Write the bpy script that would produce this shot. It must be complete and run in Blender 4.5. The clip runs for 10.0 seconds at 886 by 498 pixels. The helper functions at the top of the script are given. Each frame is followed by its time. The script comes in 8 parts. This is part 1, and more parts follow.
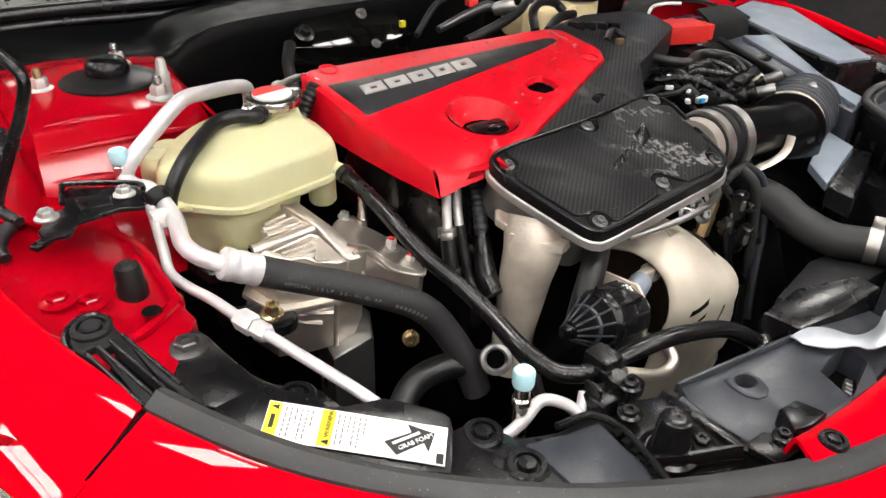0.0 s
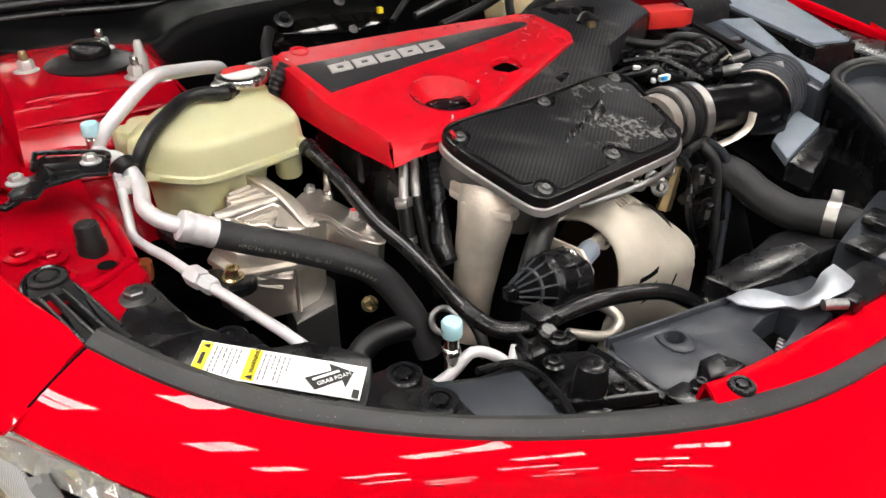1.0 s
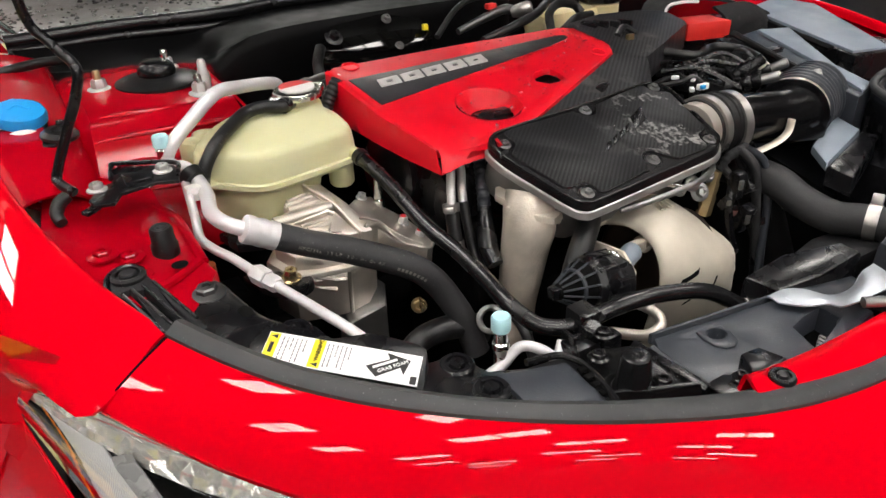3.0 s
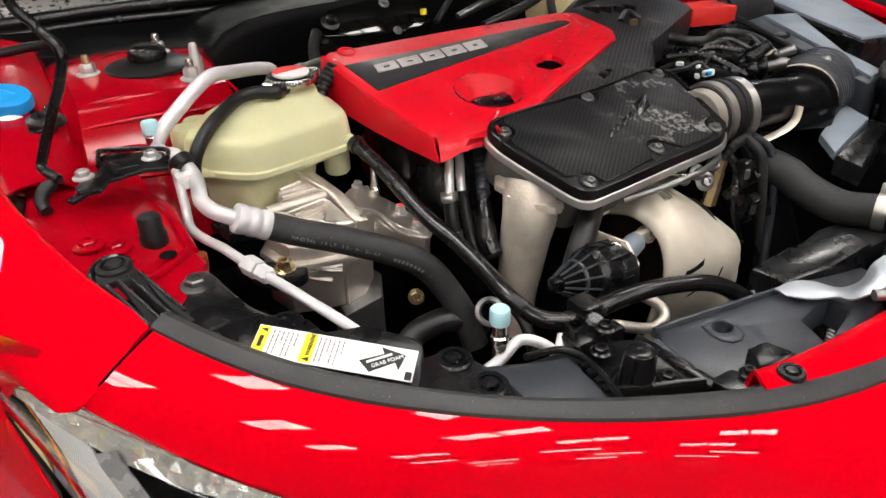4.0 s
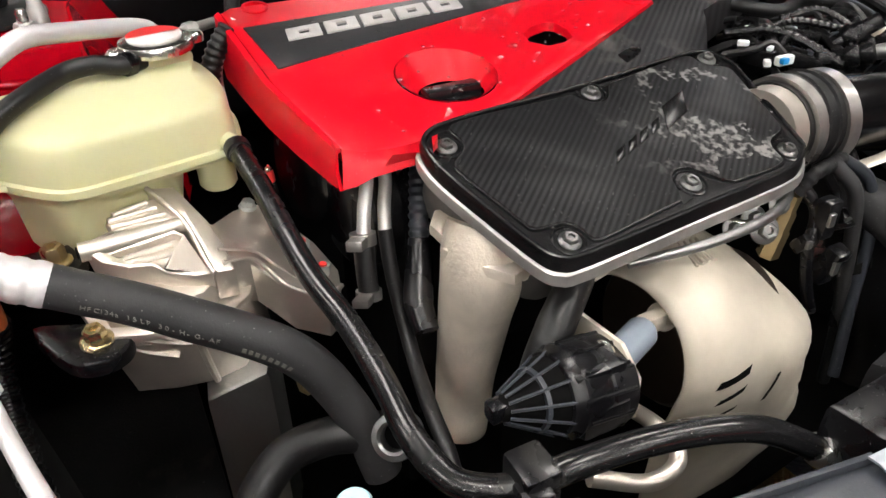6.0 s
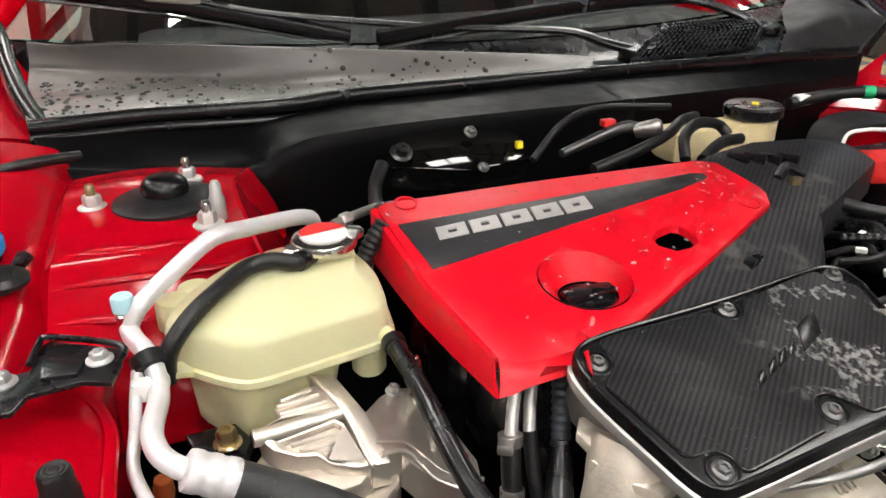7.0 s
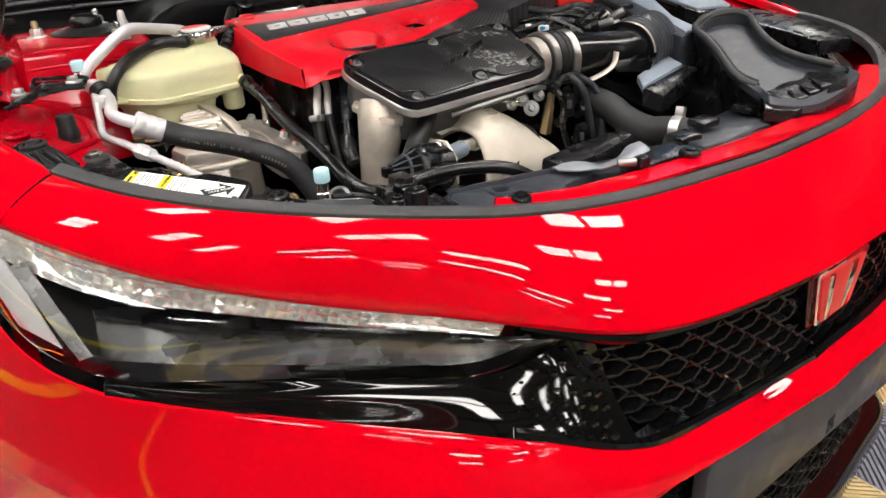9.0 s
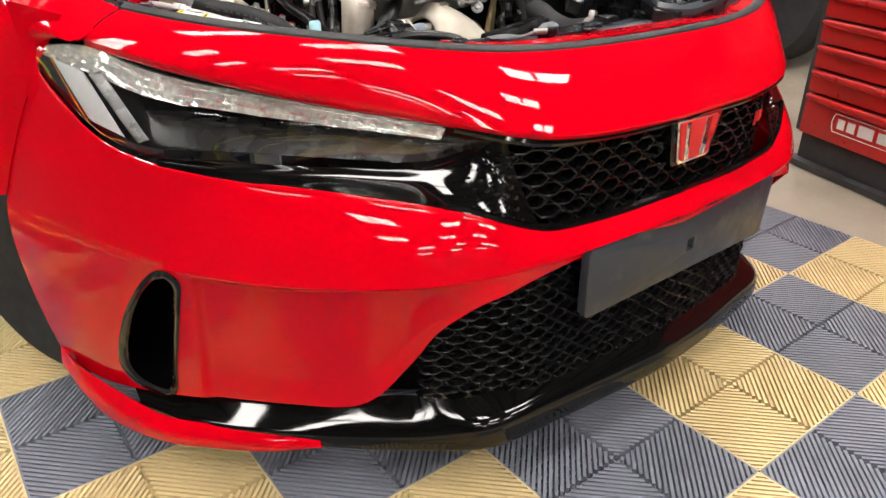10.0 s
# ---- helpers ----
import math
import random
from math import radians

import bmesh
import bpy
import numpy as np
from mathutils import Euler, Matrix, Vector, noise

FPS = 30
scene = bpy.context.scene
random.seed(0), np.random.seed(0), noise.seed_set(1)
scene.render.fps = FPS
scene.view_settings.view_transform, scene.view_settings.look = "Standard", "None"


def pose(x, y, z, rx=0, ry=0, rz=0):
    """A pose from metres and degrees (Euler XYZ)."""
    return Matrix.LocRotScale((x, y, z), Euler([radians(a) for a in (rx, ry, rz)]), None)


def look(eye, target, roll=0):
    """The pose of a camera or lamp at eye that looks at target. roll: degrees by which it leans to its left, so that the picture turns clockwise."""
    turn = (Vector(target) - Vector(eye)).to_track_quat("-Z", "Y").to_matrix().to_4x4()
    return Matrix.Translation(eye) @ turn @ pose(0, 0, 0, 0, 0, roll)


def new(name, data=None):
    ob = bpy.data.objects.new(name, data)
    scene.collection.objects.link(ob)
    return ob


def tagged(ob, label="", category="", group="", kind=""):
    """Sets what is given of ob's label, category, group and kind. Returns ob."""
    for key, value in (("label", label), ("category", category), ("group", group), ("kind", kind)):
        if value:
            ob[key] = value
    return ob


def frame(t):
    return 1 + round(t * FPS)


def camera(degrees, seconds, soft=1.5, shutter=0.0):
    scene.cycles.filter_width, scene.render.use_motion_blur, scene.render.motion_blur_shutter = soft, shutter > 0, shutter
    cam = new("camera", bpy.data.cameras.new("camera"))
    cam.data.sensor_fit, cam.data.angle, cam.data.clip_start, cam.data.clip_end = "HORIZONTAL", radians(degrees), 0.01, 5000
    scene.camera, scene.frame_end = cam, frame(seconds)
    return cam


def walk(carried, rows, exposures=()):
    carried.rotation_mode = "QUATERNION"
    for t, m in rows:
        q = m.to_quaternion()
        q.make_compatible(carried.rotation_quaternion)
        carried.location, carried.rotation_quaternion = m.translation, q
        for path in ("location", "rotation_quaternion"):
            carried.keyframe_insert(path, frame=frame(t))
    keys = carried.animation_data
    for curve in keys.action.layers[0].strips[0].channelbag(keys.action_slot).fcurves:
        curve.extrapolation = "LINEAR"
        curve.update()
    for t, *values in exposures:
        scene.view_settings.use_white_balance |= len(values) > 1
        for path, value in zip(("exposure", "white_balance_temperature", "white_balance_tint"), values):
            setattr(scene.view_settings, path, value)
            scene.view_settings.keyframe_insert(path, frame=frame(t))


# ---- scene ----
cam = camera(63.1, 10.0)
UNIT = 0.87  # metres in one unit of the plan below
PATH = [
    (0, (-0.9250, 0.0400, 1.2680), (0.1061, 1.4059, 0.2330), 1.30),
    (0.5, (-0.8783, -0.0277, 1.2550), (0.1337, 1.3539, 0.2230), 0.80),
    (1, (-0.8851, -0.0538, 1.2520), (0.0844, 1.3619, 0.2250), -0.10),
    (1.5, (-0.9009, -0.0809, 1.2570), (0.0332, 1.3686, 0.2440), -1.00),
    (2, (-0.9111, -0.0882, 1.2570), (0.0018, 1.3858, 0.2590), -1.70),
    (2.5, (-0.9234, -0.0867, 1.2610), (-0.0195, 1.4033, 0.2780), -1.90),
    (4, (-0.9059, -0.0654, 1.2460), (-0.0158, 1.4139, 0.2360), -1.90),
    (4.5, (-0.8810, -0.0301, 1.2320), (0.0183, 1.4232, 0.1930), -0.80),
    (5, (-0.7372, 0.0775, 1.1540), (0.1446, 1.5014, 0.0610), 1.00),
    (5.2, (-0.6985, 0.0985, 1.1440), (0.1700, 1.5237, 0.0410), 1.60),
    (6.3, (-0.6384, 0.1745, 1.1880), (0.0347, 1.7205, 0.1140), -0.90),
    (6.5, (-0.6568, 0.1923, 1.2050), (0.0123, 1.7872, 0.2000), 0.50),
    (7, (-0.7155, 0.1780, 1.2660), (-0.0569, 1.8653, 0.4170), -0.40),
    (7.5, (-0.7810, 0.1053, 1.2850), (-0.0585, 1.7975, 0.5020), -1.30),
    (8, (-0.8681, -0.0607, 1.2720), (-0.0368, 1.5826, 0.4950), -2.90),
    (8.5, (-0.8877, -0.2355, 1.2260), (0.0034, 1.3407, 0.3760), -3.80),
    (9, (-0.8859, -0.4197, 1.1700), (0.0249, 1.1116, 0.2600), -3.30),
    (9.5, (-0.9488, -0.6270, 1.1150), (-0.0548, 0.8689, 0.1340), -2.20),
    (10, (-1.0902, -0.7867, 1.0910), (-0.1211, 0.6893, 0.1530), -0.50),
]
walk(cam, [(t, look(Vector(eye) * UNIT, Vector(target) * UNIT, roll)) for t, eye, target, roll in PATH],
     [(0.0, 0.1), (1.0, -0.08), (2.5, -0.24), (4.0, -0.22), (4.5, -0.22), (5.0, 0.06), (6.5, 0.1), (8.0, 0.1), (8.5, 0.14), (9.0, 0.0), (10.0, 0.05)])

# ---- world and light ----
world = bpy.data.worlds.new("world")
scene.world = world
world.use_nodes = True
world.node_tree.nodes["Background"].inputs[0].default_value = (0.75, 0.8, 0.9, 1)
world.node_tree.nodes["Background"].inputs[1].default_value = 0.25
scene.view_settings.exposure = 0.0


# ---- materials ----
def mat(name, col, rough=0.5, metal=0.0, var=0.12, vscale=9.0, bump=0.05, bscale=90.0, coat=0.0, spec=0.5, trans=0.0,
        ior=1.45, emit=0.0, sss=0.0, dust=0.0, rvar=0.08, alpha=1.0, crough=0.02, cior=1.5):
    m = bpy.data.materials.new(name)
    m.use_nodes = True
    nt = m.node_tree
    b = nt.nodes["Principled BSDF"]
    b.inputs["Roughness"].default_value = rough
    b.inputs["Metallic"].default_value = metal
    b.inputs["Coat Weight"].default_value = coat
    b.inputs["Coat Roughness"].default_value = crough
    b.inputs["Coat IOR"].default_value = cior
    b.inputs["Specular IOR Level"].default_value = spec
    b.inputs["Transmission Weight"].default_value = trans
    b.inputs["IOR"].default_value = ior
    b.inputs["Alpha"].default_value = alpha
    if sss:
        b.inputs["Subsurface Weight"].default_value = sss
        b.inputs["Subsurface Radius"].default_value = (0.02, 0.018, 0.01)
        b.inputs["Subsurface Scale"].default_value = 0.5
    if emit:
        b.inputs["Emission Color"].default_value = (*col, 1)
        b.inputs["Emission Strength"].default_value = emit
    tc = nt.nodes.new("ShaderNodeTexCoord")
    n1 = nt.nodes.new("ShaderNodeTexNoise")
    n1.inputs["Scale"].default_value = vscale
    n1.inputs["Detail"].default_value = 6
    nt.links.new(tc.outputs["Object"], n1.inputs["Vector"])
    ramp = nt.nodes.new("ShaderNodeMapRange")
    ramp.inputs[1].default_value, ramp.inputs[2].default_value = 0.3, 0.7
    ramp.inputs[3].default_value, ramp.inputs[4].default_value = 1 - var, 1 + var
    nt.links.new(n1.outputs["Fac"], ramp.inputs[0])
    mul = nt.nodes.new("ShaderNodeMix")
    mul.data_type, mul.blend_type = "RGBA", "MULTIPLY"
    mul.inputs[0].default_value = 1.0
    mul.inputs[6].default_value = (*col, 1)
    nt.links.new(ramp.outputs[0], mul.inputs[7])
    out = mul.outputs[2]
    if dust:
        n3 = nt.nodes.new("ShaderNodeTexNoise")
        n3.inputs["Scale"].default_value = 23
        n3.inputs["Detail"].default_value = 9
        nt.links.new(tc.outputs["Object"], n3.inputs["Vector"])
        r3 = nt.nodes.new("ShaderNodeMapRange")
        r3.inputs[1].default_value, r3.inputs[2].default_value = 0.6, 0.72
        r3.inputs[3].default_value, r3.inputs[4].default_value = 0.0, dust
        nt.links.new(n3.outputs["Fac"], r3.inputs[0])
        mx = nt.nodes.new("ShaderNodeMix")
        mx.data_type = "RGBA"
        mx.inputs[7].default_value = (0.35, 0.33, 0.3, 1)
        nt.links.new(out, mx.inputs[6])
        nt.links.new(r3.outputs[0], mx.inputs[0])
        out = mx.outputs[2]
        n5 = nt.nodes.new("ShaderNodeTexNoise")
        n5.inputs["Scale"].default_value = 800
        n5.inputs["Detail"].default_value = 1
        nt.links.new(tc.outputs["Object"], n5.inputs["Vector"])
        r5 = nt.nodes.new("ShaderNodeMapRange")
        r5.inputs[1].default_value, r5.inputs[2].default_value = 0.74, 0.79
        r5.inputs[3].default_value, r5.inputs[4].default_value = 0.0, 0.55
        nt.links.new(n5.outputs["Fac"], r5.inputs[0])
        my = nt.nodes.new("ShaderNodeMix")
        my.data_type = "RGBA"
        my.inputs[7].default_value = (0.42, 0.41, 0.4, 1)
        nt.links.new(out, my.inputs[6])
        nt.links.new(r5.outputs[0], my.inputs[0])
        out = my.outputs[2]
    nt.links.new(out, b.inputs["Base Color"])
    rr = nt.nodes.new("ShaderNodeMapRange")
    rr.inputs[1].default_value, rr.inputs[2].default_value = 0.3, 0.7
    rr.inputs[3].default_value, rr.inputs[4].default_value = max(0.0, rough - rvar), min(1.0, rough + rvar)
    n4 = nt.nodes.new("ShaderNodeTexNoise")
    n4.inputs["Scale"].default_value = 31
    n4.inputs["Detail"].default_value = 5
    nt.links.new(tc.outputs["Object"], n4.inputs["Vector"])
    nt.links.new(n4.outputs["Fac"], rr.inputs[0])
    nt.links.new(rr.outputs[0], b.inputs["Roughness"])
    if bump:
        n2 = nt.nodes.new("ShaderNodeTexNoise")
        n2.inputs["Scale"].default_value = bscale
        n2.inputs["Detail"].default_value = 4
        nt.links.new(tc.outputs["Object"], n2.inputs["Vector"])
        bp = nt.nodes.new("ShaderNodeBump")
        bp.inputs["Strength"].default_value = bump
        bp.inputs["Distance"].default_value = 0.002
        nt.links.new(n2.outputs["Fac"], bp.inputs["Height"])
        nt.links.new(bp.outputs[0], b.inputs["Normal"])
    return m


def striped(name, dark, light, scale, rough=0.35, dust=0.0, angle=50, spec=0.35, stain=False):
    """A woven look: fine slanting bands on dark plastic."""
    m = mat(name, dark, rough, var=0.15, bump=0.02, dust=dust, spec=spec, rvar=0.02)
    nt = m.node_tree
    b = nt.nodes["Principled BSDF"]
    tc = nt.nodes.new("ShaderNodeTexCoord")
    mp = nt.nodes.new("ShaderNodeMapping")
    mp.inputs["Rotation"].default_value = (0, 0, radians(angle))
    w = nt.nodes.new("ShaderNodeTexWave")
    w.inputs["Scale"].default_value = scale
    w.inputs["Distortion"].default_value = 0.3
    nt.links.new(tc.outputs["Object"], mp.inputs[0])
    nt.links.new(mp.outputs[0], w.inputs[0])
    old = b.inputs["Base Color"].links[0].from_socket
    mx = nt.nodes.new("ShaderNodeMix")
    mx.data_type = "RGBA"
    mx.inputs[7].default_value = (*light, 1)
    r = nt.nodes.new("ShaderNodeMapRange")
    r.inputs[3].default_value, r.inputs[4].default_value = 0.0, 0.55
    nt.links.new(w.outputs["Fac"], r.inputs[0])
    nt.links.new(r.outputs[0], mx.inputs[0])
    nt.links.new(old, mx.inputs[6])
    nt.links.new(mx.outputs[2], b.inputs["Base Color"])
    if stain:
        # tide marks of dried water: thin broken bands, thickest towards one end
        n1 = nt.nodes.new("ShaderNodeTexNoise")
        n1.inputs["Scale"].default_value, n1.inputs["Detail"].default_value = 13, 8
        n2 = nt.nodes.new("ShaderNodeTexNoise")
        n2.inputs["Scale"].default_value, n2.inputs["Detail"].default_value = 160, 3
        band = nt.nodes.new("ShaderNodeMath")
        band.operation = "COMPARE"
        band.inputs[1].default_value, band.inputs[2].default_value = 0.55, 0.03
        br = nt.nodes.new("ShaderNodeMapRange")
        br.inputs[1].default_value, br.inputs[2].default_value = 0.46, 0.62
        sx = nt.nodes.new("ShaderNodeSeparateXYZ")
        gx = nt.nodes.new("ShaderNodeMapRange")
        gx.inputs[1].default_value, gx.inputs[2].default_value = -0.25, -0.15
        gx.inputs[4].default_value = 0.5
        f1, f2 = nt.nodes.new("ShaderNodeMath"), nt.nodes.new("ShaderNodeMath")
        f1.operation = f2.operation = "MULTIPLY"
        my = nt.nodes.new("ShaderNodeMix")
        my.data_type = "RGBA"
        my.inputs[7].default_value = (0.42, 0.41, 0.40, 1)
        for n in (n1, n2):
            nt.links.new(tc.outputs["Object"], n.inputs["Vector"])
        nt.links.new(tc.outputs["Object"], sx.inputs[0])
        nt.links.new(n1.outputs["Fac"], band.inputs[0])
        nt.links.new(n2.outputs["Fac"], br.inputs[0])
        nt.links.new(sx.outputs[0], gx.inputs[0])
        nt.links.new(band.outputs[0], f1.inputs[0])
        nt.links.new(br.outputs[0], f1.inputs[1])
        nt.links.new(f1.outputs[0], f2.inputs[0])
        nt.links.new(gx.outputs[0], f2.inputs[1])
        nt.links.new(mx.outputs[2], my.inputs[6])
        nt.links.new(f2.outputs[0], my.inputs[0])
        nt.links.new(my.outputs[2], b.inputs["Base Color"])
    return m


RED = mat("red_paint", (0.62, 0.0003, 0.008), 0.5, 0.0, var=0.03, bump=0, coat=1.0, rvar=0.02, spec=0.0, crough=0.012, cior=1.37)
# body red with the open bay's shade put into a darker base
RED_IN = mat("red_paint_bay_shade", (0.37, 0.0005, 0.008), 0.45, var=0.12, bump=0.3, bscale=16, coat=0.7, spec=0.0, crough=0.14, cior=1.42)
RED_PL = mat("red_satin_plastic", (0.63, 0.002, 0.014), 0.36, spec=0.3, var=0.04, bump=0.05, bscale=700, rvar=0.05, dust=0.1)
BLACK = mat("black_plastic", (0.005, 0.005, 0.006), 0.27, spec=0.5, var=0.25, bump=0.06, bscale=500, dust=0.05)
BLACKM = mat("matt_black_plastic", (0.011, 0.011, 0.012), 0.6, spec=0.3, var=0.25, bump=0.2, bscale=350, dust=0.08)
GLOSS = mat("gloss_black", (0.003, 0.003, 0.003), 0.06, var=0.1, bump=0, coat=0.0, rvar=0.02)
# near-black base paints the shade of holes and deep gaps; black housings too
DARK = mat("black_and_void_shade", (0.003, 0.003, 0.003), 0.9, spec=0.1, var=0.3, bump=0.2, bscale=60)
GREYPL = mat("grey_black_plastic", (0.030, 0.034, 0.042), 0.36, spec=0.55, var=0.15, bump=0.1, bscale=400, dust=0.1)
BLUEGREY = mat("blue_grey_plastic_and_sheen", (0.2, 0.235, 0.28), 0.45, var=0.08, bump=0.08, bscale=300, dust=0.08)
RUBBER = mat("black_rubber", (0.008, 0.008, 0.0085), 0.4, spec=0.45, var=0.25, bump=0.08, bscale=300, dust=0.06)
RUBBERG = mat("grey_rubber", (0.026, 0.026, 0.027), 0.55, spec=0.35, var=0.2, bump=0.12, bscale=260, dust=0.06)
COWLGREY = mat("grey_cowl_plastic", (0.11, 0.104, 0.098), 0.38, var=0.1, bump=0.1, bscale=400, spec=0.45)
ELBOW = mat("glossy_black_elbow", (0.004, 0.004, 0.0045), 0.2, var=0.2, bump=0.02, bscale=60, spec=0.4, rvar=0.06)
SHINE = mat("satin_black_plastic", (0.006, 0.006, 0.0065), 0.25, var=0.2, bump=0, spec=0.45, rvar=0.03)
BULK = mat("black_bulkhead_plastic", (0.003, 0.003, 0.0033), 0.40, var=0.15, bump=0, spec=0.08)
LAMPSTRIP = mat("bright_lamp_strip", (0.98, 0.96, 0.92), 0.2, 0.8, var=0.12, vscale=55, bump=0.2, bscale=110)
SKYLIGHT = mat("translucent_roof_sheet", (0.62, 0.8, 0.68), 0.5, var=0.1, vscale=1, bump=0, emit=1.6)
SEAL = mat("weatherstrip_rubber", (0.038, 0.039, 0.04), 0.5, spec=0.4, var=0.15, bump=0.1, bscale=200, dust=0.08)
CASTAL = mat("cast_aluminium", (0.70, 0.64, 0.57), 0.38, 0.8, var=0.15, vscale=14, bump=0.12, bscale=260)
PIPEAL = mat("white_aluminium_pipe", (0.64, 0.625, 0.635), 0.45, 0.3, var=0.08, bump=0.12, bscale=300)
SHIELD = mat("heat_shield_steel", (0.56, 0.51, 0.425), 0.58, 0.25, var=0.18, vscale=14, bump=0.2, bscale=60)
DARKAL = mat("dark_cast_aluminium", (0.21, 0.205, 0.195), 0.45, 0.7, var=0.25, vscale=20, bump=0.2, bscale=260)
PILLAR = mat("beige_cast_metal", (0.76, 0.68, 0.58), 0.46, 0.55, var=0.2, vscale=22, bump=0.35, bscale=300)
FLANGE = mat("machined_flange", (0.40, 0.39, 0.37), 0.38, 0.75, var=0.25, vscale=25, bump=0.2, bscale=260)
DARKSTEEL = mat("dark_bolt_steel", (0.14, 0.14, 0.138), 0.35, 0.9, var=0.2, bump=0.1, bscale=300)
ZINC = mat("grey_zinc_plate", (0.56, 0.555, 0.54), 0.4, 0.6, var=0.15, bump=0.1, bscale=200)
STEEL = mat("zinc_steel", (0.7, 0.69, 0.66), 0.25, 1.0, var=0.12, bump=0.1, bscale=150)
BRASS = mat("yellow_zinc_brass", (0.46, 0.36, 0.20), 0.3, 0.9, var=0.15, bump=0.1, bscale=200)
DULL = mat("dull_dark_steel", (0.26, 0.26, 0.255), 0.35, 0.9, var=0.2, bump=0.15, bscale=300)
PLATESTEEL = mat("bright_bent_plate", (0.40, 0.425, 0.46), 0.42, 0.7, var=0.12, vscale=30, bump=0.1, bscale=200)
BAND = mat("brushed_band_steel", (0.44, 0.42, 0.40), 0.34, 0.9, var=0.25, vscale=40, bump=0.15, bscale=200)
# opaque dark gloss paints the darkness refracted in clear drops
WETBEAD = mat("water_bead_on_grey", (0.028, 0.027, 0.026), 0.06, var=0.1, bump=0, spec=0.6, rvar=0.02)
SPOT = mat("dried_water_spot", (0.55, 0.54, 0.53), 0.25, var=0.1, bump=0, alpha=0.32, coat=0.3)
# pale base paints the bright reflection on the dark wiper joint
JOINT = mat("joint_cover_reflection", (0.34, 0.33, 0.29), 0.3, var=0.12, bump=0.05)
WETRUB = mat("wet_black_rubber", (0.007, 0.007, 0.0075), 0.24, spec=0.5, var=0.25, bump=0.12, bscale=90, dust=0.05)
DRL = mat("white_light_guide", (0.24, 0.24, 0.235), 0.25, 0.3, var=0.15, vscale=40, bump=0, coat=0.5)
SMOKE = mat("smoked_bezel_plastic", (0.014, 0.013, 0.012), 0.25, spec=0.5, var=0.2, bump=0)
CHROME = mat("chrome", (0.85, 0.85, 0.85), 0.06, 1.0, var=0.04, bump=0, rvar=0.02)
TANK = mat("cream_tank_plastic", (0.60, 0.585, 0.35), 0.38, var=0.05, bump=0.06, bscale=160, sss=0.25)
CARBON = striped("carbon_look_plastic", (0.005, 0.005, 0.006), (0.055, 0.055, 0.058), 60, 0.42, spec=0.22, dust=0.22)
LIDCARBON = striped("lid_carbon_plastic", (0.004, 0.004, 0.0045), (0.034, 0.034, 0.036), 75, 0.4, dust=0.03, spec=0.16, stain=True)
STRIPE = mat("grey_black_inlay", (0.026, 0.026, 0.028), 0.4, var=0.2, bump=0.1, bscale=500, dust=0.12)
LETTER = mat("brushed_grey_letters", (0.55, 0.53, 0.52), 0.4, 0.3, var=0.12, bump=0.1, bscale=500)
AQUA = mat("pale_aqua_cap", (0.42, 0.68, 0.74), 0.45, var=0.05, bump=0.05)
BLUE = mat("bright_blue_cap", (0.01, 0.30, 0.72), 0.42, var=0.06, bump=0.05)
WHITE = mat("white_plastic", (0.8, 0.8, 0.78), 0.45, var=0.05, bump=0.05)
LABEL = mat("white_label_paper", (0.82, 0.82, 0.82), 0.4, var=0.03, bump=0.03)
YELLOW = mat("yellow_label", (0.85, 0.68, 0.02), 0.4, var=0.04, bump=0)
GREYINK = mat("grey_ink", (0.16, 0.16, 0.16), 0.5, var=0.1, bump=0)
PRINT = mat("pale_hose_print", (0.17, 0.165, 0.145), 0.6, var=0.2, bump=0)
INK = mat("black_ink", (0.015, 0.015, 0.015), 0.5, var=0.1, bump=0)
REDLBL = mat("red_label", (0.65, 0.03, 0.03), 0.4, var=0.06, bump=0)
GREEN = mat("green_tape", (0.02, 0.5, 0.2), 0.5, var=0.08, bump=0)
ORANGE = mat("orange_reflector", (0.8, 0.2, 0.01), 0.2, var=0.08, bump=0, coat=0.6)
REDCOVER = mat("bright_red_cover", (0.62, 0.025, 0.02), 0.45, var=0.05, bump=0.06)
RESV = mat("cream_reservoir_plastic", (0.62, 0.52, 0.3), 0.42, var=0.1, bump=0.06, sss=0.15)
TYRE = mat("tyre_rubber", (0.02, 0.02, 0.02), 0.75, var=0.2, bump=0.3, bscale=120)
RIM = mat("dark_rim_paint", (0.03, 0.03, 0.032), 0.3, 0.5, var=0.1, bump=0.05)
REFLECT = striped("lamp_reflector", (0.40, 0.40, 0.40), (0.85, 0.85, 0.84), 170, 0.3, angle=70, spec=0.6)
SILVER = mat("silver_rim", (0.80, 0.80, 0.80), 0.3, 0.4, var=0.06, bump=0.03)
LIFTBLUE = mat("blue_lift_paint", (0.045, 0.17, 0.36), 0.4, var=0.12, bump=0.1, bscale=80, dust=0.1)
CHESTRED = mat("red_chest_paint", (0.48, 0.012, 0.012), 0.35, var=0.06, bump=0.06, bscale=60)
WALL = mat("painted_wall", (0.13, 0.13, 0.127), 0.7, var=0.12, vscale=2, bump=0.2, bscale=40)
CEIL = mat("grey_ceiling_sheet", (0.3, 0.3, 0.295), 0.6, var=0.15, vscale=2, bump=0.1)
BEAM = mat("dark_steel_beam", (0.05, 0.05, 0.052), 0.5, var=0.2, bump=0.1)
LANE = mat("pale_concrete", (0.33, 0.285, 0.22), 0.55, var=0.14, vscale=3, bump=0.2, bscale=60, dust=0.15)
TILEGREY = mat("grey_floor_tile", (0.185, 0.195, 0.235), 0.5, var=0.14, vscale=6, bump=0.15, bscale=120, dust=0.15)
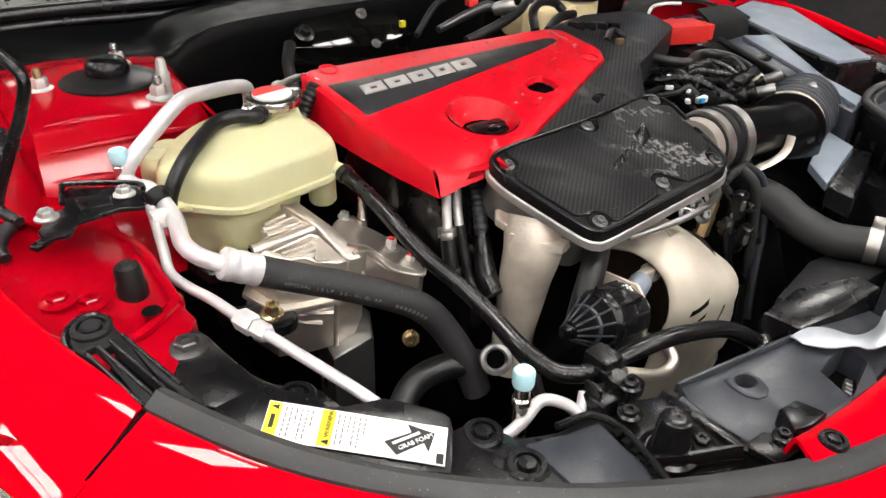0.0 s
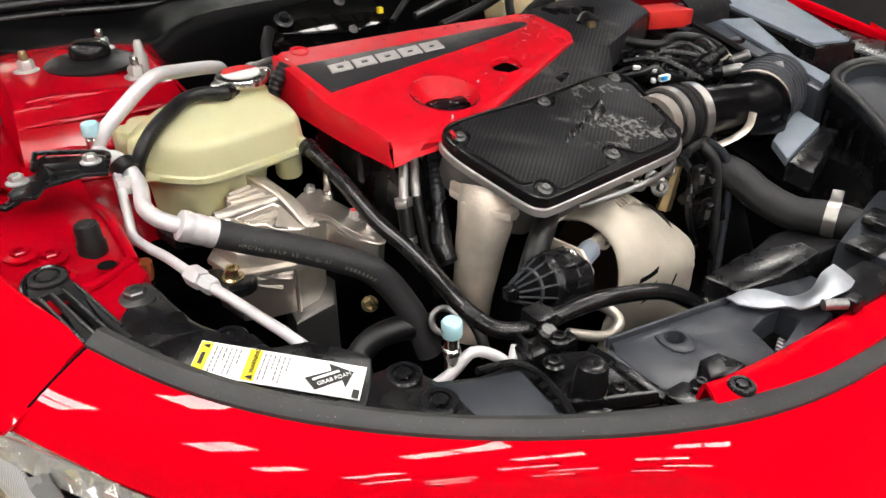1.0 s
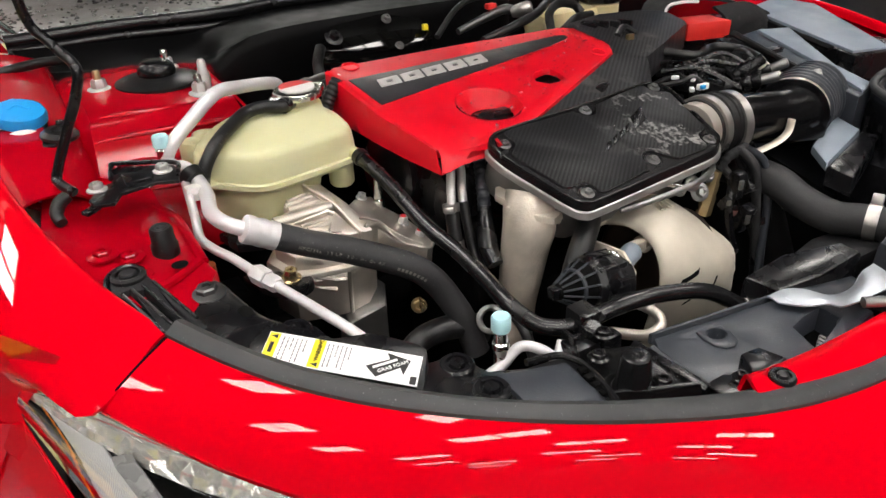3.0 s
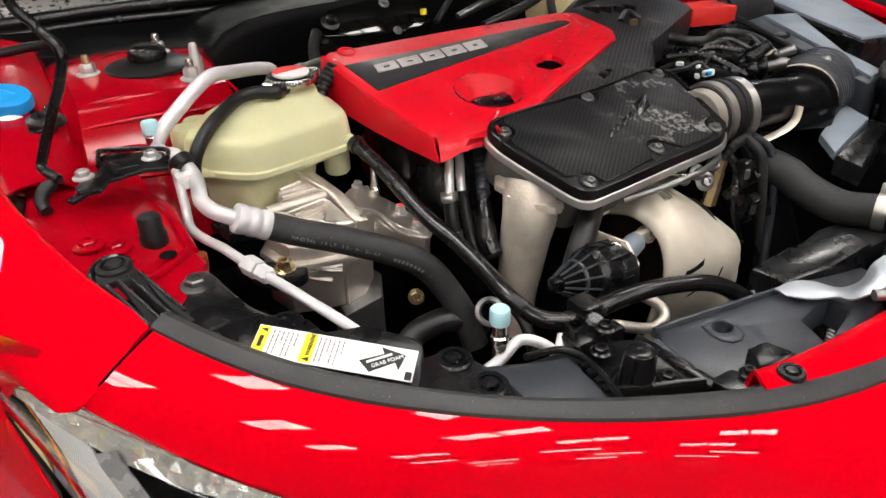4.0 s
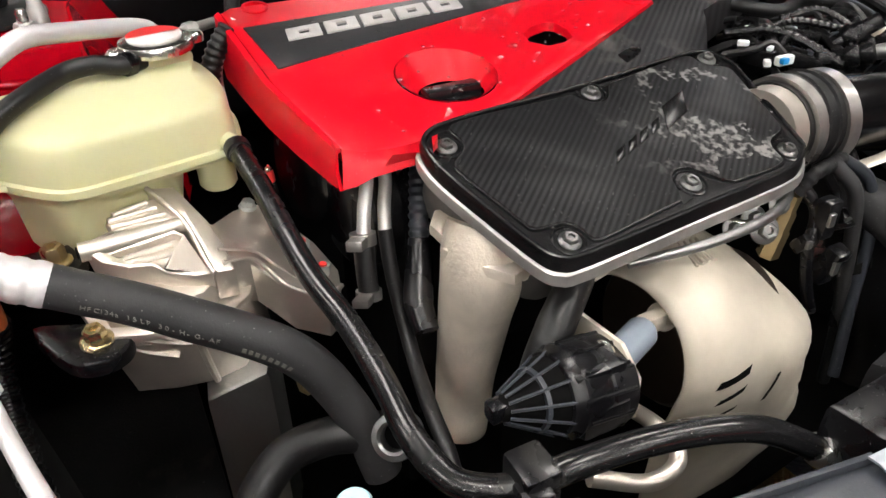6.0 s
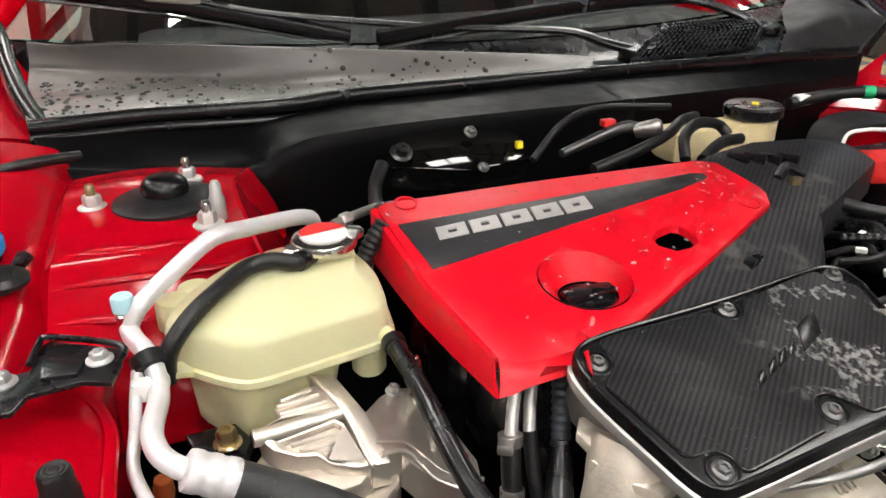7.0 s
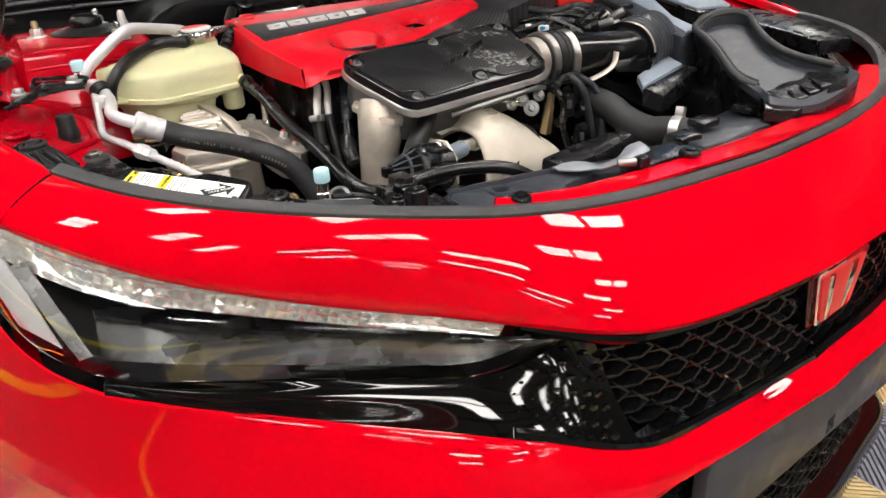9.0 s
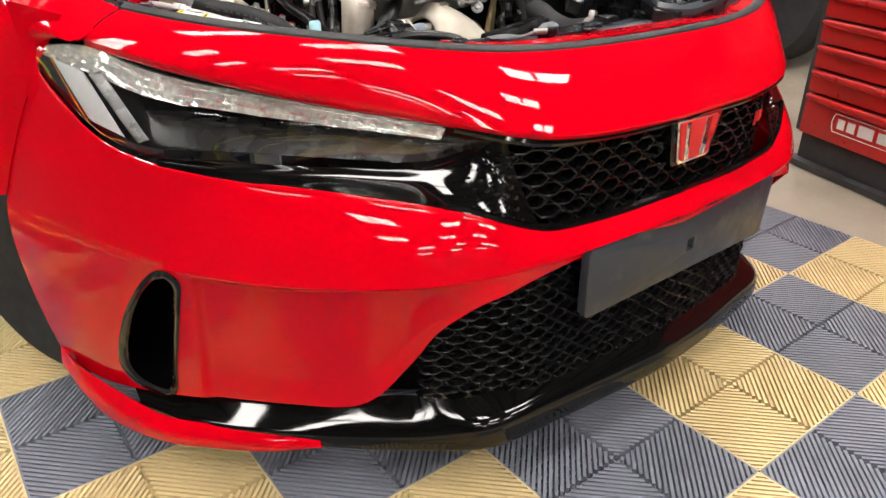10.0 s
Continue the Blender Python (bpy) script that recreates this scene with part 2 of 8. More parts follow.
TILEYEL = mat("yellow_floor_tile", (0.64, 0.50, 0.255), 0.5, var=0.12, vscale=6, bump=0.15, bscale=120, dust=0.15)
UNDER = mat("floor_base", (0.045, 0.045, 0.047), 0.8, var=0.3, bump=0.3)
PANEL = mat("light_panel", (1.0, 0.955, 0.91), 0.5, var=0.0, bump=0, emit=30.0, rvar=0)
FRAME = mat("light_frame", (0.75, 0.75, 0.75), 0.5, var=0.05, bump=0)


def glass(name, col, rough=0.0):
    m = bpy.data.materials.new(name)
    m.use_nodes = True
    nt = m.node_tree
    b = nt.nodes["Principled BSDF"]
    b.inputs["Base Color"].default_value = (*col, 1)
    b.inputs["Transmission Weight"].default_value = 1.0
    b.inputs["Roughness"].default_value = rough
    b.inputs["IOR"].default_value = 1.5
    return m


LENS = glass("clear_lens", (0.97, 0.98, 0.98))
SCREEN = glass("windscreen_glass", (0.8, 0.88, 0.85))

from mathutils.bvhtree import BVHTree

# ---- building helpers ----
def V(*a):
    return Vector(a)


def mesh_of(name, bm, material, smooth=True, angle=38):
    me = bpy.data.meshes.new(name)
    bmesh.ops.recalc_face_normals(bm, faces=bm.faces)
    bm.to_mesh(me)
    bm.free()
    for m in material if isinstance(material, (list, tuple)) else (material,):
        me.materials.append(m)
    if smooth:
        me.polygons.foreach_set("use_smooth", [len(p.vertices) < 7 for p in me.polygons])
        me.set_sharp_from_angle(angle=radians(angle))
    return me


def thing(name, loc, label, category, group="", kind=""):
    ob = new(name)
    ob.location = loc
    ob.empty_display_size = 0.05
    return tagged(ob, label, category, group, kind)


def part(name, bm, material, parent=None, label="", smooth=True, angle=38):
    """One mesh object, in the car's coordinates, under a thing or under a part."""
    ob = new(name, mesh_of(name, bm, material, smooth, angle))
    if parent is not None:
        ob.parent = parent
        if parent.type == "EMPTY":
            ob.matrix_parent_inverse = Matrix.Translation(parent.location).inverted()
    if label:
        ob["label"] = label
    return ob


def solo(name, bm, material, label, category, group="", kind="", smooth=True, angle=38):
    return tagged(part(name, bm, material, None, "", smooth, angle), label, category, group, kind)


def join(*bms):
    out = bmesh.new()
    for b in bms:
        me = bpy.data.meshes.new("tmp")
        b.to_mesh(me)
        b.free()
        out.from_mesh(me)
        bpy.data.meshes.remove(me)
    return out


def spline(pts, n=8, closed=False):
    """Catmull-Rom through the points."""
    p = [Vector(q) for q in pts]
    if len(p) < 3:
        return p if not closed else p
    out = []
    k = len(p)
    last = k if closed else k - 1
    for i in range(last):
        if closed:
            a, b, c, d = p[i - 1], p[i], p[(i + 1) % k], p[(i + 2) % k]
        else:
            b, c = p[i], p[i + 1]
            a = p[i - 1] if i else b * 2 - c
            d = p[i + 2] if i + 2 < k else c * 2 - b
        for j in range(n):
            t = j / n
            out.append(0.5 * ((2 * b) + (c - a) * t + (2 * a - 5 * b + 4 * c - d) * t * t + (3 * b - a - 3 * c + d) * t ** 3))
    if not closed:
        out.append(p[-1])
    return out


def resample(pts, n):
    """n points at even steps along the polyline."""
    d = [0.0]
    for a, b in zip(pts, pts[1:]):
        d.append(d[-1] + (b - a).length)
    out = []
    for i in range(n):
        s = d[-1] * i / (n - 1)
        j = 0
        while j < len(pts) - 2 and d[j + 1] < s:
            j += 1
        seg = d[j + 1] - d[j]
        f = 0 if seg < 1e-9 else (s - d[j]) / seg
        out.append(pts[j].lerp(pts[j + 1], min(1, f)))
    return out


def tube(pts, r, seg=14, n=8, curved=True, ribs=0, depth=0.0, flat=1.0, caps=True):
    """A round hose or rod. r: one radius or one for each given point."""
    line = spline(pts, n) if curved and len(pts) > 2 else [Vector(q) for q in pts]
    if ribs:
        line = resample(line, ribs * 4 + 1)
    k = len(line)
    if isinstance(r, (list, tuple)):
        rad = [float(np.interp(i / (k - 1) * (len(r) - 1), range(len(r)), r)) for i in range(k)]
    else:
        rad = [r] * k
    if ribs:
        rad = [q + (depth if i % 4 in (1, 2) else 0.0) for i, q in enumerate(rad)]
    bm = bmesh.new()
    up = None
    rings = []
    for i, p in enumerate(line):
        t = (line[min(i + 1, k - 1)] - line[max(i - 1, 0)]).normalized()
        if up is None:
            up = Vector((0, 0, 1)) if abs(t.z) < 0.9 else Vector((1, 0, 0))
        side = t.cross(up).normalized()
        up = side.cross(t).normalized()
        rings.append([bm.verts.new(p + (side * math.cos(a) + up * math.sin(a) * flat) * rad[i])
                      for a in (2 * math.pi * j / seg for j in range(seg))])
    for a, b in zip(rings, rings[1:]):
        for j in range(seg):
            bm.faces.new((a[j], a[(j + 1) % seg], b[(j + 1) % seg], b[j]))
    if caps:
        bm.faces.new(rings[0])
        bm.faces.new(rings[-1])
    return bm


def axis_matrix(loc, axis, spin=0):
    q = Vector((0, 0, 1)).rotation_difference(Vector(axis).normalized())
    return Matrix.Translation(loc) @ q.to_matrix().to_4x4() @ Matrix.Rotation(radians(spin), 4, "Z")


def lathe(prof, loc=(0, 0, 0), axis=(0, 0, 1), seg=28, sx=1.0, sy=1.0):
    """A turned body: (radius, height) pairs round an axis."""
    m = axis_matrix(loc, axis)
    bm = bmesh.new()
    rings = []
    for r, h in prof:
        if r < 1e-6:
            rings.append([bm.verts.new(m @ Vector((0, 0, h)))])
        else:
            rings.append([bm.verts.new(m @ Vector((r * sx * math.cos(2 * math.pi * j / seg), r * sy * math.sin(2 * math.pi * j / seg), h)))
                          for j in range(seg)])
    for a, b in zip(rings, rings[1:]):
        for j in range(seg):
            k = (j + 1) % seg
            if len(a) == 1 and len(b) == 1:
                continue
            if len(a) == 1:
                bm.faces.new((a[0], b[j], b[k]))
            elif len(b) == 1:
                bm.faces.new((a[j], a[k], b[0]))
            else:
                bm.faces.new((a[j], a[k], b[k], b[j]))
    for r in (rings[0], rings[-1]):
        if len(r) > 2:
            bm.faces.new(r)
    return bm


def box(c, s, bevel=0.003, m=None, segs=2):
    bm = bmesh.new()
    bmesh.ops.create_cube(bm, size=1)
    bmesh.ops.scale(bm, vec=s, verts=bm.verts)
    if bevel:
        bmesh.ops.bevel(bm, geom=list(bm.edges), offset=min(bevel, min(s) * 0.45), segments=segs, affect="EDGES", profile=0.6)
    bmesh.ops.transform(bm, matrix=Matrix.Translation(c) @ (m or Matrix()), verts=bm.verts)
    return bm


def prism(poly, low, bevel=0.002, holes=(), segs=2):
    """A plate: the top outline as 3D points, drawn down (or along a vector) by low, with a rounded rim."""
    d = Vector((0, 0, -low)) if not isinstance(low, Vector) else low
    bm = bmesh.new()
    loops = []
    for lp in (poly, *holes):
        loops.append([Vector(q) for q in lp])
    nrm = Vector((0, 0, 0))
    o = loops[0]
    for i in range(len(o)):
        nrm += (o[i] - o[0]).cross(o[(i + 1) % len(o)] - o[0])
    nrm.normalize()
    if nrm.dot(d) > 0:
        nrm = -nrm

    def inset(lp, w, sgn):
        out = []
        k = len(lp)
        for i in range(k):
            a = (lp[i] - lp[i - 1]).normalized()
            b = (lp[(i + 1) % k] - lp[i]).normalized()
            t = a + b
            if t.length < 1e-6:
                t = a
            s = nrm.cross(t.normalized())
            out.append(lp[i] + s * w * sgn)
        return out

    tops, edges = [], []
    for i, lp in enumerate(loops):
        area = sum(((lp[j] - lp[0]).cross(lp[(j + 1) % len(lp)] - lp[0])).dot(nrm) for j in range(len(lp)))
        sgn = 1 if area > 0 else -1
        if i:
            sgn = -sgn
        steps = [(0.0, 0.0, 1.0), (0.0, bevel, 0.0), (bevel * 0.3, bevel * 0.3, 0.0), (bevel, 0.0, 0.0)] if bevel else [(0, 0, 1.0), (0, 0, 0)]
        rings = []
        for ins, drop, full in steps:
            q = inset(lp, ins, sgn)
            rings.append([bm.verts.new(v + (d if full else -nrm * drop)) for v in q])
        k = len(lp)
        for a, b in zip(rings, rings[1:]):
            for j in range(k):
                bm.faces.new((a[j], a[(j + 1) % k], b[(j + 1) % k], b[j]))
        tops.append(rings[-1])
        edges += [bm.edges.get((rings[-1][j], rings[-1][(j + 1) % k])) for j in range(k)]
    if len(loops) == 1:
        bm.faces.new(tops[0])
    else:
        bmesh.ops.triangle_fill(bm, edges=edges, use_beauty=True, use_dissolve=False, normal=nrm)
    return bm


def sheet(rows, thick=0.0, flip=False):
    """A skin over rows of points, with an even thickness."""
    bm = bmesh.new()
    g = [[bm.verts.new(p) for p in r] for r in rows]
    for a, b in zip(g, g[1:]):
        for j in range(len(a) - 1):
            f = (a[j], a[j + 1], b[j + 1], b[j])
            bm.faces.new(f[::-1] if flip else f)
    if thick:
        bm.normal_update()
        bmesh.ops.solidify(bm, geom=list(bm.faces), thickness=thick)
    return bm


def loft(lines, n=30, across=5, thick=0.004, flip=False):
    """A smooth skin through several lines of control points."""
    rs = [resample(spline(l, 6), n) for l in lines]
    rows = []
    cols = [spline([r[j] for r in rs], across) for j in range(n)]
    for i in range(len(cols[0])):
        rows.append([c[i] for c in cols])
    return sheet(rows, thick, flip)


def spline_xy(pts, n=4):
    """A closed outline in the plan, rounded."""
    return [(p.x, p.y) for p in spline([(x, y, 0) for x, y in pts], n, True)]


def full(pts):
    """A half line from the middle to the side, carried over to the other side."""
    return [(-x, y, z) for x, y, z in pts[:0:-1]] + list(pts)


def hexhead(loc, axis=(0, 0, 1), r=0.008, h=0.007, washer=1.7):
    a = lathe([(r * washer, 0), (r * washer, 0.0015), (r * 1.15, 0.003)], loc, axis, 20)
    b = lathe([(r, 0.0025), (r, h * 0.85), (r * 0.85, h), (r * 0.5, h), (r * 0.45, h * 0.7), (0, h * 0.7)], loc, axis, 6)
    return join(a, b)


def bolt(loc, axis=(0, 0, 1), r=0.008, h=0.007, material=None, label="zinc-plated hex flange bolt", name="bolt", washer=1.7):
    return solo(name, hexhead(loc, axis, r, h, washer), material or STEEL, label, "bolt", "engine bay bolts", angle=30)


def clip(loc, r=0.014, axis=(0, 0, 1)):
    """A black push clip with a recessed ring."""
    bm = lathe([(r * 1.25, 0), (r * 1.25, 0.003), (r * 1.1, 0.005), (r * 0.8, 0.005), (r * 0.75, 0.002), (r * 0.6, 0.002), (r * 0.5, 0.006), (0, 0.0065)], loc, axis, 24)
    return solo("push_clip", bm, BLACK, "round black plastic push clip in the radiator cover", "clip", "push clips")


def clamp(loc, axis, r, w=0.012, material=None, parent=None, label="bright steel band hose clamp"):
    """A band clamp with its screw housing."""
    a = lathe([(r, -w / 2), (r + 0.0015, -w / 2), (r + 0.0015, w / 2), (r, w / 2)], loc, axis, 32)
    m = axis_matrix(loc, axis)
    b = box((0, 0, 0), (0.014, 0.02, w * 0.9), 0.002)
    bmesh.ops.transform(b, matrix=m @ Matrix.Translation((0, r + 0.006, 0)), verts=b.verts)
    bm = join(a, b)
    if parent is not None:
        return part("hose_clamp", bm, material or BAND, parent, label)
    return solo("hose_clamp", bm, material or BAND, label, "clamp", "hose clamps")


def lettering(txt, size, origin, right, upv, material, parent, depth=.0002, name="lettering"):
    cu = bpy.data.curves.new(name, "FONT")
    cu.body, cu.size, cu.extrude = txt, size, depth
    ob = bpy.data.objects.new(name, cu)
    me = bpy.data.meshes.new_from_object(ob)
    bpy.data.objects.remove(ob)
    r = Vector(right).normalized()
    nz = r.cross(Vector(upv)).normalized()
    up = nz.cross(r)
    m = Matrix((r, up, nz)).transposed().to_4x4()
    me.transform(Matrix.Translation(origin) @ m)
    me.materials.append(material)
    o = new(name, me)
    o.parent = parent
    if parent.type == "EMPTY":
        o.matrix_parent_inverse = Matrix.Translation(parent.location).inverted()
    return o


# ---- the hall ----
HX0, HX1, HY0, HY1, HZ = -9.0, 7.5, -13.0, 9.0, 4.6
ROOM = [("wall_front", (HX0, HY0 - 0.2), (HX1, HY0)), ("wall_back", (HX0, HY1), (HX1, HY1 + 0.2)),
        ("wall_left", (HX0 - 0.2, HY0), (HX0, HY1)), ("wall_right", (HX1, HY0), (HX1 + 0.2, HY1))]
for nm, (x0, y0), (x1, y1) in ROOM:
    solo(nm, box(((x0 + x1) / 2, (y0 + y1) / 2, HZ / 2), (x1 - x0, y1 - y0, HZ), 0), WALL, "plain painted workshop wall", "wall", kind="structure")
solo("ceiling", box(((HX0 + HX1) / 2, (HY0 + HY1) / 2, HZ + 0.1), (HX1 - HX0, HY1 - HY0, 0.2), 0), CEIL, "dark sheet-metal workshop ceiling", "ceiling", kind="structure")
for i in range(8):
    y = HY0 + 1.2 + i * 2.8
    solo("ceiling_beam", box((1, y, HZ - 0.12), (HX1 - HX0, 0.14, 0.24), 0.01), BEAM, "dark steel roof beam", "beam", "roof beams", "structure")

for i in range(27):
    x = HX0 + .2 + i * .62
    solo("roof_purlin", box((x, (HY0 + HY1) / 2, HZ - .30), (.11, HY1 - HY0 - .1, .10), .006), BEAM, "dark steel purlin under the roof", "purlin", "roof purlins", "structure")
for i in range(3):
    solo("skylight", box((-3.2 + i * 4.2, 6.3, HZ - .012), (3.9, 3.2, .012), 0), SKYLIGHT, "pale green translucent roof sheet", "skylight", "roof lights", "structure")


def ceiling_light(x, y, w=.62, d=.62, gap=.05):
    t = thing("ceiling_light", (x, y, HZ - 0.45), "twin white panel light hung under the dark ceiling", "ceiling light", "ceiling lights")
    for s in (-1, 1):
        cx = x + s * (w + gap) / 2
        fr = join(box((cx, y - d / 2, HZ - 0.44), (w, 0.03, 0.05), 0.003), box((cx, y + d / 2, HZ - 0.44), (w, 0.03, 0.05), 0.003),
                  box((cx - w / 2, y, HZ - 0.44), (0.03, d, 0.05), 0.003), box((cx + w / 2, y, HZ - 0.44), (0.03, d, 0.05), 0.003),
                  box((cx, y, HZ - 0.415), (w, d, 0.01), 0))
        part("frame", fr, FRAME, t)
        part("diffuser", box((cx, y, HZ - 0.45), (w - 0.03, d - 0.03, 0.012), 0), PANEL, t, "glowing white diffuser")
        for hx in (-.15, .15):
            part("hanger", tube([(cx + hx, y, HZ - .42), (cx + hx, y, HZ)], .008, 6), BEAM, t)


for r_, ly in enumerate((-11.8, -9.6, -7.4, -5.2, -2.9, -.8, 1.4, 3.8, 6.4)):
    for lx in (-4.4, -1.2, 1.8, 4.8):
        if lx < 4 or ly > 3:
            ceiling_light(lx + (.8 if r_ % 2 else 0.0), ly)

# ---- the car: lines of its front, from the middle to its right side ----
S = [(0, .146, .803), (-.15, .145, .808), (-.266, .1437, .813), (-.36, .1440, .8235), (-.42, .150, .831), (-.482, .166, .8405), (-.541, .189, .850), (-.628, .227, .863),
     (-.703, .272, .873), (-.771, .328, .882), (-.822, .378, .891), (-.862, .47, .897)]
N = [(0, .030, .689), (-.177, .031, .691), (-.325, .038, .703), (-.398, .058, .717), (-.474, .103, .738), (-.55, .148, .757), (-.62, .182, .772), (-.69, .222, .79),
     (-.773, .265, .815), (-.812, .297, .826), (-.849, .338, .836), (-.88, .371, .848), (-.907, .418, .854), (-.929, .450, .862)]
B = [(0, .030, .525), (-.156, .031, .521), (-.305, .026, .533), (-.364, .032, .546), (-.417, .043, .568), (-.506, .076, .605),
     (-.658, .167, .639), (-.799, .272, .660), (-.884, .325, .685), (-.95, .415, .72), (-.995, .56, .80)]
G = [(0, .012, .476), (-.15, .012, .476), (-.29, .012, .478), (-.45, .012, .458), (-.495, .03, .440), (-.543, .062, .39), (-.575, .10, .31),
     (-.65, .150, .222), (-.765, .240, .217), (-.85, .323, .214), (-.94, .42, .205), (-1.02, .53, .2), (-1.075, .66, .2)]
K = [(0, .0, .50), (-.15, -.002, .498), (-.3, -.004, .498), (-.42, .004, .495), (-.50, .010, .497), (-.585, .048, .497), (-.668, .102, .498),
     (-.76, .167, .502), (-.842, .240, .507), (-.922, .324, .516), (-.988, .407, .53), (-1.048, .525, .545), (-1.088, .66, .57)]
car = thing("car", (0, 2.2, 0), "bright red hatchback with its bonnet open, wet from washing", "car")


def bez(a, c, b, t):
    return a * (1 - t) ** 2 + c * 2 * t * (1 - t) + b * t * t


def eased(pts, passes):
    """The same line with its small waves evened out; the ends stay."""
    p = list(pts)
    for _ in range(passes):
        p = [p[0]] + [p[i] * .5 + (p[i - 1] + p[i + 1]) * .25 for i in range(1, len(p) - 1)] + [p[-1]]
    return p


def skin(la, lb, n, across, ctrl):
    ra, rb = eased(resample(spline(la, 8), n), 24), eased(resample(spline(lb, 8), n), 10)
    rows = []
    for i in range(across + 1):
        t = i / across
        rows.append([bez(a, ctrl(a, b), b, t) for a, b in zip(ra, rb)])
    return rows


def nose_ctrl(a, b):
    return V(a.x * 0.5 + b.x * 0.5, a.y * 0.47 + b.y * 0.53 - 0.012, a.z * 0.55 + b.z * 0.45 + 0.012)


rows = skin(full(S), full(N), 90, 12, nose_ctrl)
rows = [[p + V(0, 0.014, -0.012) for p in rows[0]], [p + V(0, 0.004, -0.001) for p in rows[0]]] + rows
seam_r, seam_l = [r[0] for r in rows[2:]], [r[-1] for r in rows[2:]]
rows += [[p + V(0, 0.003, -0.007) for p in rows[-1]], [p + V(0, 0.012, -0.012) for p in rows[-1]], [p + V(0, 0.04, -0.016) for p in rows[-1]]]
part("nose_panel", sheet(rows, 0.003), RED, car, "glossy red nose panel in front of the bonnet opening")

for sm in (seam_l, seam_r):
    part("panel_gap", tube([p + V(0, .0015, -.0004) for p in sm], .0016, 6, 1, curved=False), DARK, car, "dark gap between wing and nose panel")

# bumper: from its top edge over the crease to the lower openings
nb = 400
rb_, rk, rg = [eased(resample(spline(l, 8), nb), q) for l, q in ((full(B), 20), (full(K), 400), (full(G), 6))]
rows = [[p + V(0, 0.012, -0.004) for p in rb_], [p + V(0, 0.004, 0.002) for p in rb_]]
for i in range(13):
    t = i / 12
    rows.append([bez(a, V(a.x * .5 + b.x * .5, b.y * .62 + a.y * .38 - .006, a.z * .62 + b.z * .38), b, t) for a, b in zip(rb_, rk)])
for i in range(1, 49):
    t = i / 48
    flare = lambda a: math.copysign(.036 * min(1, max(0, (abs(a.x) - .90) / .18)), a.x)
    rows.append([bez(a, V(a.x * .6 + b.x * .4 + flare(a), a.y * .15 + b.y * .85, a.z * .75 + b.z * .25), b, t) for a, b in zip(rk, rg)])
for i in range(15, len(rows) - 1):
    rows[i] = eased(rows[i], max(0, 60 - int((i - 14) * 1.6)))


def step(a, b, x):
    k = min(1.0, max(0.0, (x - a) / (b - a)))
    return k * k * (3 - 2 * k)


# the panel beside the slot lies a little deeper than the skin round it
for i in range(15, len(rows)):
    deep = .020 * step(.03, .12, (i - 14) / 48) * (1 - .6 * step(.85, 1.0, (i - 14) / 48))
    rows[i] = [p + V(0, deep * step(.50, .58, abs(p.x)) * (1 - step(.858, .882, abs(p.x))), 0) for p in rows[i]]
rows.append([p + V(0, 0.03, 0.004) for p in rg])
SLOT = [(-.912, .348, .499), (-.926, .358, .492), (-.945, .372, .455), (-.966, .385, .39), (-.981, .402, .311), (-.983, .405, .265), (-.972, .405, .232), (-.950, .385, .214), (-.930, .360, .212), (-.921, .355, .235),
        (-.917, .352, .29), (-.908, .345, .37), (-.901, .340, .44), (-.899, .340, .480)]
SLOTC = (-.932, .36)


def in_slot(x, z, k=1.025):
    """True inside the corner slot's outline, drawn in by k towards its middle."""
    p = [(SLOTC[0] + (a[0] - SLOTC[0]) * k, SLOTC[1] + (a[2] - SLOTC[1]) * k) for a in SLOT]
    odd = False
    for (x0, z0), (x1, z1) in zip(p, p[1:] + p[:1]):
        if (z0 > z) != (z1 > z) and -abs(x) < x0 + (z - z0) / (z1 - z0) * (x1 - x0):
            odd = not odd
    return odd


skin_pts = [p for r in rows[2:-1] for p in r if p.x < -.8]
bm = sheet(rows)
bm.normal_update()
cut = [f for f in bm.faces if f.calc_center_median().y < .5 and in_slot(f.calc_center_median().x, f.calc_center_median().z, 1.04)]
bmesh.ops.delete(bm, geom=cut, context="FACES")
bmesh.ops.solidify(bm, geom=list(bm.faces), thickness=.003)
part("front_bumper", bm, RED, car, "glossy red front bumper skin")


def fender(sx):
    crest = [(-.870, .472, .8945), (-.920, .60, .920), (-.960, .76, .950), (-.99, 1.0, .978), (-1.005, 1.3, 1.0), (-1.005, 1.6, 1.02)]
    f0 = [(-.863, .476, .886), (-.908, .60, .902), (-.945, .76, .932), (-.970, 1.0, .962), (-.985, 1.3, .985), (-.985, 1.6, 1.0)]
    f2 = [(-.934, .447, .862), (-.985, .58, .888), (-1.03, .76, .908), (-1.06, 1.0, .917), (-1.065, 1.3, .917), (-1.05, 1.6, .917)]
    f3 = [(-.957, .505, .862), (-1.02, .61, .845), (-1.085, .80, .85), (-1.135, 1.0, .85), (-1.13, 1.3, .84), (-1.06, 1.6, .82)]
    f4 = [(-.998, .566, .834), (-1.045, .63, .75), (-1.105, .76, .76), (-1.155, 1.0, .80), (-1.15, 1.3, .76), (-1.06, 1.6, .60)]
    ls = [[(x * sx, y, z) for x, y, z in l] for l in (f0, crest, f2, f3, f4)]
    return loft(ls, 44, 6, 0.003, flip=sx > 0)


part("fender", fender(1), RED, car, "glossy red front wing")
part("fender", fender(-1), RED, car, "glossy red front wing")


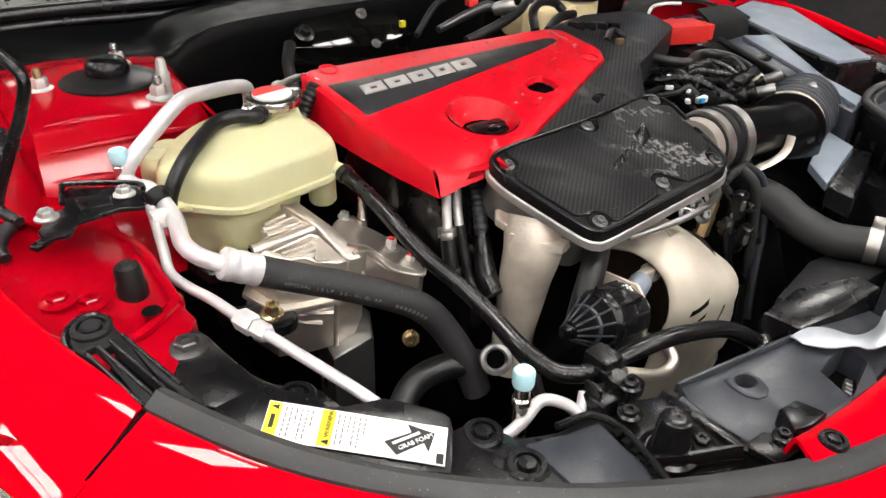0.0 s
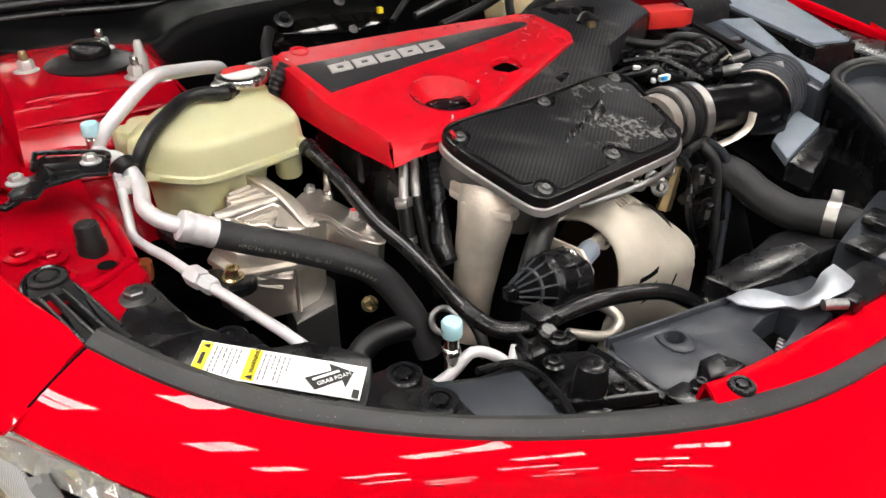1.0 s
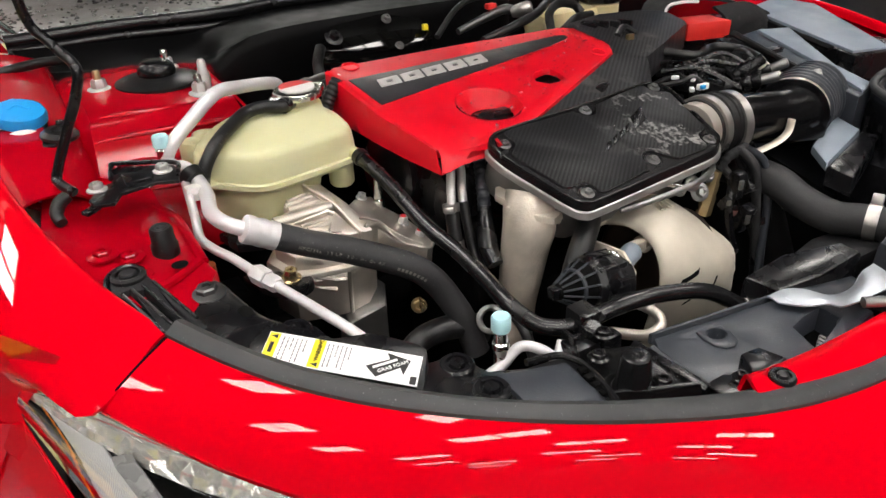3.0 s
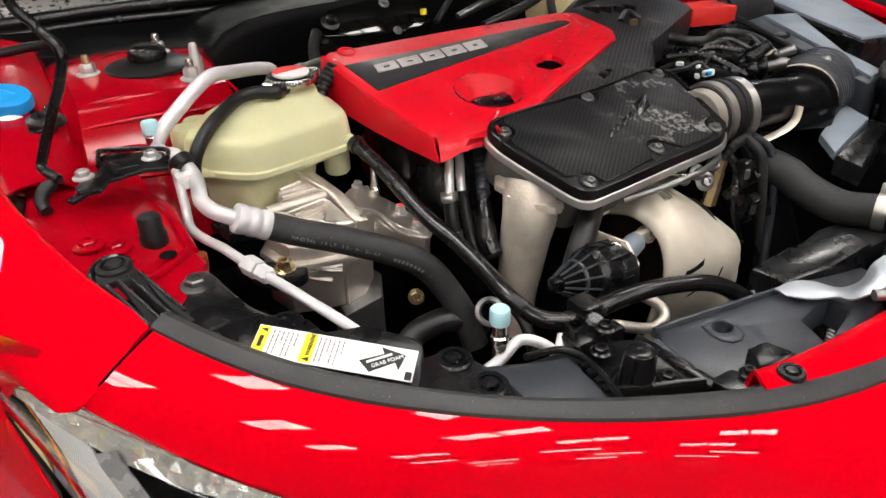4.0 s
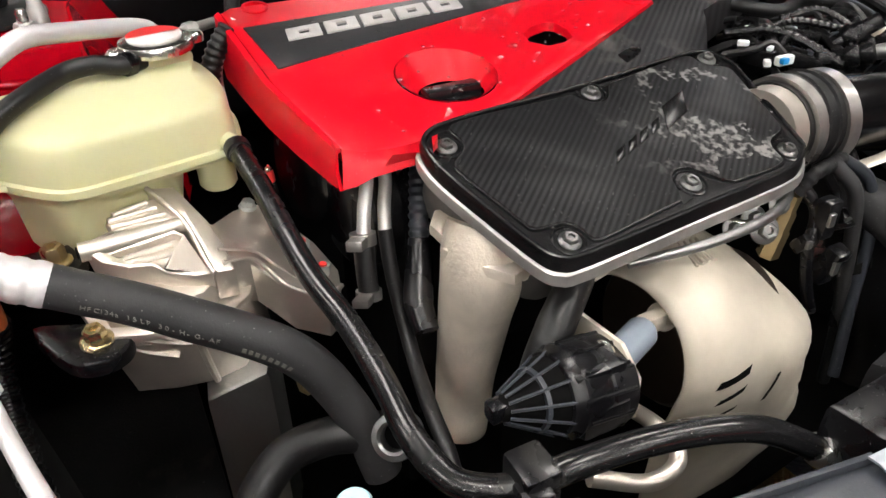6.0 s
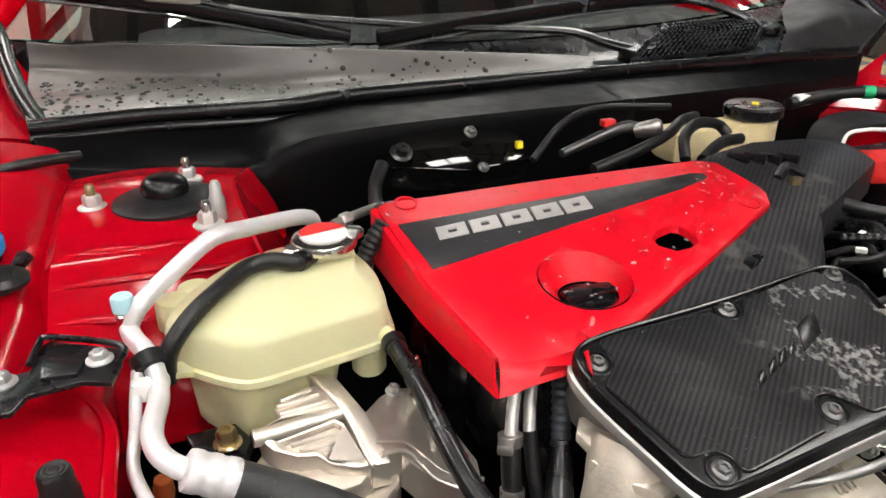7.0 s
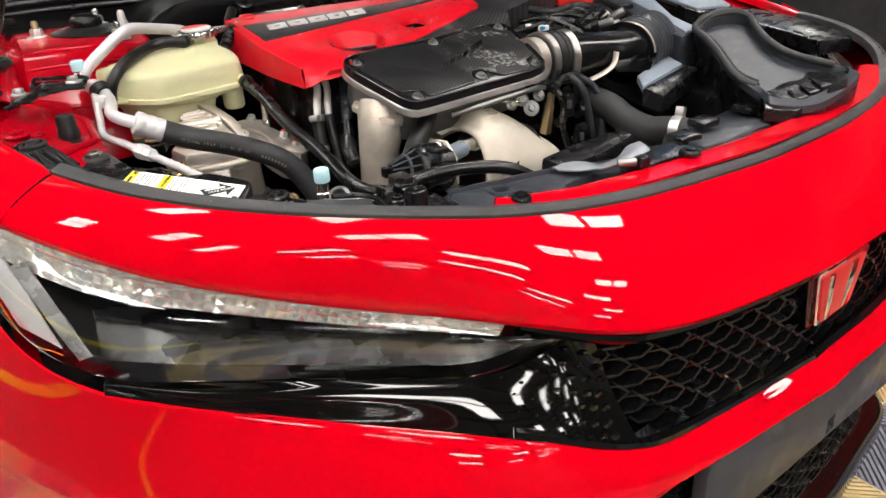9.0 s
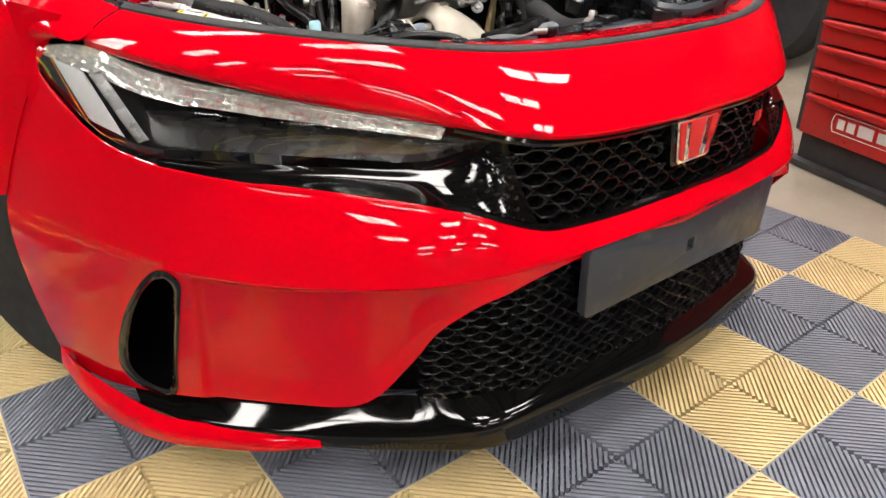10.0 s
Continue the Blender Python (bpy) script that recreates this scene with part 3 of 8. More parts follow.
def corner(sx):
    """Bumper corner between headlamp, wing and wheel arch, grown from the skin's own edge."""
    a, b = V(*B[-1]), V(*K[-1])
    c = V(a.x * .5 + b.x * .5, b.y * .62 + a.y * .38 - .006, a.z * .62 + b.z * .38)
    edge_ = [bez(a, c, b, i / 12) for i in range(13)]
    arch = [bez(V(-1.045, .63, .785), V(-1.11, .70, .70), b + V(-.002, .004, 0), i / 12) for i in range(13)]
    rows = [[p.lerp(q, k / 4) + V(-.008 * math.sin(math.pi * k / 4), 0, 0) for p, q in zip(edge_, arch)] for k in range(5)]
    return sheet([[V(p.x * sx, p.y, p.z) for p in r] for r in rows], .003, flip=sx < 0)


part("bumper_corner", corner(1), RED, car, "red bumper corner beside the headlamp")
part("bumper_corner", corner(-1), RED, car, "red bumper corner beside the headlamp")


def lower_flap(sx):
    top = [(-.715, .212, .145), (-.775, .251, .150), (-.86, .322, .158), (-.942, .392, .168), (-1.0, .46, .20), (-1.055, .57, .22), (-1.075, .66, .23)]
    low = [(-.714, .208, .118), (-.80, .258, .114), (-.88, .322, .114), (-.955, .388, .118), (-1.02, .47, .135), (-1.06, .57, .15), (-1.075, .66, .16)]
    ls = [[(x * sx, y, z) for x, y, z in l] for l in (top, [((a[0] + b[0]) / 2 - .006, (a[1] + b[1]) / 2 - .010, (a[2] + b[2]) / 2) for a, b in zip(top, low)], low)]
    return loft(ls, 30, 4, 0.004, flip=sx > 0)


part("lower_flap", lower_flap(1), RED, car, "red lower corner of the bumper")
part("lower_flap", lower_flap(-1), RED, car, "red lower corner of the bumper")

# black lower valance: vent floor, lip and grille surround
L0 = [(0, .06, .215), (-.30, .062, .215), (-.47, .075, .212), (-.56, .15, .21), (-.66, .215, .205), (-.80, .33, .205), (-.90, .44, .21), (-.98, .54, .22)]
L1 = [(0, .014, .185), (-.30, .016, .185), (-.455, .024, .182), (-.545, .085, .165), (-.66, .168, .162), (-.80, .275, .165), (-.90, .366, .172), (-.98, .46, .19)]
L2 = [(0, .002, .150), (-.30, .006, .150), (-.455, .016, .148), (-.545, .074, .135), (-.66, .156, .138), (-.80, .262, .15), (-.90, .352, .158), (-.98, .45, .175)]
L3 = [(0, .015, .118), (-.30, .018, .118), (-.45, .028, .118), (-.54, .082, .115), (-.66, .165, .116), (-.80, .275, .122), (-.90, .37, .13), (-.98, .47, .15)]
L4 = [(0, .12, .112), (-.30, .12, .112), (-.45, .13, .112), (-.54, .17, .11), (-.66, .24, .11), (-.80, .34, .115), (-.90, .43, .12), (-.98, .52, .13)]
part("front_lip", loft([full(l) for l in (L0, L1, L2, L3, L4)], 80, 4, 0.004), GLOSS, car, "gloss black front lip spoiler")
VB = [(0, .10), (-.3, .10), (-.44, .115), (-.54, .175), (-.61, .225)]
part("vent_back", loft([full([(x, y, z) for (x, y), z in zip(VB, (.45, .45, .43, .35, .24))]), full([(x, y + .01, .30) if i < 3 else (x, y + .01, .22) for i, (x, y) in enumerate(VB)]), full([(x, y + .01, .19) for x, y in VB])], 50, 3, 0.004), DARK, car, "black backing of the lower opening")

# upper grille: gloss surround, black backing and honeycomb
# added near-black sheet, the grille's dark depth put into its colour
part("grille_backing", loft([full([(x, y + .075, z) for x, y, z in N[:6]]), full([(x * .98, y + .085, z) for x, y, z in B[:6]])], 50, 4, 0.004), DARK, car, "near-black sheet painting the depth behind the upper grille")
HEADT = [(-.405, .098, .700), (-.474, .131, .722), (-.55, .176, .742), (-.624, .221, .758), (-.764, .319, .789), (-.86, .393, .818), (-.928, .455, .853), (-.985, .548, .843)]
HEADL = [(-.428, .118, .676), (-.505, .146, .655), (-.58, .186, .658), (-.65, .222, .667), (-.794, .290, .686), (-.875, .348, .690), (-.94, .43, .722), (-.995, .572, .80)]


def cheek(sx):
    t = [(-.392, .088, .697), (-.398, .093, .698), (-.405, .098, .699), (-.415, .108, .69), (-.432, .118, .674), (-.505, .146, .653), (-.65, .222, .665), (-.794, .290, .684), (-.88, .345, .690)]
    b = [(-.352, .033, .546), (-.372, .036, .551), (-.417, .045, .570), (-.455, .058, .588), (-.506, .078, .607), (-.58, .122, .625), (-.68, .185, .643), (-.80, .274, .662), (-.884, .327, .687)]
    m = [((a[0] + c[0]) / 2, (a[1] + c[1]) / 2 + .010, (a[2] + c[2]) / 2 - .002) for a, c in zip(t, b)]
    return loft([[(x * sx, y, z) for x, y, z in l] for l in (t, m, b)], 36, 6, 0.004, flip=sx < 0)


part("black_cheek", cheek(1), GLOSS, car, "gloss black trim below the headlamp")
part("black_cheek", cheek(-1), GLOSS, car, "gloss black trim below the headlamp")
for sx in (1, -1):
    bm = cheek(sx)
    tree = BVHTree.FromBMesh(bm)
    bm.free()
    for r in range(7):
        for c in range(7):
            # rows of lozenges that shrink away from the grille
            k = 1 - .11 * c
            x, z = -.385 - .0165 * c - .004 * (r % 2), .570 + .0165 * r + .0065 * c - .0004 * c * r
            hit_, nrm_, _, _ = tree.ray_cast(V(x * sx, -.2, z), V(0, 1, 0))
            if hit_ is None or k < .3:
                continue
            if nrm_.y > 0:
                nrm_ = -nrm_
            w, h = .0105 * k, .0058 * k
            e_ = V(0, 0, 1).cross(nrm_).normalized()
            f_ = nrm_.cross(e_)
            lz = bmesh.new()
            vs = [lz.verts.new(hit_ + e_ * (w * a) + f_ * (h * b) - nrm_ * .001) for a, b in ((-1, 0), (-.45, 1), (.45, 1), (1, 0), (.45, -1), (-.45, -1))]
            tp = lz.verts.new(hit_ + nrm_ * .0045 * k + f_ * (h * .5))
            for i in range(6):
                lz.faces.new((vs[i], vs[(i + 1) % 6], tp))
            part("facet", lz, GLOSS, car, smooth=False)
# gloss black frame round the upper opening
part("grille_frame", tube([(x, y + .010, z + .006) for x, y, z in full(B[:6])], .008, 8, 5), GLOSS, car, "gloss black lower edge of the grille")
part("grille_frame", tube([(x, y + .014, z - .012) for x, y, z in full(N[:5])], .008, 8, 5), GLOSS, car, "gloss black upper edge of the grille")


def honeycomb(x0, x1, z0, z1, yf, cell, wall, deep, inside):
    """Hexagonal mesh, each cell a ring of thin walls that lean back."""
    bm = bmesh.new()
    w, h = cell, cell * 0.5
    r = 0
    z = z0
    while z < z1:
        x = x0 + (w / 2 if r % 2 else 0)
        while x < x1:
            if inside(x, z):
                pts = [(x - w / 2, z), (x - w / 4, z + h / 2), (x + w / 4, z + h / 2), (x + w / 2, z), (x + w / 4, z - h / 2), (x - w / 4, z - h / 2)]
                o = [V(px, yf(px, pz), pz) for px, pz in pts]
                i = [V(x + (px - x) * (1 - wall), yf(px, pz) + 0.001, z + (pz - z) * (1 - wall * 1.6)) for px, pz in pts]
                bk = [p + V(0, deep, 0) for p in i]
                vo, vi, vb = ([bm.verts.new(q) for q in l] for l in (o, i, bk))
                for a in range(6):
                    c = (a + 1) % 6
                    bm.faces.new((vo[a], vo[c], vi[c], vi[a]))
                    bm.faces.new((vi[a], vi[c], vb[c], vb[a]))
            x += w
        z += h * 0.75
        r += 1
    return bm


NX, NZ = [-p[0] for p in N[:6]], [p[2] - .006 for p in N[:6]]
BX, BZ = [-p[0] for p in B[:7]], [p[2] for p in B[:7]]


def in_upper(x, z):
    a = abs(x)
    return a < .40 and np.interp(a, BX, BZ) + .004 < z < np.interp(a, NX, NZ) - .006


part("upper_grille", honeycomb(-.42, .42, .52, .70, lambda x, z: .052 + .35 * max(0, abs(x) - .25) ** 1.5 * 2 + .012 * (z - .52), .054, .15, .026, in_upper), SHINE, car, "black honeycomb upper grille", smooth=False)
GX = [-p[0] for p in G[:8]]
GZ = [p[2] for p in G[:8]]


def in_lower(x, z):
    a = abs(x)
    return a < .53 and .2 < z < np.interp(a, GX, GZ) - .005


part("lower_grille", honeycomb(-.55, .55, .2, .48, lambda x, z: .035 + .4 * max(0, abs(x) - .3) ** 1.6 * 2, .042, .12, .018, in_lower), BLACK, car, "black honeycomb lower grille", smooth=False)

# badge: chrome outline with a red field
bd = [(-.046, 0, .04), (-.05, 0, .036), (-.038, 0, -.036), (-.033, 0, -.04), (.033, 0, -.04), (.038, 0, -.036), (.05, 0, .036), (.046, 0, .04)]
BADGE = (.018, .034, .634)
badge = part("badge", prism([V(*BADGE) + V(x * 1.12, 0, z * 1.12) for x, y, z in bd], V(0, .012, 0), .002), CHROME, car, "chrome-edged red nose badge")
part("field", prism([V(*BADGE) + V(x * .96, -.0025, z * .96) for x, y, z in bd], V(0, .006, 0), .001), REDLBL, badge, "red enamel field")
for sx in (-1, 1):
    part("bar", prism([V(*BADGE) + V(sx * .022 - .006, -.004, -.036), V(*BADGE) + V(sx * .022 + .006, -.004, -.036), V(*BADGE) + V(sx * .027 + .006, -.004, .036), V(*BADGE) + V(sx * .027 - .006, -.004, .036)], V(0, .003, 0), .001), CHROME, badge, "chrome bar")
part("badge_mount", prism([V(BADGE[0], BADGE[1] + .008, BADGE[2]) + V(x * 1.3, 0, z * 1.28) for x, y, z in bd], V(0, .03, 0), .004), GLOSS, car)
for i, (dx, w) in enumerate(((-.012, .006), (.004, .014), (.012, .005))):
    part("small_red_mark", box((.262 + dx, .052, .618 + i * .004), (w, .004, .03 - i * .006), .001), REDLBL, car, "small red mark on the grille")

# number plate carrier, empty, with a square hole
PLX0, PLX1, PLZ0, PLZ1 = -.272, .285, .356, .496
hole = [(.006 + a, -.006, .43 + b) for a, b in ((-.011, -.013), (.011, -.013), (.011, .013), (-.011, .013))]
pl = [(PLX0 + .006, -.008, PLZ1), (PLX0, -.008, PLZ1 - .01), (PLX0 + .002, -.004, PLZ0 + .006), (PLX0 + .01, -.004, PLZ0), (PLX1 - .01, -.004, PLZ0), (PLX1 - .002, -.004, PLZ0 + .006), (PLX1, -.008, PLZ1 - .01), (PLX1 - .006, -.008, PLZ1)]
hole = [(x, -.006, z) for x, y, z in hole]
pl = [(x, -.006, z) for x, y, z in pl]
carrier = part("plate_carrier", prism(pl, V(0, .02, 0), .002, [hole]), GREYPL, car, "empty dark grey number plate carrier")
for nx in (-.17, -.06, .06, .17):
    part("rib", box((nx, .006, PLZ1 + .002), (.05, .014, .005), .0015), BLACK, carrier)


# ---- headlamps ----
def headlamp(sx):
    f = lambda l, dy=0.0, dz=0.0: [(x * sx, y + dy, z + dz) for x, y, z in l]
    mid = [((a[0] + b[0]) / 2, (a[1] + b[1]) / 2 - .012, (a[2] + b[2]) / 2 + .008) for a, b in zip(HEADT, HEADL)]
    hl = part("headlight", loft([f(HEADT, .055, -.004), f(mid, .085), f(HEADL, .05, .003)], 40, 6, 0.004), DARK, car, "clear-lensed LED headlamp in a black housing")
    lens = part("lens", loft([f(HEADT), f([(x, y - .006, z + .006) for x, y, z in mid]), f(HEADL)], 50, 8, 0.003), LENS, hl, "clear glossy lens")
    lens.visible_shadow = False
    up = [((a[0] * .76 + b[0] * .24), a[1] * .76 + b[1] * .24 + .010, a[2] * .66 + b[2] * .34) for a, b in zip(HEADT, HEADL)]
    # the strip is a row of small bright facets
    ta, tb_ = resample(spline(f(HEADT[1:], .010, -.004), 8), 60), resample(spline(f(up[1:], .002), 8), 60)
    rnd = random.Random(5)
    fc = bmesh.new()
    for i in range(59):
        for k0, k1 in ((0.0, .36), (.36, .68), (.68, 1.0)):
            c4 = [ta[i].lerp(tb_[i], k0), ta[i + 1].lerp(tb_[i + 1], k0), ta[i + 1].lerp(tb_[i + 1], k1), ta[i].lerp(tb_[i], k1)]
            mid_c = sum(c4, V(0, 0, 0)) / 4 + V(rnd.uniform(-.003, .003), rnd.uniform(.001, .007), rnd.uniform(-.003, .003))
            vs = [fc.verts.new(p) for p in c4]
            vm = fc.verts.new(mid_c)
            for a in range(4):
                fc.faces.new((vs[a], vs[(a + 1) % 4], vm))
    part("chrome_strip", fc, LAMPSTRIP, hl, "bright faceted chrome strip along the top", smooth=False)
    for k in (.30, .72):
        part("light_guide", tube([V(*p).lerp(V(*q), k) + V(0, .003 - .004 * (1 - k), .002) for p, q in zip(f(HEADT[1:], .010, -.004), f(up[1:], .004))], .0016, 8, 6), LAMPSTRIP, hl, "bright thin light guide")
    shelf = [((a[0] * .45 + b[0] * .55), a[1] * .45 + b[1] * .55 + .03, a[2] * .42 + b[2] * .58) for a, b in zip(HEADT, HEADL)]
    part("shelf", loft([f(shelf[1:6], -.006), f(shelf[1:6], .03, .004)], 30, 3, 0.006), BLACK, hl, "ribbed black shelf")
    low = [(a[0] * .1 + b[0] * .9, a[1] * .1 + b[1] * .9 + .014, a[2] * .1 + b[2] * .9) for a, b in zip(HEADT, HEADL)]
    part("bezel", loft([f(shelf[:6], .012), f(low[:6], .006)], 30, 3, 0.003), SMOKE, hl, "dark inner bezel")
    for i in range(4):
        q = V(*shelf[1]).lerp(V(*shelf[4]), .18 + .22 * i)
        part("projector", join(box((q.x * sx, q.y - .002, q.z + .010), (.042, .02, .022), .006), box((q.x * sx, q.y - .013, q.z + .010), (.03, .008, .012), .003)), GLOSS, hl, "small square projector lens")
    d0, d1 = V(-.925, .44, .808), V(-.892, .362, .715)
    part("light_bar", prism([(p.x * sx, p.y, p.z) for p in (d0 + V(-.008, .004, 0), d0 + V(.008, -.006, .004), d1 + V(.009, -.004, .004), d1 + V(-.006, .006, -.002))], V(0, .012, 0), .002), DRL, hl, "white daytime running light bar")
    r0 = [V(-.972, .53, .832), V(-.938, .47, .808), V(-.910, .395, .716), V(-.945, .445, .735)]
    part("side_reflector", prism([(p.x * sx, p.y + .008, p.z) for p in r0], V(0, .012, 0), .002), REFLECT, hl, "finely ribbed silver reflector")
    part("amber_edge", tube([(p.x * sx, p.y + .006, p.z - .008) for p in (r0[0], r0[3], r0[2])], .0007, 8), ORANGE, hl, "amber side marker edge")
    return hl


headlamp(1)
headlamp(-1)


def side_duct(sx):
    """Tall gloss black slot at the bumper's corner, let into the skin."""
    def at(k, dy, dx=0.0):
        out = []
        for p in spline(SLOT, 5, True):
            x, z = SLOTC[0] + (p.x - SLOTC[0]) * (k if k < 1 else 1 + (k - 1) * 2.6), SLOTC[1] + (p.z - SLOTC[1]) * (k * .97 + .03)
            near = sorted((((q.x - x) ** 2 + (q.z - z) ** 2) + 1e-7, q.y) for q in skin_pts)[:10]
            y = sum(v / d for d, v in near) / sum(1 / d for d, v in near)
            out.append(V((x + dx) * sx, y + dy, z))
        return out
    bm = bmesh.new()

    def inner(k, dy, lean):
        # the outer wall leans inwards as it runs back, the inner wall drops straight
        return [p + V(sx * lean * min(1.0, max(0.0, (abs(p.x) - .925) / .05)), 0, 0) for p in at(k, dy)]
    rings = [[bm.verts.new(p) for p in r] for r in (at(1.09, .004), at(1.085, -.0035), at(1.02, -.0055), at(.94, -.001), inner(.93, .012, .004), inner(.90, .045, .028), inner(.88, .10, .034))]
    for a, b in zip(rings, rings[1:]):
        for j in range(len(a)):
            bm.faces.new((a[j], a[(j + 1) % len(a)], b[(j + 1) % len(a)], b[j]))
    bm.faces.new(rings[-1])
    return bm


part("side_duct", side_duct(1), GLOSS, car, "gloss black air curtain slot")
part("side_duct", side_duct(-1), GLOSS, car, "gloss black air curtain slot")

# inner frame: closes the bay round about; DARK sheets paint its deep shade
for sx in (-1, 1):
    part("splash_shield", box((sx * .80, .84, .50), (.34, .72, .012), .002), BLACKM, car, "black plastic splash shield")
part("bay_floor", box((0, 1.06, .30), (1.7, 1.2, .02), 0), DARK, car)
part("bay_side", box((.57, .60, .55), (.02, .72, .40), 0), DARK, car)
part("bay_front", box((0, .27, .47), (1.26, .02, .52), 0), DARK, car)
for sx in (-1, 1):
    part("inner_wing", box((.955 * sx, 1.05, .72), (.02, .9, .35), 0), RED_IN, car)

# wheels
def wheel_mesh(c, r, w, ax, mat_rim, parent, spokes=10):
    tyre = part("tyre", lathe([(r * .70, -w * .42), (r * .9, -w * .5), (r * .97, -w * .42), (r, -w * .3), (r, w * .3), (r * .97, w * .42), (r * .9, w * .5), (r * .70, w * .42)], c, ax, 48), TYRE, parent, "black low-profile tyre")
    rim = part("rim", lathe([(r * .72, -w * .42), (r * .72, w * .42), (r * .69, w * .40), (r * .66, w * .2), (r * .60, w * .05), (r * .55, -w * .3)], c, ax, 48), mat_rim, parent, "multi-spoke wheel rim")
    bms = []
    m = axis_matrix(c, ax)
    for i in range(spokes):
        a = 2 * math.pi * i / spokes
        for da in (-.09, .09):
            p0 = m @ V(r * .12 * math.cos(a), r * .12 * math.sin(a), w * .30)
            p1 = m @ V(r * .69 * math.cos(a + da), r * .69 * math.sin(a + da), w * .34)
            bms.append(tube([p0, p0.lerp(p1, .5) + V(*ax) * .004, p1], [.018, .013, .016], 8, 3))
    bms.append(lathe([(r * .2, w * .1), (r * .2, w * .32), (r * .1, w * .36), (0, w * .36)], c, ax, 24))
    part("spokes", join(*bms), mat_rim, rim)
    return tyre


for sx in (-1, 1):
    turn = (sx * math.cos(radians(24)), sx * math.sin(radians(24)), 0)
    wh = part("wheel", lathe([(.17, -.05), (.17, .02), (.06, .05), (0, .05)], (sx * 1.0, 1.0, .365), turn, 40), STEEL, car, "front wheel with brake disc, steered to one side")
    wheel_mesh((sx * 1.0, 1.0, .365), .375, .23, turn, RIM, wh)
    part("arch_liner", tube([(sx * .90, 1.0 + .43 * math.cos(a), .375 + .43 * math.sin(a)) for a in np.linspace(0.1, 2.6, 12)], .02, 6, 3, flat=5), BLACKM, car)
    part("door_side", box((sx * 1.04, 3.55, .60), (.06, 3.3, .9), .03), RED, car)
part("cabin", box((0, 3.4, .75), (1.7, 2.6, .75), .1), DARK, car)
part("roof", loft([[(-.55, 2.45, 1.40), (0, 2.35, 1.42), (.55, 2.45, 1.40)], [(-.58, 3.4, 1.42), (0, 3.4, 1.45), (.58, 3.4, 1.42)], [(-.55, 4.4, 1.2), (0, 4.4, 1.25), (.55, 4.4, 1.2)]], 12, 5, .01), RED, car)
for sx in (-1, 1):
    part("pillar", tube([(sx * 1.03, 1.86, 1.06), (sx * .86, 2.2, 1.26), (sx * .66, 2.6, 1.41)], .045, 10), RED, car)

# windscreen and cowl
W0 = [(-.98, 1.78, 1.055), (-.80, 1.66, 1.05), (-.4, 1.56, 1.04), (0, 1.53, 1.03), (.4, 1.56, 1.04), (.80, 1.66, 1.05), (.98, 1.78, 1.055)]
W1 = [(-.62, 2.6, 1.42), (-.5, 2.52, 1.43), (-.3, 2.46, 1.44), (0, 2.44, 1.445), (.3, 2.46, 1.44), (.5, 2.52, 1.43), (.62, 2.6, 1.42)]
ws = part("windscreen", loft([W0, [((a[0] + b[0]) / 2, (a[1] + b[1]) / 2 - .02, (a[2] + b[2]) / 2 + .02) for a, b in zip(W0, W1)], W1], 30, 6, .005), SCREEN, car, "clear raked windscreen")
ws.visible_shadow = False
part("dashboard", box((0, 2.25, .95), (1.5, 1.0, .12), .04), BLACKM, car, "dark dashboard top")
C0 = [(-.90, 1.345, .985), (-.62, 1.34, .988), (-.42, 1.343, .99), (-.2, 1.343, .99), (.02, 1.343, .99), (.10, 1.343, .99)]
C1 = [(-.905, 1.37, .998), (-.62, 1.365, 1.0), (-.42, 1.362, .998), (-.2, 1.357, .996), (.02, 1.353, .995), (.10, 1.352, .995)]
C2 = [(-.93, 1.66, 1.005), (-.66, 1.50, 1.002), (-.44, 1.41, 1.0), (-.22, 1.378, .998), (.02, 1.366, .996), (.10, 1.362, .996)]
C3 = [(-.93, 1.70, 1.02), (-.68, 1.53, 1.02), (-.45, 1.44, 1.012), (-.23, 1.405, 1.008), (.02, 1.385, 1.0), (.10, 1.38, .998)]
C4 = [(-.93, 1.73, 1.052), (-.612, 1.50, 1.059), (-.34, 1.45, 1.041), (-.125, 1.43, 1.025), (.084, 1.42, 1.006), (.105, 1.42, 1.002)]
C4[1:1] = [(-.864, 1.66, 1.052), (-.789, 1.58, 1.062)]
C5 = [(x, y + .012, z - .012) for x, y, z in C4]
cowl_bm = loft([C0, C1, C2, C3, C4, C5], 60, 5, .004)
COWLTREE = BVHTree.FromBMesh(cowl_bm)
part("cowl_panel", cowl_bm, COWLGREY, car, "grey-black cowl panel, beaded with water")
part("cowl_tray", loft([[(-.93, 1.72, .985), (-.4, 1.45, .97), (.1, 1.345, .975), (.5, 1.345, .985), (.86, 1.345, .985)], [(-.95, 1.76, 1.0), (-.3, 1.50, .985), (.12, 1.46, .985), (.5, 1.47, 1.0), (.88, 1.50, 1.0)],
                        [(-.98, 1.79, 1.05), (-.4, 1.57, 1.035), (0, 1.54, 1.026), (.4, 1.57, 1.035), (.98, 1.79, 1.05)]], 40, 5, .004), BLACK, car, "black sunken tray below the wipers")
part("cowl_corner", loft([[(.60, 1.36, .995), (.72, 1.36, 1.0), (.86, 1.36, .995)], [(.62, 1.46, 1.02), (.76, 1.47, 1.045), (.93, 1.46, 1.03)], [(.74, 1.60, 1.045), (.86, 1.62, 1.07), (.97, 1.60, 1.05)], [(.86, 1.70, 1.06), (.93, 1.74, 1.075), (.99, 1.72, 1.06)]], 18, 5, .004), BLACKM, car, "moulded black cowl end cap")
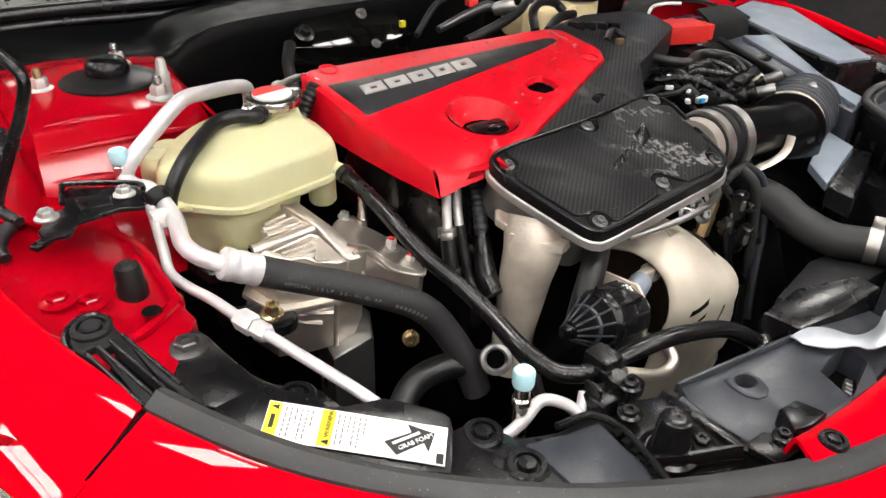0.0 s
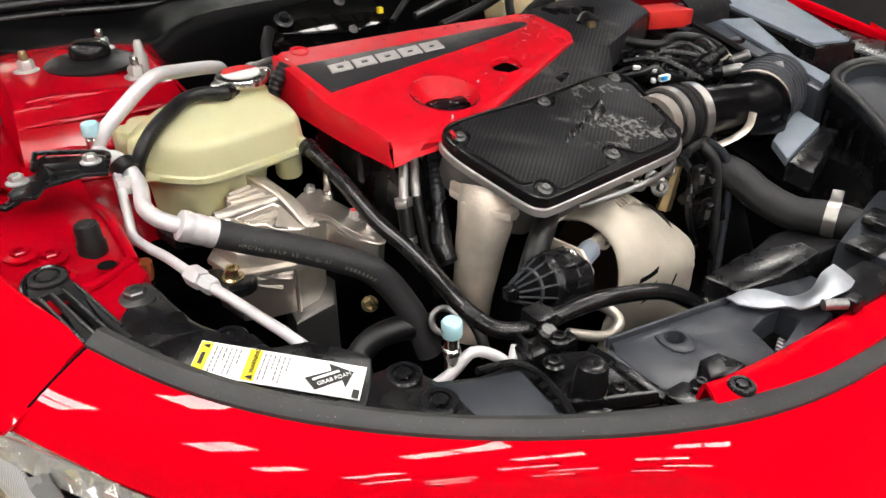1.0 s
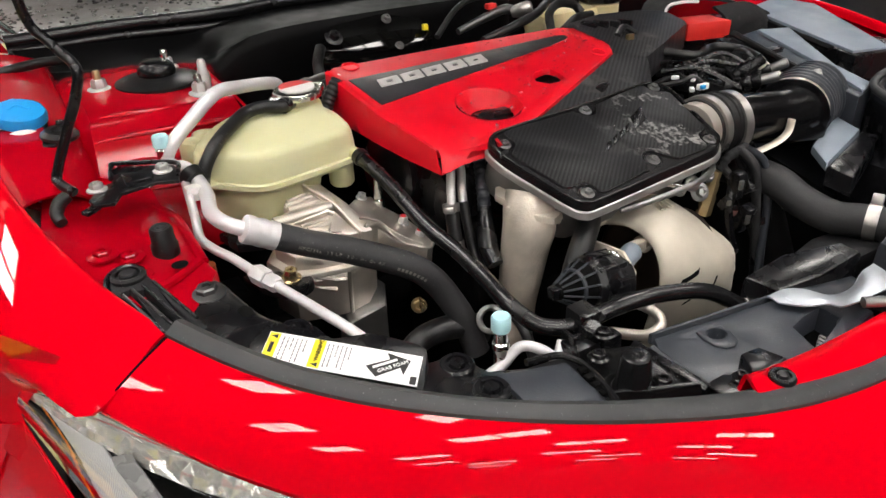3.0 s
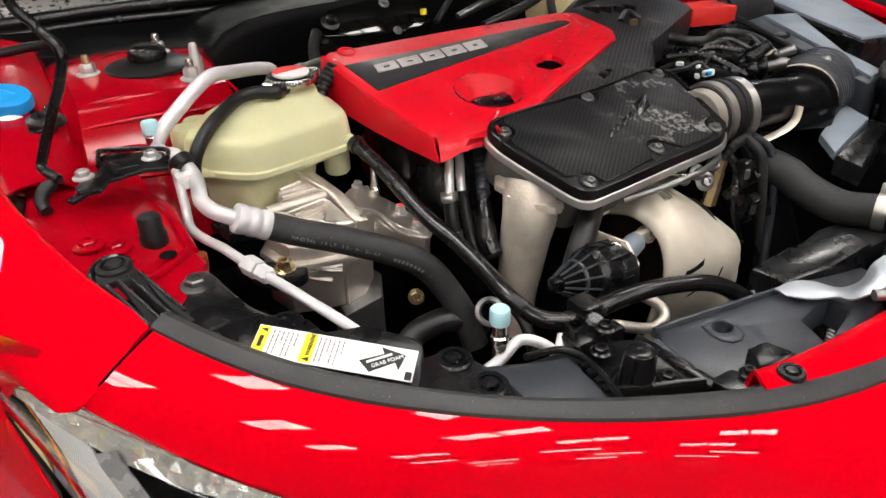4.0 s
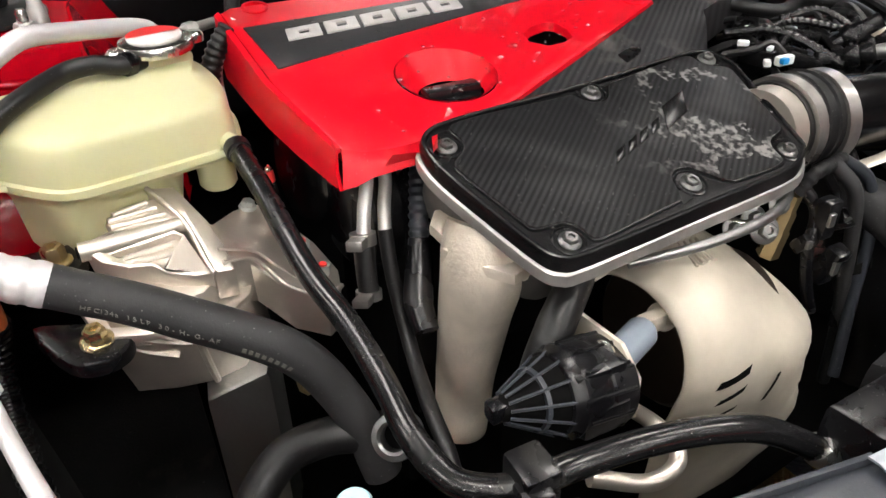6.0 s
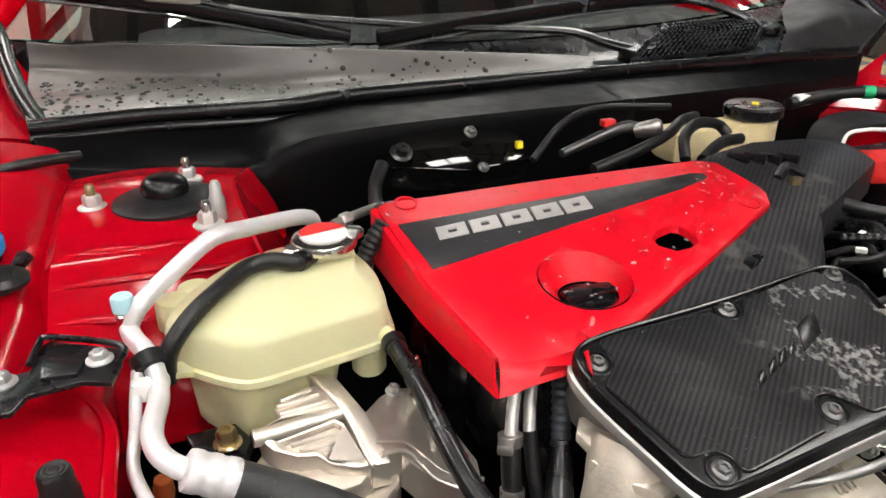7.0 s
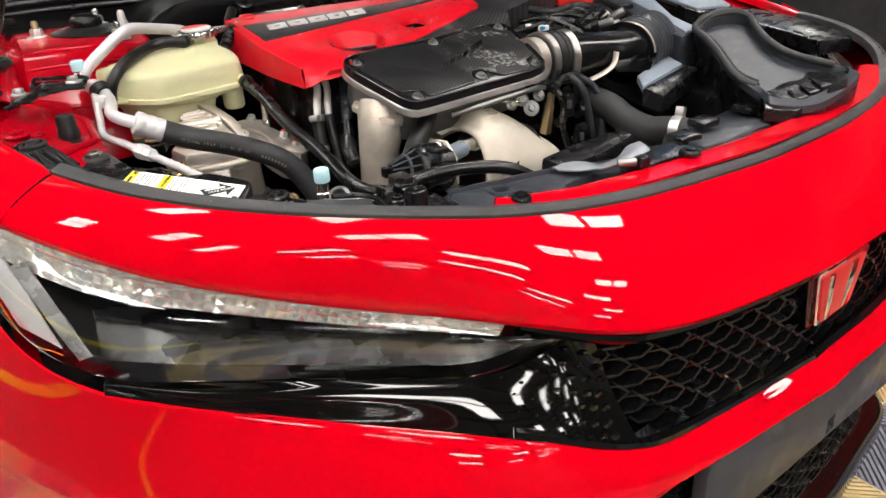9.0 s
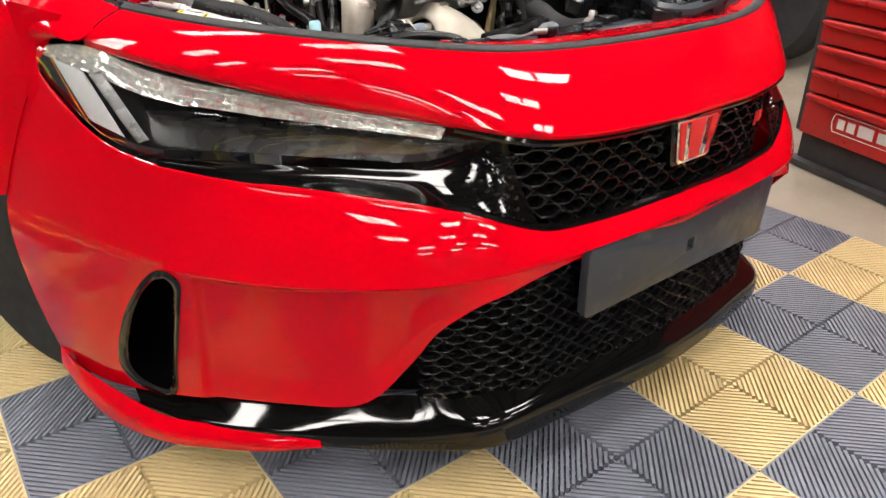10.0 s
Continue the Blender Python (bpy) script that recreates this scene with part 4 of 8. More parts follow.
part("cowl_seal", tube([(-.90, 1.345, .985), (-.734, 1.337, .990), (-.60, 1.318, .991), (-.53, 1.312, .992), (-.45, 1.324, .993), (-.40, 1.331, .993), (0, 1.333, .993), (.45, 1.335, .992), (.86, 1.34, .988)], .0125, 14, 8), SHINE, car, "black rubber bonnet seal along the cowl")
part("seal_lip", tube([(-.90, 1.332, .970), (-.734, 1.322, .974), (-.55, 1.302, .972), (-.40, 1.316, .974), (0, 1.318, .974), (.45, 1.32, .974), (.86, 1.325, .970)], .008, 10, 8), SHINE, car)
for sx in (-1, 1):
    part("side_seal", tube([(sx * .885, 1.352, .985), (sx * .912, 1.43, 1.01), (sx * .935, 1.52, 1.045), (sx * .952, 1.60, 1.085), (sx * .97, 1.63, 1.13)], .014, 12, 6), SHINE, car, "black rubber seal beside the cowl")
    part("wing_rear", loft([[(sx * 1.04, 1.30, .97), (sx * 1.04, 1.5, 1.02), (sx * 1.06, 1.78, 1.09)], [(sx * .955, 1.30, .985), (sx * .965, 1.46, 1.02), (sx * .985, 1.62, 1.09)], [(sx * .90, 1.33, .97), (sx * .92, 1.46, .99), (sx * .95, 1.62, 1.03)]], 16, 5, .003), RED_IN, car, "red painted rear end of the wing")
# mesh grille over the air intake
gq = [V(.198, 1.352, 1.003), V(.517, 1.392, 1.003), V(.587, 1.571, 1.034), V(.335, 1.525, 1.034)]
gp = lambda u, v: gq[0].lerp(gq[1], u).lerp(gq[3].lerp(gq[2], u), v) + V(0, 0, .016 * math.sin(math.pi * min(1, v * 1.05)))
gr = part("cowl_grille", join(tube([gp(0, 0), gp(.5, 0), gp(1, 0)], .006, 8, 3), tube([gp(0, 1), gp(.5, 1), gp(1, 1)], .006, 8, 3), tube([gp(0, 0), gp(0, .5), gp(0, 1)], .007, 8, 4), tube([gp(1, 0), gp(1, .5), gp(1, 1)], .007, 8, 4)), BLACK, car, "black mesh cowl grille")
for i in range(1, 22):
    part("slat", tube([gp(i / 22, v / 5) for v in range(6)], .0014, 5, 1), GREYPL, gr)
for i in range(1, 12):
    part("cross_slat", tube([gp(u / 5, i / 12) for u in range(6)], .0022, 5, 1), BLACK, gr)
part("grille_well", sheet([[gp(u / 6, v / 4) + V(0, 0, -.02) for u in range(7)] for v in range(5)], .003), DARK, gr)
F0 = [(-.90, 1.345, .98), (-.5, 1.34, .98), (0, 1.34, .98), (.5, 1.34, .98), (.88, 1.345, .98)]
F1 = [(-.88, 1.27, .945), (-.62, 1.25, .93), (-.5, 1.20, .965), (0, 1.19, .97), (.5, 1.22, .965), (.88, 1.27, .95)]
F2 = [(-.88, 1.24, .93), (-.62, 1.19, .91), (-.5, 1.17, .955), (0, 1.16, .96), (.5, 1.19, .955), (.88, 1.25, .94)]
F3 = [(-.88, 1.22, .75), (-.62, 1.20, .75), (-.5, 1.18, .75), (0, 1.17, .75), (.5, 1.2, .75), (.88, 1.22, .75)]
part("bulkhead_panel", loft([F0, F1, F2, F3], 50, 5, .004), BULK, car, "black plastic bulkhead panel")
# near-black sheet: the unlit depth behind the engine is in its colour
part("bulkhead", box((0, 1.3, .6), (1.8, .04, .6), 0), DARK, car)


# ---- weatherstrip and front cover ----
ri = eased(resample(spline(full(S), 8), 90), 24)
edge = [p + V(0, .002, .002) for p in ri]
broad = [1 - .38 * min(1.0, max(0.0, (abs(p.x) - .50) / .15)) for p in ri]
ax0 = [V(p.x * .996, p.y + .004 * k, p.z + .004) for p, k in zip(ri, broad)]
axm = [V(p.x * .990, p.y + .0115 * k, p.z + .0058) for p, k in zip(ri, broad)]
ax1 = [V(p.x * .985, p.y + .0185 * k, p.z + .003) for p, k in zip(ri, broad)]
ax2 = [V(p.x * .983, p.y + .021 * k, p.z - .010) for p, k in zip(ri, broad)]
seal_bm = sheet([[p + V(0, 0, -.01) for p in edge], edge, ax0, axm, ax1, ax2], .003)
seal_tree = BVHTree.FromBMesh(seal_bm)
strip_ = solo("weatherstrip", seal_bm, SEAL, "grey rubber weatherstrip round the bonnet opening", "seal")
for k, a_, b_ in ((.185, .004, .002), (.172, .0026, .0022), (.181, .003, .0025), (.158, .0028, .002), (.205, .0026, .002)):
    q = axm[int(k * len(axm))]
    hit_p, nrm, _, _ = seal_tree.ray_cast(q + V(0, 0, .05), V(0, 0, -1))
    part("wet_mark", lathe([(1, 0), (.7, .0006), (0, .0009)], hit_p, nrm if nrm.z > 0 else -nrm, 16, a_, b_), SHINE, strip_, "dark wet mark")

# radiator top cover: right-hand wing with the warning label, middle and far wing
def zk(x, y):
    return .8885 + .0222 * (x + .786) + .247 * (min(y, .44) - .431)


rad = solo("radiator_cover", prism([(x, y, .853 - .22 * (x + .648)) for x, y in ((-.700, .330), (-.674, .3585), (-.653, .3615), (-.638, .3515), (-.6286, .3290), (-.592, .3215), (-.545, .3255), (-.5385, .304), (-.545, .265), (-.5535, .236), (-.606, .232), (-.66, .262), (-.705, .30))], .03, .004), BLACK, "black plastic radiator top cover with a warning label", "cover")
part("sloped_pad", prism([(x, y, .8575 - .22 * (x + .648)) for x, y in ((-.630, .318), (-.592, .314), (-.553, .312), (-.558, .262), (-.565, .245), (-.606, .243), (-.630, .262))], .01, .004), GREYPL, rad, "smooth bluish black pad")
for i in range(5):
    part("grip_slot", prism([(-.548 + a - .0012 * i, .296 - .011 * i + b, .8365 - .0005 * i) for a, b in ((-.004, -.003), (.004, -.003), (.004, .003), (-.004, .003))], .003, .0008), DARK, rad)
part("edge_lip", tube([(-.592, .3225, .845), (-.560, .323, .838), (-.549, .318, .836), (-.541, .300, .834), (-.548, .262, .835), (-.557, .236, .836)], .0035, 8, 5), SHINE, rad)
# pad with the label
part("label_pad", prism([(x, y, zk(x, y)) for x, y in ((-.828, .441), (-.820, .454), (-.797, .4565), (-.780, .4535), (-.7535, .4255), (-.7495, .4125), (-.7385, .406), (-.7085, .398), (-.698, .389), (-.676, .366), (-.6735, .359), (-.678, .349), (-.700, .320), (-.752, .357), (-.805, .405))], .025, .003), BLACK, rad, "raised grip pad")
part("pad_foot", prism([(x, y, zk(x, y) - .012) for x, y in ((-.795, .462), (-.768, .464), (-.742, .438), (-.735, .415), (-.755, .40), (-.80, .42))], .02, .004), BLACK, rad)
bkt = solo("seal_bracket", prism([(x, y, .8835) for x, y in spline_xy([(-.8426, .5291), (-.8387, .5416), (-.8256, .5611), (-.8015, .5681), (-.7909, .5538), (-.7856, .5194), (-.7783, .4797), (-.766, .450), (-.7859, .444), (-.8158, .4575), (-.8297, .4764), (-.8418, .5042)])], .035, .006, segs=3), BLACK, "glossy black stamped bracket beside the red wing", "bracket")
part("step", prism([(x, y, .871) for x, y in spline_xy([(-.850, .526), (-.846, .545), (-.832, .566), (-.806, .575), (-.79, .565), (-.78, .52), (-.772, .48), (-.76, .44), (-.786, .436), (-.82, .445), (-.836, .465), (-.849, .50)])], .03, .004), BLACK, bkt)
part("pressed_slot", prism([(x, y, .8840) for x, y in ((-.796, .497), (-.789, .500), (-.783, .494), (-.784, .482), (-.790, .478), (-.796, .484))], .002, .0008), DARK, bkt, "small pressed slot")
a_, b_ = V(-.785, .434, .8915), V(-.683, .3495, .8732)
u_ = (b_ - a_).normalized()
v_ = V(-.0205, -.0237, -.0062)
lab = thing("warning_label", a_, "white warning sticker with yellow headings and an arrow", "label")
wl = (b_ - a_).length


def lab_poly(s0, s1, t0, t1, h):
    up = u_.cross(v_).normalized()
    up = -up if up.z < 0 else up
    return [a_ + u_ * (wl * s) + v_ * t + up * h for s, t in ((s0, t0), (s1, t0), (s1, t1), (s0, t1))]


part("paper", prism(lab_poly(0, 1, 0, 1, .0012), .001, 0), LABEL, lab)
part("yellow_band", prism(lab_poly(.005, .075, .03, .97, .0016), .0004, 0), YELLOW, lab, "yellow heading band")
part("yellow_band", prism(lab_poly(.30, .375, .03, .97, .0016), .0004, 0), YELLOW, lab, "yellow heading band")
for col, s0, n in ((0, .098, 6), (1, .392, 6)):
    for i in range(n):
        t = .10
        random.seed(col * 40 + i)
        while t < (.86 if i % 3 != 2 else .55):
            w = .05 + .10 * random.random()
            part("text_bar", prism(lab_poly(s0 + .029 * i, s0 + .009 + .029 * i, t, min(.92, t + w), .0015), .0003, 0), GREYINK, lab)
            t += w + .035
arr = [(.66, .62), (.80, .28), (.775, .08), (.93, .22), (.905, .72), (.875, .50), (.735, .92)]
up_ = u_.cross(v_).normalized()
up_ = -up_ if up_.z < 0 else up_
part("arrow", prism([a_ + u_ * (wl * s) + v_ * t + up_ * .0017 for s, t in arr], .0004, 0), INK, lab, "black arrow")
part("code_patch", prism(lab_poly(.95, .99, .72, .97, .0016), .0004, 0), INK, lab, "small dark printed patch")


lettering("WARNING", .0050, a_ + u_ * (wl * .358) + v_ * .76 + up_ * .0022, -v_, -u_, INK, lab)
gd = (u_ * (wl * .145) - v_ * .40)
lettering("GRAB FOAM", .0050, a_ + u_ * (wl * .748) + v_ * .80 + up_ * .0024, gd, up_.cross(gd), LABEL, lab)
for k in range(3):
    c = a_ + u_ * (wl * .715) + v_ * .62 + gd * (.12 + .3 * k) + up_ * .0022
    g1, g2 = gd.normalized() * .0042, up_.cross(gd).normalized() * .0011
    part("text_bar", prism([c - g1 - g2, c + g1 - g2, c + g1 + g2, c - g1 + g2], .0003, 0), LABEL, lab)
part("warning_sign", prism([a_ + u_ * (wl * s) + v_ * t + up_ * .0019 for s, t in ((.362, .80), (.318, .87), (.362, .94))], .0002, 0), INK, lab, "small triangular warning sign")
part("warning_sign", prism([a_ + u_ * (wl * s) + v_ * t + up_ * .0019 for s, t in ((.06, .08), (.018, .15), (.06, .22))], .0002, 0), INK, lab, "small triangular warning sign")
part("text_bar", prism(lab_poly(.028, .052, .36, .72, .0019), .0002, 0), INK, lab)

for p in ((-.763, .438, .8795), (-.6525, .344, .853), (-.647, .299, .8545)):
    clip(p, .013)
bolt((-.811, .5405, .8835), r=.0105, h=.009, material=DARKSTEEL, label="dark steel hex bolt with a wide washer")

# fender rail: ribbed black bracket by the wing
rail = thing("ribbed_bracket", (-.86, .55, .88), "ribbed black plastic bracket screwed to the wing", "bracket")
RAILO = spline_xy([(-.892, .572), (-.888, .592), (-.873, .601), (-.860, .593), (-.8535, .572), (-.850, .529), (-.844, .481), (-.836, .446), (-.850, .4535), (-.868, .486), (-.881, .540)])
ra, rb2 = V(-.8700, .566, .9015), V(-.8455, .463, .897)
rdir = (rb2 - ra).normalized()
rsid = V(-rdir.y, rdir.x, 0).normalized()
slots = []
for k in (-1, 0, 1):
    o = rsid * (.0098 * k)
    e0, e1 = (.012, .100) if k == 0 else ((.004, .085) if k < 0 else (.010, .106))
    slots.append([ra + o + rdir * e0 - rsid * .0032, ra + o + rdir * e1 - rsid * .0030, ra + o + rdir * e1 + rsid * .0030, ra + o + rdir * e0 + rsid * .0032])
part("base", prism([V(x, y, .9015 - .036 * (.566 - y) if y < .566 else .9015) for x, y in RAILO], .018, .003, slots), BLACKM, rail)
part("slot_floor", prism([V(x, y, .893 - .036 * max(0, .566 - y)) for x, y in [(-.868 + (x + .868) * .8, .53 + (y - .53) * .9) for x, y in RAILO]], .004, 0), DARK, rail, "dark slots between the ribs")
for k in (-1.55, -.5, .5, 1.55):
    o = rsid * (.0098 * k)
    part("rib", tube([ra + o + rdir * .008 + V(0, 0, .001), ra + o + rdir * (.10 - .006 * abs(k)) + V(0, 0, .001)], .0016, 8, curved=False), BLACK, rail)
part("boss", lathe([(.0165, -.006), (.0165, .004), (.014, .006), (.0115, .006), (.0115, .002), (.0085, .002), (.0085, .006), (.0072, .0075), (0, .0075)], (-.8715, .583, .9005), (0, 0, 1), 28), BLACKM, rail)
part("rim", tube([(-.893, .560, .899), (-.891, .585, .902), (-.880, .600, .903), (-.866, .601, .903), (-.857, .590, .902)], .0034, 8, 6), BLACK, rail)

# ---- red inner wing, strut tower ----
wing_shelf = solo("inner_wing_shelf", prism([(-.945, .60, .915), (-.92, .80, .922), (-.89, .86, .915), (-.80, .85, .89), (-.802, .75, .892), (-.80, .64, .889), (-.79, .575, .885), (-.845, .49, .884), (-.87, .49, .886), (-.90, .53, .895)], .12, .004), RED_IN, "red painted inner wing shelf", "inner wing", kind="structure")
for pts, r in (([(-.935, .80, .912), (-.912, .794, .902), (-.86, .775, .896), (-.815, .752, .892), (-.797, .708, .890), (-.797, .65, .889), (-.798, .597, .888)], .006),
               ([(-.90, 1.19, .945), (-.872, 1.05, .936), (-.842, .899, .912), (-.822, .85, .896)], .008),
               ([(-.875, .735, .8935), (-.852, .724, .8925), (-.838, .705, .8915), (-.838, .665, .891), (-.852, .645, .891), (-.866, .66, .892), (-.868, .70, .893), (-.875, .735, .8935)], .0042),
               ([(-.90, .60, .899), (-.872, .575, .893), (-.84, .57, .890), (-.80, .60, .889)], .005),
               ([(-.925, .70, .905), (-.905, .67, .900), (-.90, .62, .898)], .005)):
    part("pressing", tube(pts, r, 8, 6, flat=.8), RED_IN, wing_shelf)
for p in ((-.888, .691, .8965), (-.912, .711, .902), (-.86, .60, .891)):
    part("painted_bolt", hexhead(p, (0, 0, 1), .008, .006), RED_IN, wing_shelf)
# holes are flat discs with their inner shade painted near-black
for hx, hy in ((-.822, .592), (-.845, .715), (-.905, .665)):
    solo("drain_hole", lathe([(.0085, .0006), (.007, .0009), (0, .0009)], (hx, hy, .8945 if hx > -.85 else .905), (0, 0, 1), 20), DARK, "round hole in the red shelf", "hole")
bump = thing("rubber_buffer", (-.826, .632, .892), "black rubber bonnet buffer on the red shelf", "buffer")
part("stem", lathe([(.0138, -.004), (.0138, .009), (.0122, .012), (.0118, .026), (.0100, .029), (.008, .0285), (.0065, .0292), (.0045, .0285), (.003, .0298), (0, .0298)], (-.826, .634, .892), (0, 0, 1), 28), RUBBER, bump)
for p in ((-.885, .635, .905), (-.862, .628, .898)):
    solo("painted_bolt", hexhead(p, (0, 0, 1), .009, .007), RED_IN, "red painted bolt on the shelf", "bolt", "painted bolts")

tower = [
    [(-.86, .80, .80), (-.74, .79, .80), (-.62, .82, .80)],
    [(-.855, .83, .875), (-.74, .82, .870), (-.63, .85, .865)],
    [(-.845, .89, .945), (-.74, .885, .945), (-.645, .91, .935)],
    [(-.84, .93, .960), (-.74, .93, .962), (-.65, .94, .952)],
    [(-.84, 1.08, .965), (-.74, 1.09, .967), (-.65, 1.07, .958)],
    [(-.84, 1.19, .95), (-.74, 1.2, .95), (-.62, 1.18, .94)],
]
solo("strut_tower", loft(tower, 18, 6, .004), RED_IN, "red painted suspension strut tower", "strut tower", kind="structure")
tower_ = scene.objects["strut_tower"]
solo("tower_fillet", loft([[(-.86, .80, .80), (-.855, .83, .875), (-.845, .89, .945), (-.84, .93, .960), (-.84, 1.08, .965), (-.84, 1.19, .95)], [(-.866, .81, .80), (-.868, .85, .862), (-.866, .90, .918), (-.862, .95, .935), (-.862, 1.08, .940), (-.862, 1.19, .935)], [(-.885, .80, .80), (-.888, .85, .862), (-.888, .90, .925), (-.888, .95, .948), (-.886, 1.08, .955), (-.884, 1.19, .955)]], 20, 4, .004), RED_IN, "red painted hollow beside the strut tower", "inner wing", kind="structure")
# pressed ridges across the tower's front and top
for pts, r in (([(-.84, .918, .956), (-.793, .912, .959), (-.75, .908, .957), (-.70, .915, .953), (-.66, .925, .948)], .006),
               ([(-.845, .884, .938), (-.79, .880, .940), (-.74, .879, .939), (-.69, .885, .934), (-.65, .90, .928)], .005),
               ([(-.846, .862, .914), (-.80, .855, .912), (-.77, .852, .908), (-.72, .853, .905)], .006),
               ([(-.850, .842, .888), (-.80, .832, .884), (-.75, .829, .880), (-.70, .834, .878)], .005)):
    part("pressing", tube(pts, [r * .3] + [r] * (len(pts) - 2) + [r * .3], 10, 6, flat=.8), RED_IN, tower_)
solo("tower_side", loft([[(-.645, .87, .94), (-.65, .94, .952), (-.65, 1.07, .958), (-.62, 1.18, .94)], [(-.615, .84, .85), (-.60, .94, .85), (-.6, 1.08, .85), (-.58, 1.18, .85)], [(-.60, .82, .65), (-.58, .94, .65), (-.58, 1.08, .65), (-.56, 1.18, .65)]], 16, 4, .004), RED_IN, "red painted side of the strut tower", "strut tower", kind="structure")
solo("apron_flange", loft([[(-.95, .72, .93), (-.965, .95, .965), (-.965, 1.3, .985)], [(-.93, .74, .935), (-.94, .95, .962), (-.94, 1.3, .98)], [(-.89, .76, .925), (-.885, .95, .955), (-.88, 1.3, .965)], [(-.865, .78, .89), (-.855, .95, .93), (-.85, 1.3, .94)], [(-.85, .80, .80), (-.845, .95, .86), (-.84, 1.3, .86)]], 20, 5, .003), RED_IN, "red painted wing flange", "inner wing", kind="structure")
dome = thing("strut_cap", (-.727, 1.04, .966), "black rubber strut top cap in a dark ring", "cap")
part("dish", lathe([(.060, -.002), (.060, .002), (.056, .004), (.032, .009), (0, .010)], (-.7285, 1.018, .966), (0, 0, 1), 40), RUBBER, dome, "black sloping ring")
part("dome", lathe([(.023, .004), (.023, .009), (.0262, .0105), (.0268, .015), (.0255, .022), (.021, .027), (.017, .0295), (.008, .0305), (0, .0305)], (-.7285, 1.018, .966), (0, 0, 1), 36), SHINE, dome, "domed rubber cap")
for p in ((-.807, 1.030, .963), (-.690, .944, .957), (-.701, 1.083, .965)):
    t = thing("tower_nut", p, "zinc-plated flange nut on a stud of the strut tower", "nut", "strut tower nuts")
    part("washer", lathe([(.018, 0), (.017, .003), (.012, .005)], p, (0, 0, 1), 24), ZINC, t)
    part("nut", lathe([(.0105, .004), (.0105, .014), (.009, .017), (.006, .017)], p, (0, 0, 1), 6), ZINC, t)
    part("stud", lathe([(.0055, .01), (.0055, .026), (.004, .029), (0, .029)], p, (0, 0, 1), 12), BRASS if p[0] < -.8 else STEEL, t)
solo("stud", lathe([(.009, 0), (.009, .026), (.007, .03), (.006, .042), (.004, .046), (0, .046)], (-.677, .962, .955), (0, 0, 1), 16), ZINC, "plain silver stud beside the strut tower", "stud")

# washer filler
wf = thing("washer_filler", (-.93, .87, .85), "washer bottle filler neck with a bright blue cap", "filler neck")
part("neck", tube([(-.925, .82, .80), (-.928, .85, .87), (-.92, .90, .925), (-.918, .925, .948)], [.014, .015, .017, .022], 18), WHITE, wf, "white plastic neck")
part("collar", join(lathe([(.030, -.034), (.033, -.028), (.033, -.016), (.030, -.004)], (-.917, .935, .966), (.1, -.15, 1), 28), tube([(-.95, .92, .935), (-.925, .90, .932), (-.895, .915, .936)], .006, 8, 4), prism([(-.90, .925, .952), (-.868, .925, .955), (-.862, .940, .956), (-.87, .955, .956), (-.90, .955, .953)], .006, .002)), BLACK, wf, "black collar with a side lug")
cap = part("cap", lathe([(.029, -.006), (.0315, -.004), (.0315, .004), (.029, .0085), (.021, .0105), (.008, .010), (0, .010)], (-.915, .944, .972), (.12, -.25, 1), 36), BLUE, wf, "bright blue flip cap")
part("tab", box((-.918, .980, .982), (.008, .014, .005), .002), BLUE, cap)
part("emblem_rib", tube([(-.929, .938, .981), (-.915, .951, .984), (-.902, .940, .980)], .0015, 6), BLUE, cap)
part("hinge", box((-.945, .94, .962), (.018, .02, .03), .004), WHITE, wf, "white hinge of the cap")
gr = thing("grommet", (-.88, .885, .955), "black rubber grommet on the red flange", "grommet")
part("ring", lathe([(.022, 0), (.022, .004), (.016, .009), (.010, .009), (.008, .004), (0, .004)], (-.88, .885, .955), (.1, -.1, 1), 28), RUBBER, gr)
part("strap", prism([(-.93, .90, .953), (-.88, .908, .957), (-.875, .862, .955), (-.925, .868, .95)], .004, .001), BLACK, gr)

# prop rod
solo("bonnet_prop", tube([(-.875, .60, 1.75), (-.882, .70, 1.35), (-.885, .782, 1.134), (-.867, .776, 1.087), (-.853, .742, 1.066), (-.862, .743, 1.035), (-.876, .745, 1.007), (-.899, .753, .957), (-.900, .742, .950), (-.890, .722, .944)], .0055, 10, 6), BLACK, "black steel bonnet prop rod", "prop rod")
solo("prop_grip", tube([(-.8955, .728, .940), (-.906, .726, .934), (-.912, .72, .925), (-.910, .708, .919)], [.0065, .0075, .007, .006], 12), RUBBER, "black rubber foot of the prop rod", "rubber foot")
solo("washer_hose", tube([(-.958, 1.07, .945), (-.961, 1.12, .955), (-.9575, 1.160, .965), (-.938, 1.182, .970), (-.905, 1.19, .975), (-.865, 1.205, .975), (-.83, 1.225, .970)], .0075, 10, 8), RUBBER, "black corrugated washer hose", "hose")

# pipe bracket
bk = thing("pipe_bracket", (-.83, .76, .93), "black stamped steel pipe bracket", "bracket")
part("plate", prism([(-.879, .715, .934), (-.862, .7475, .934), (-.8492, .7485, .935), (-.843, .7766, .939), (-.8355, .7826, .940), (-.7798, .7471, .940), (-.779, .7255, .940), (-.7865, .6980, .940), (-.8082, .7080, .940), (-.846, .7085, .937), (-.8565, .6935, .934), (-.876, .6985, .934)], .004, .0015), BLACK, bk)
part("flange", tube([(-.849, .752, .938), (-.843, .7766, .942), (-.8355, .7826, .943), (-.7798, .7471, .943), (-.7815, .72, .942)], .0028, 8, 4), BLACK, bk, "rolled steel edge")
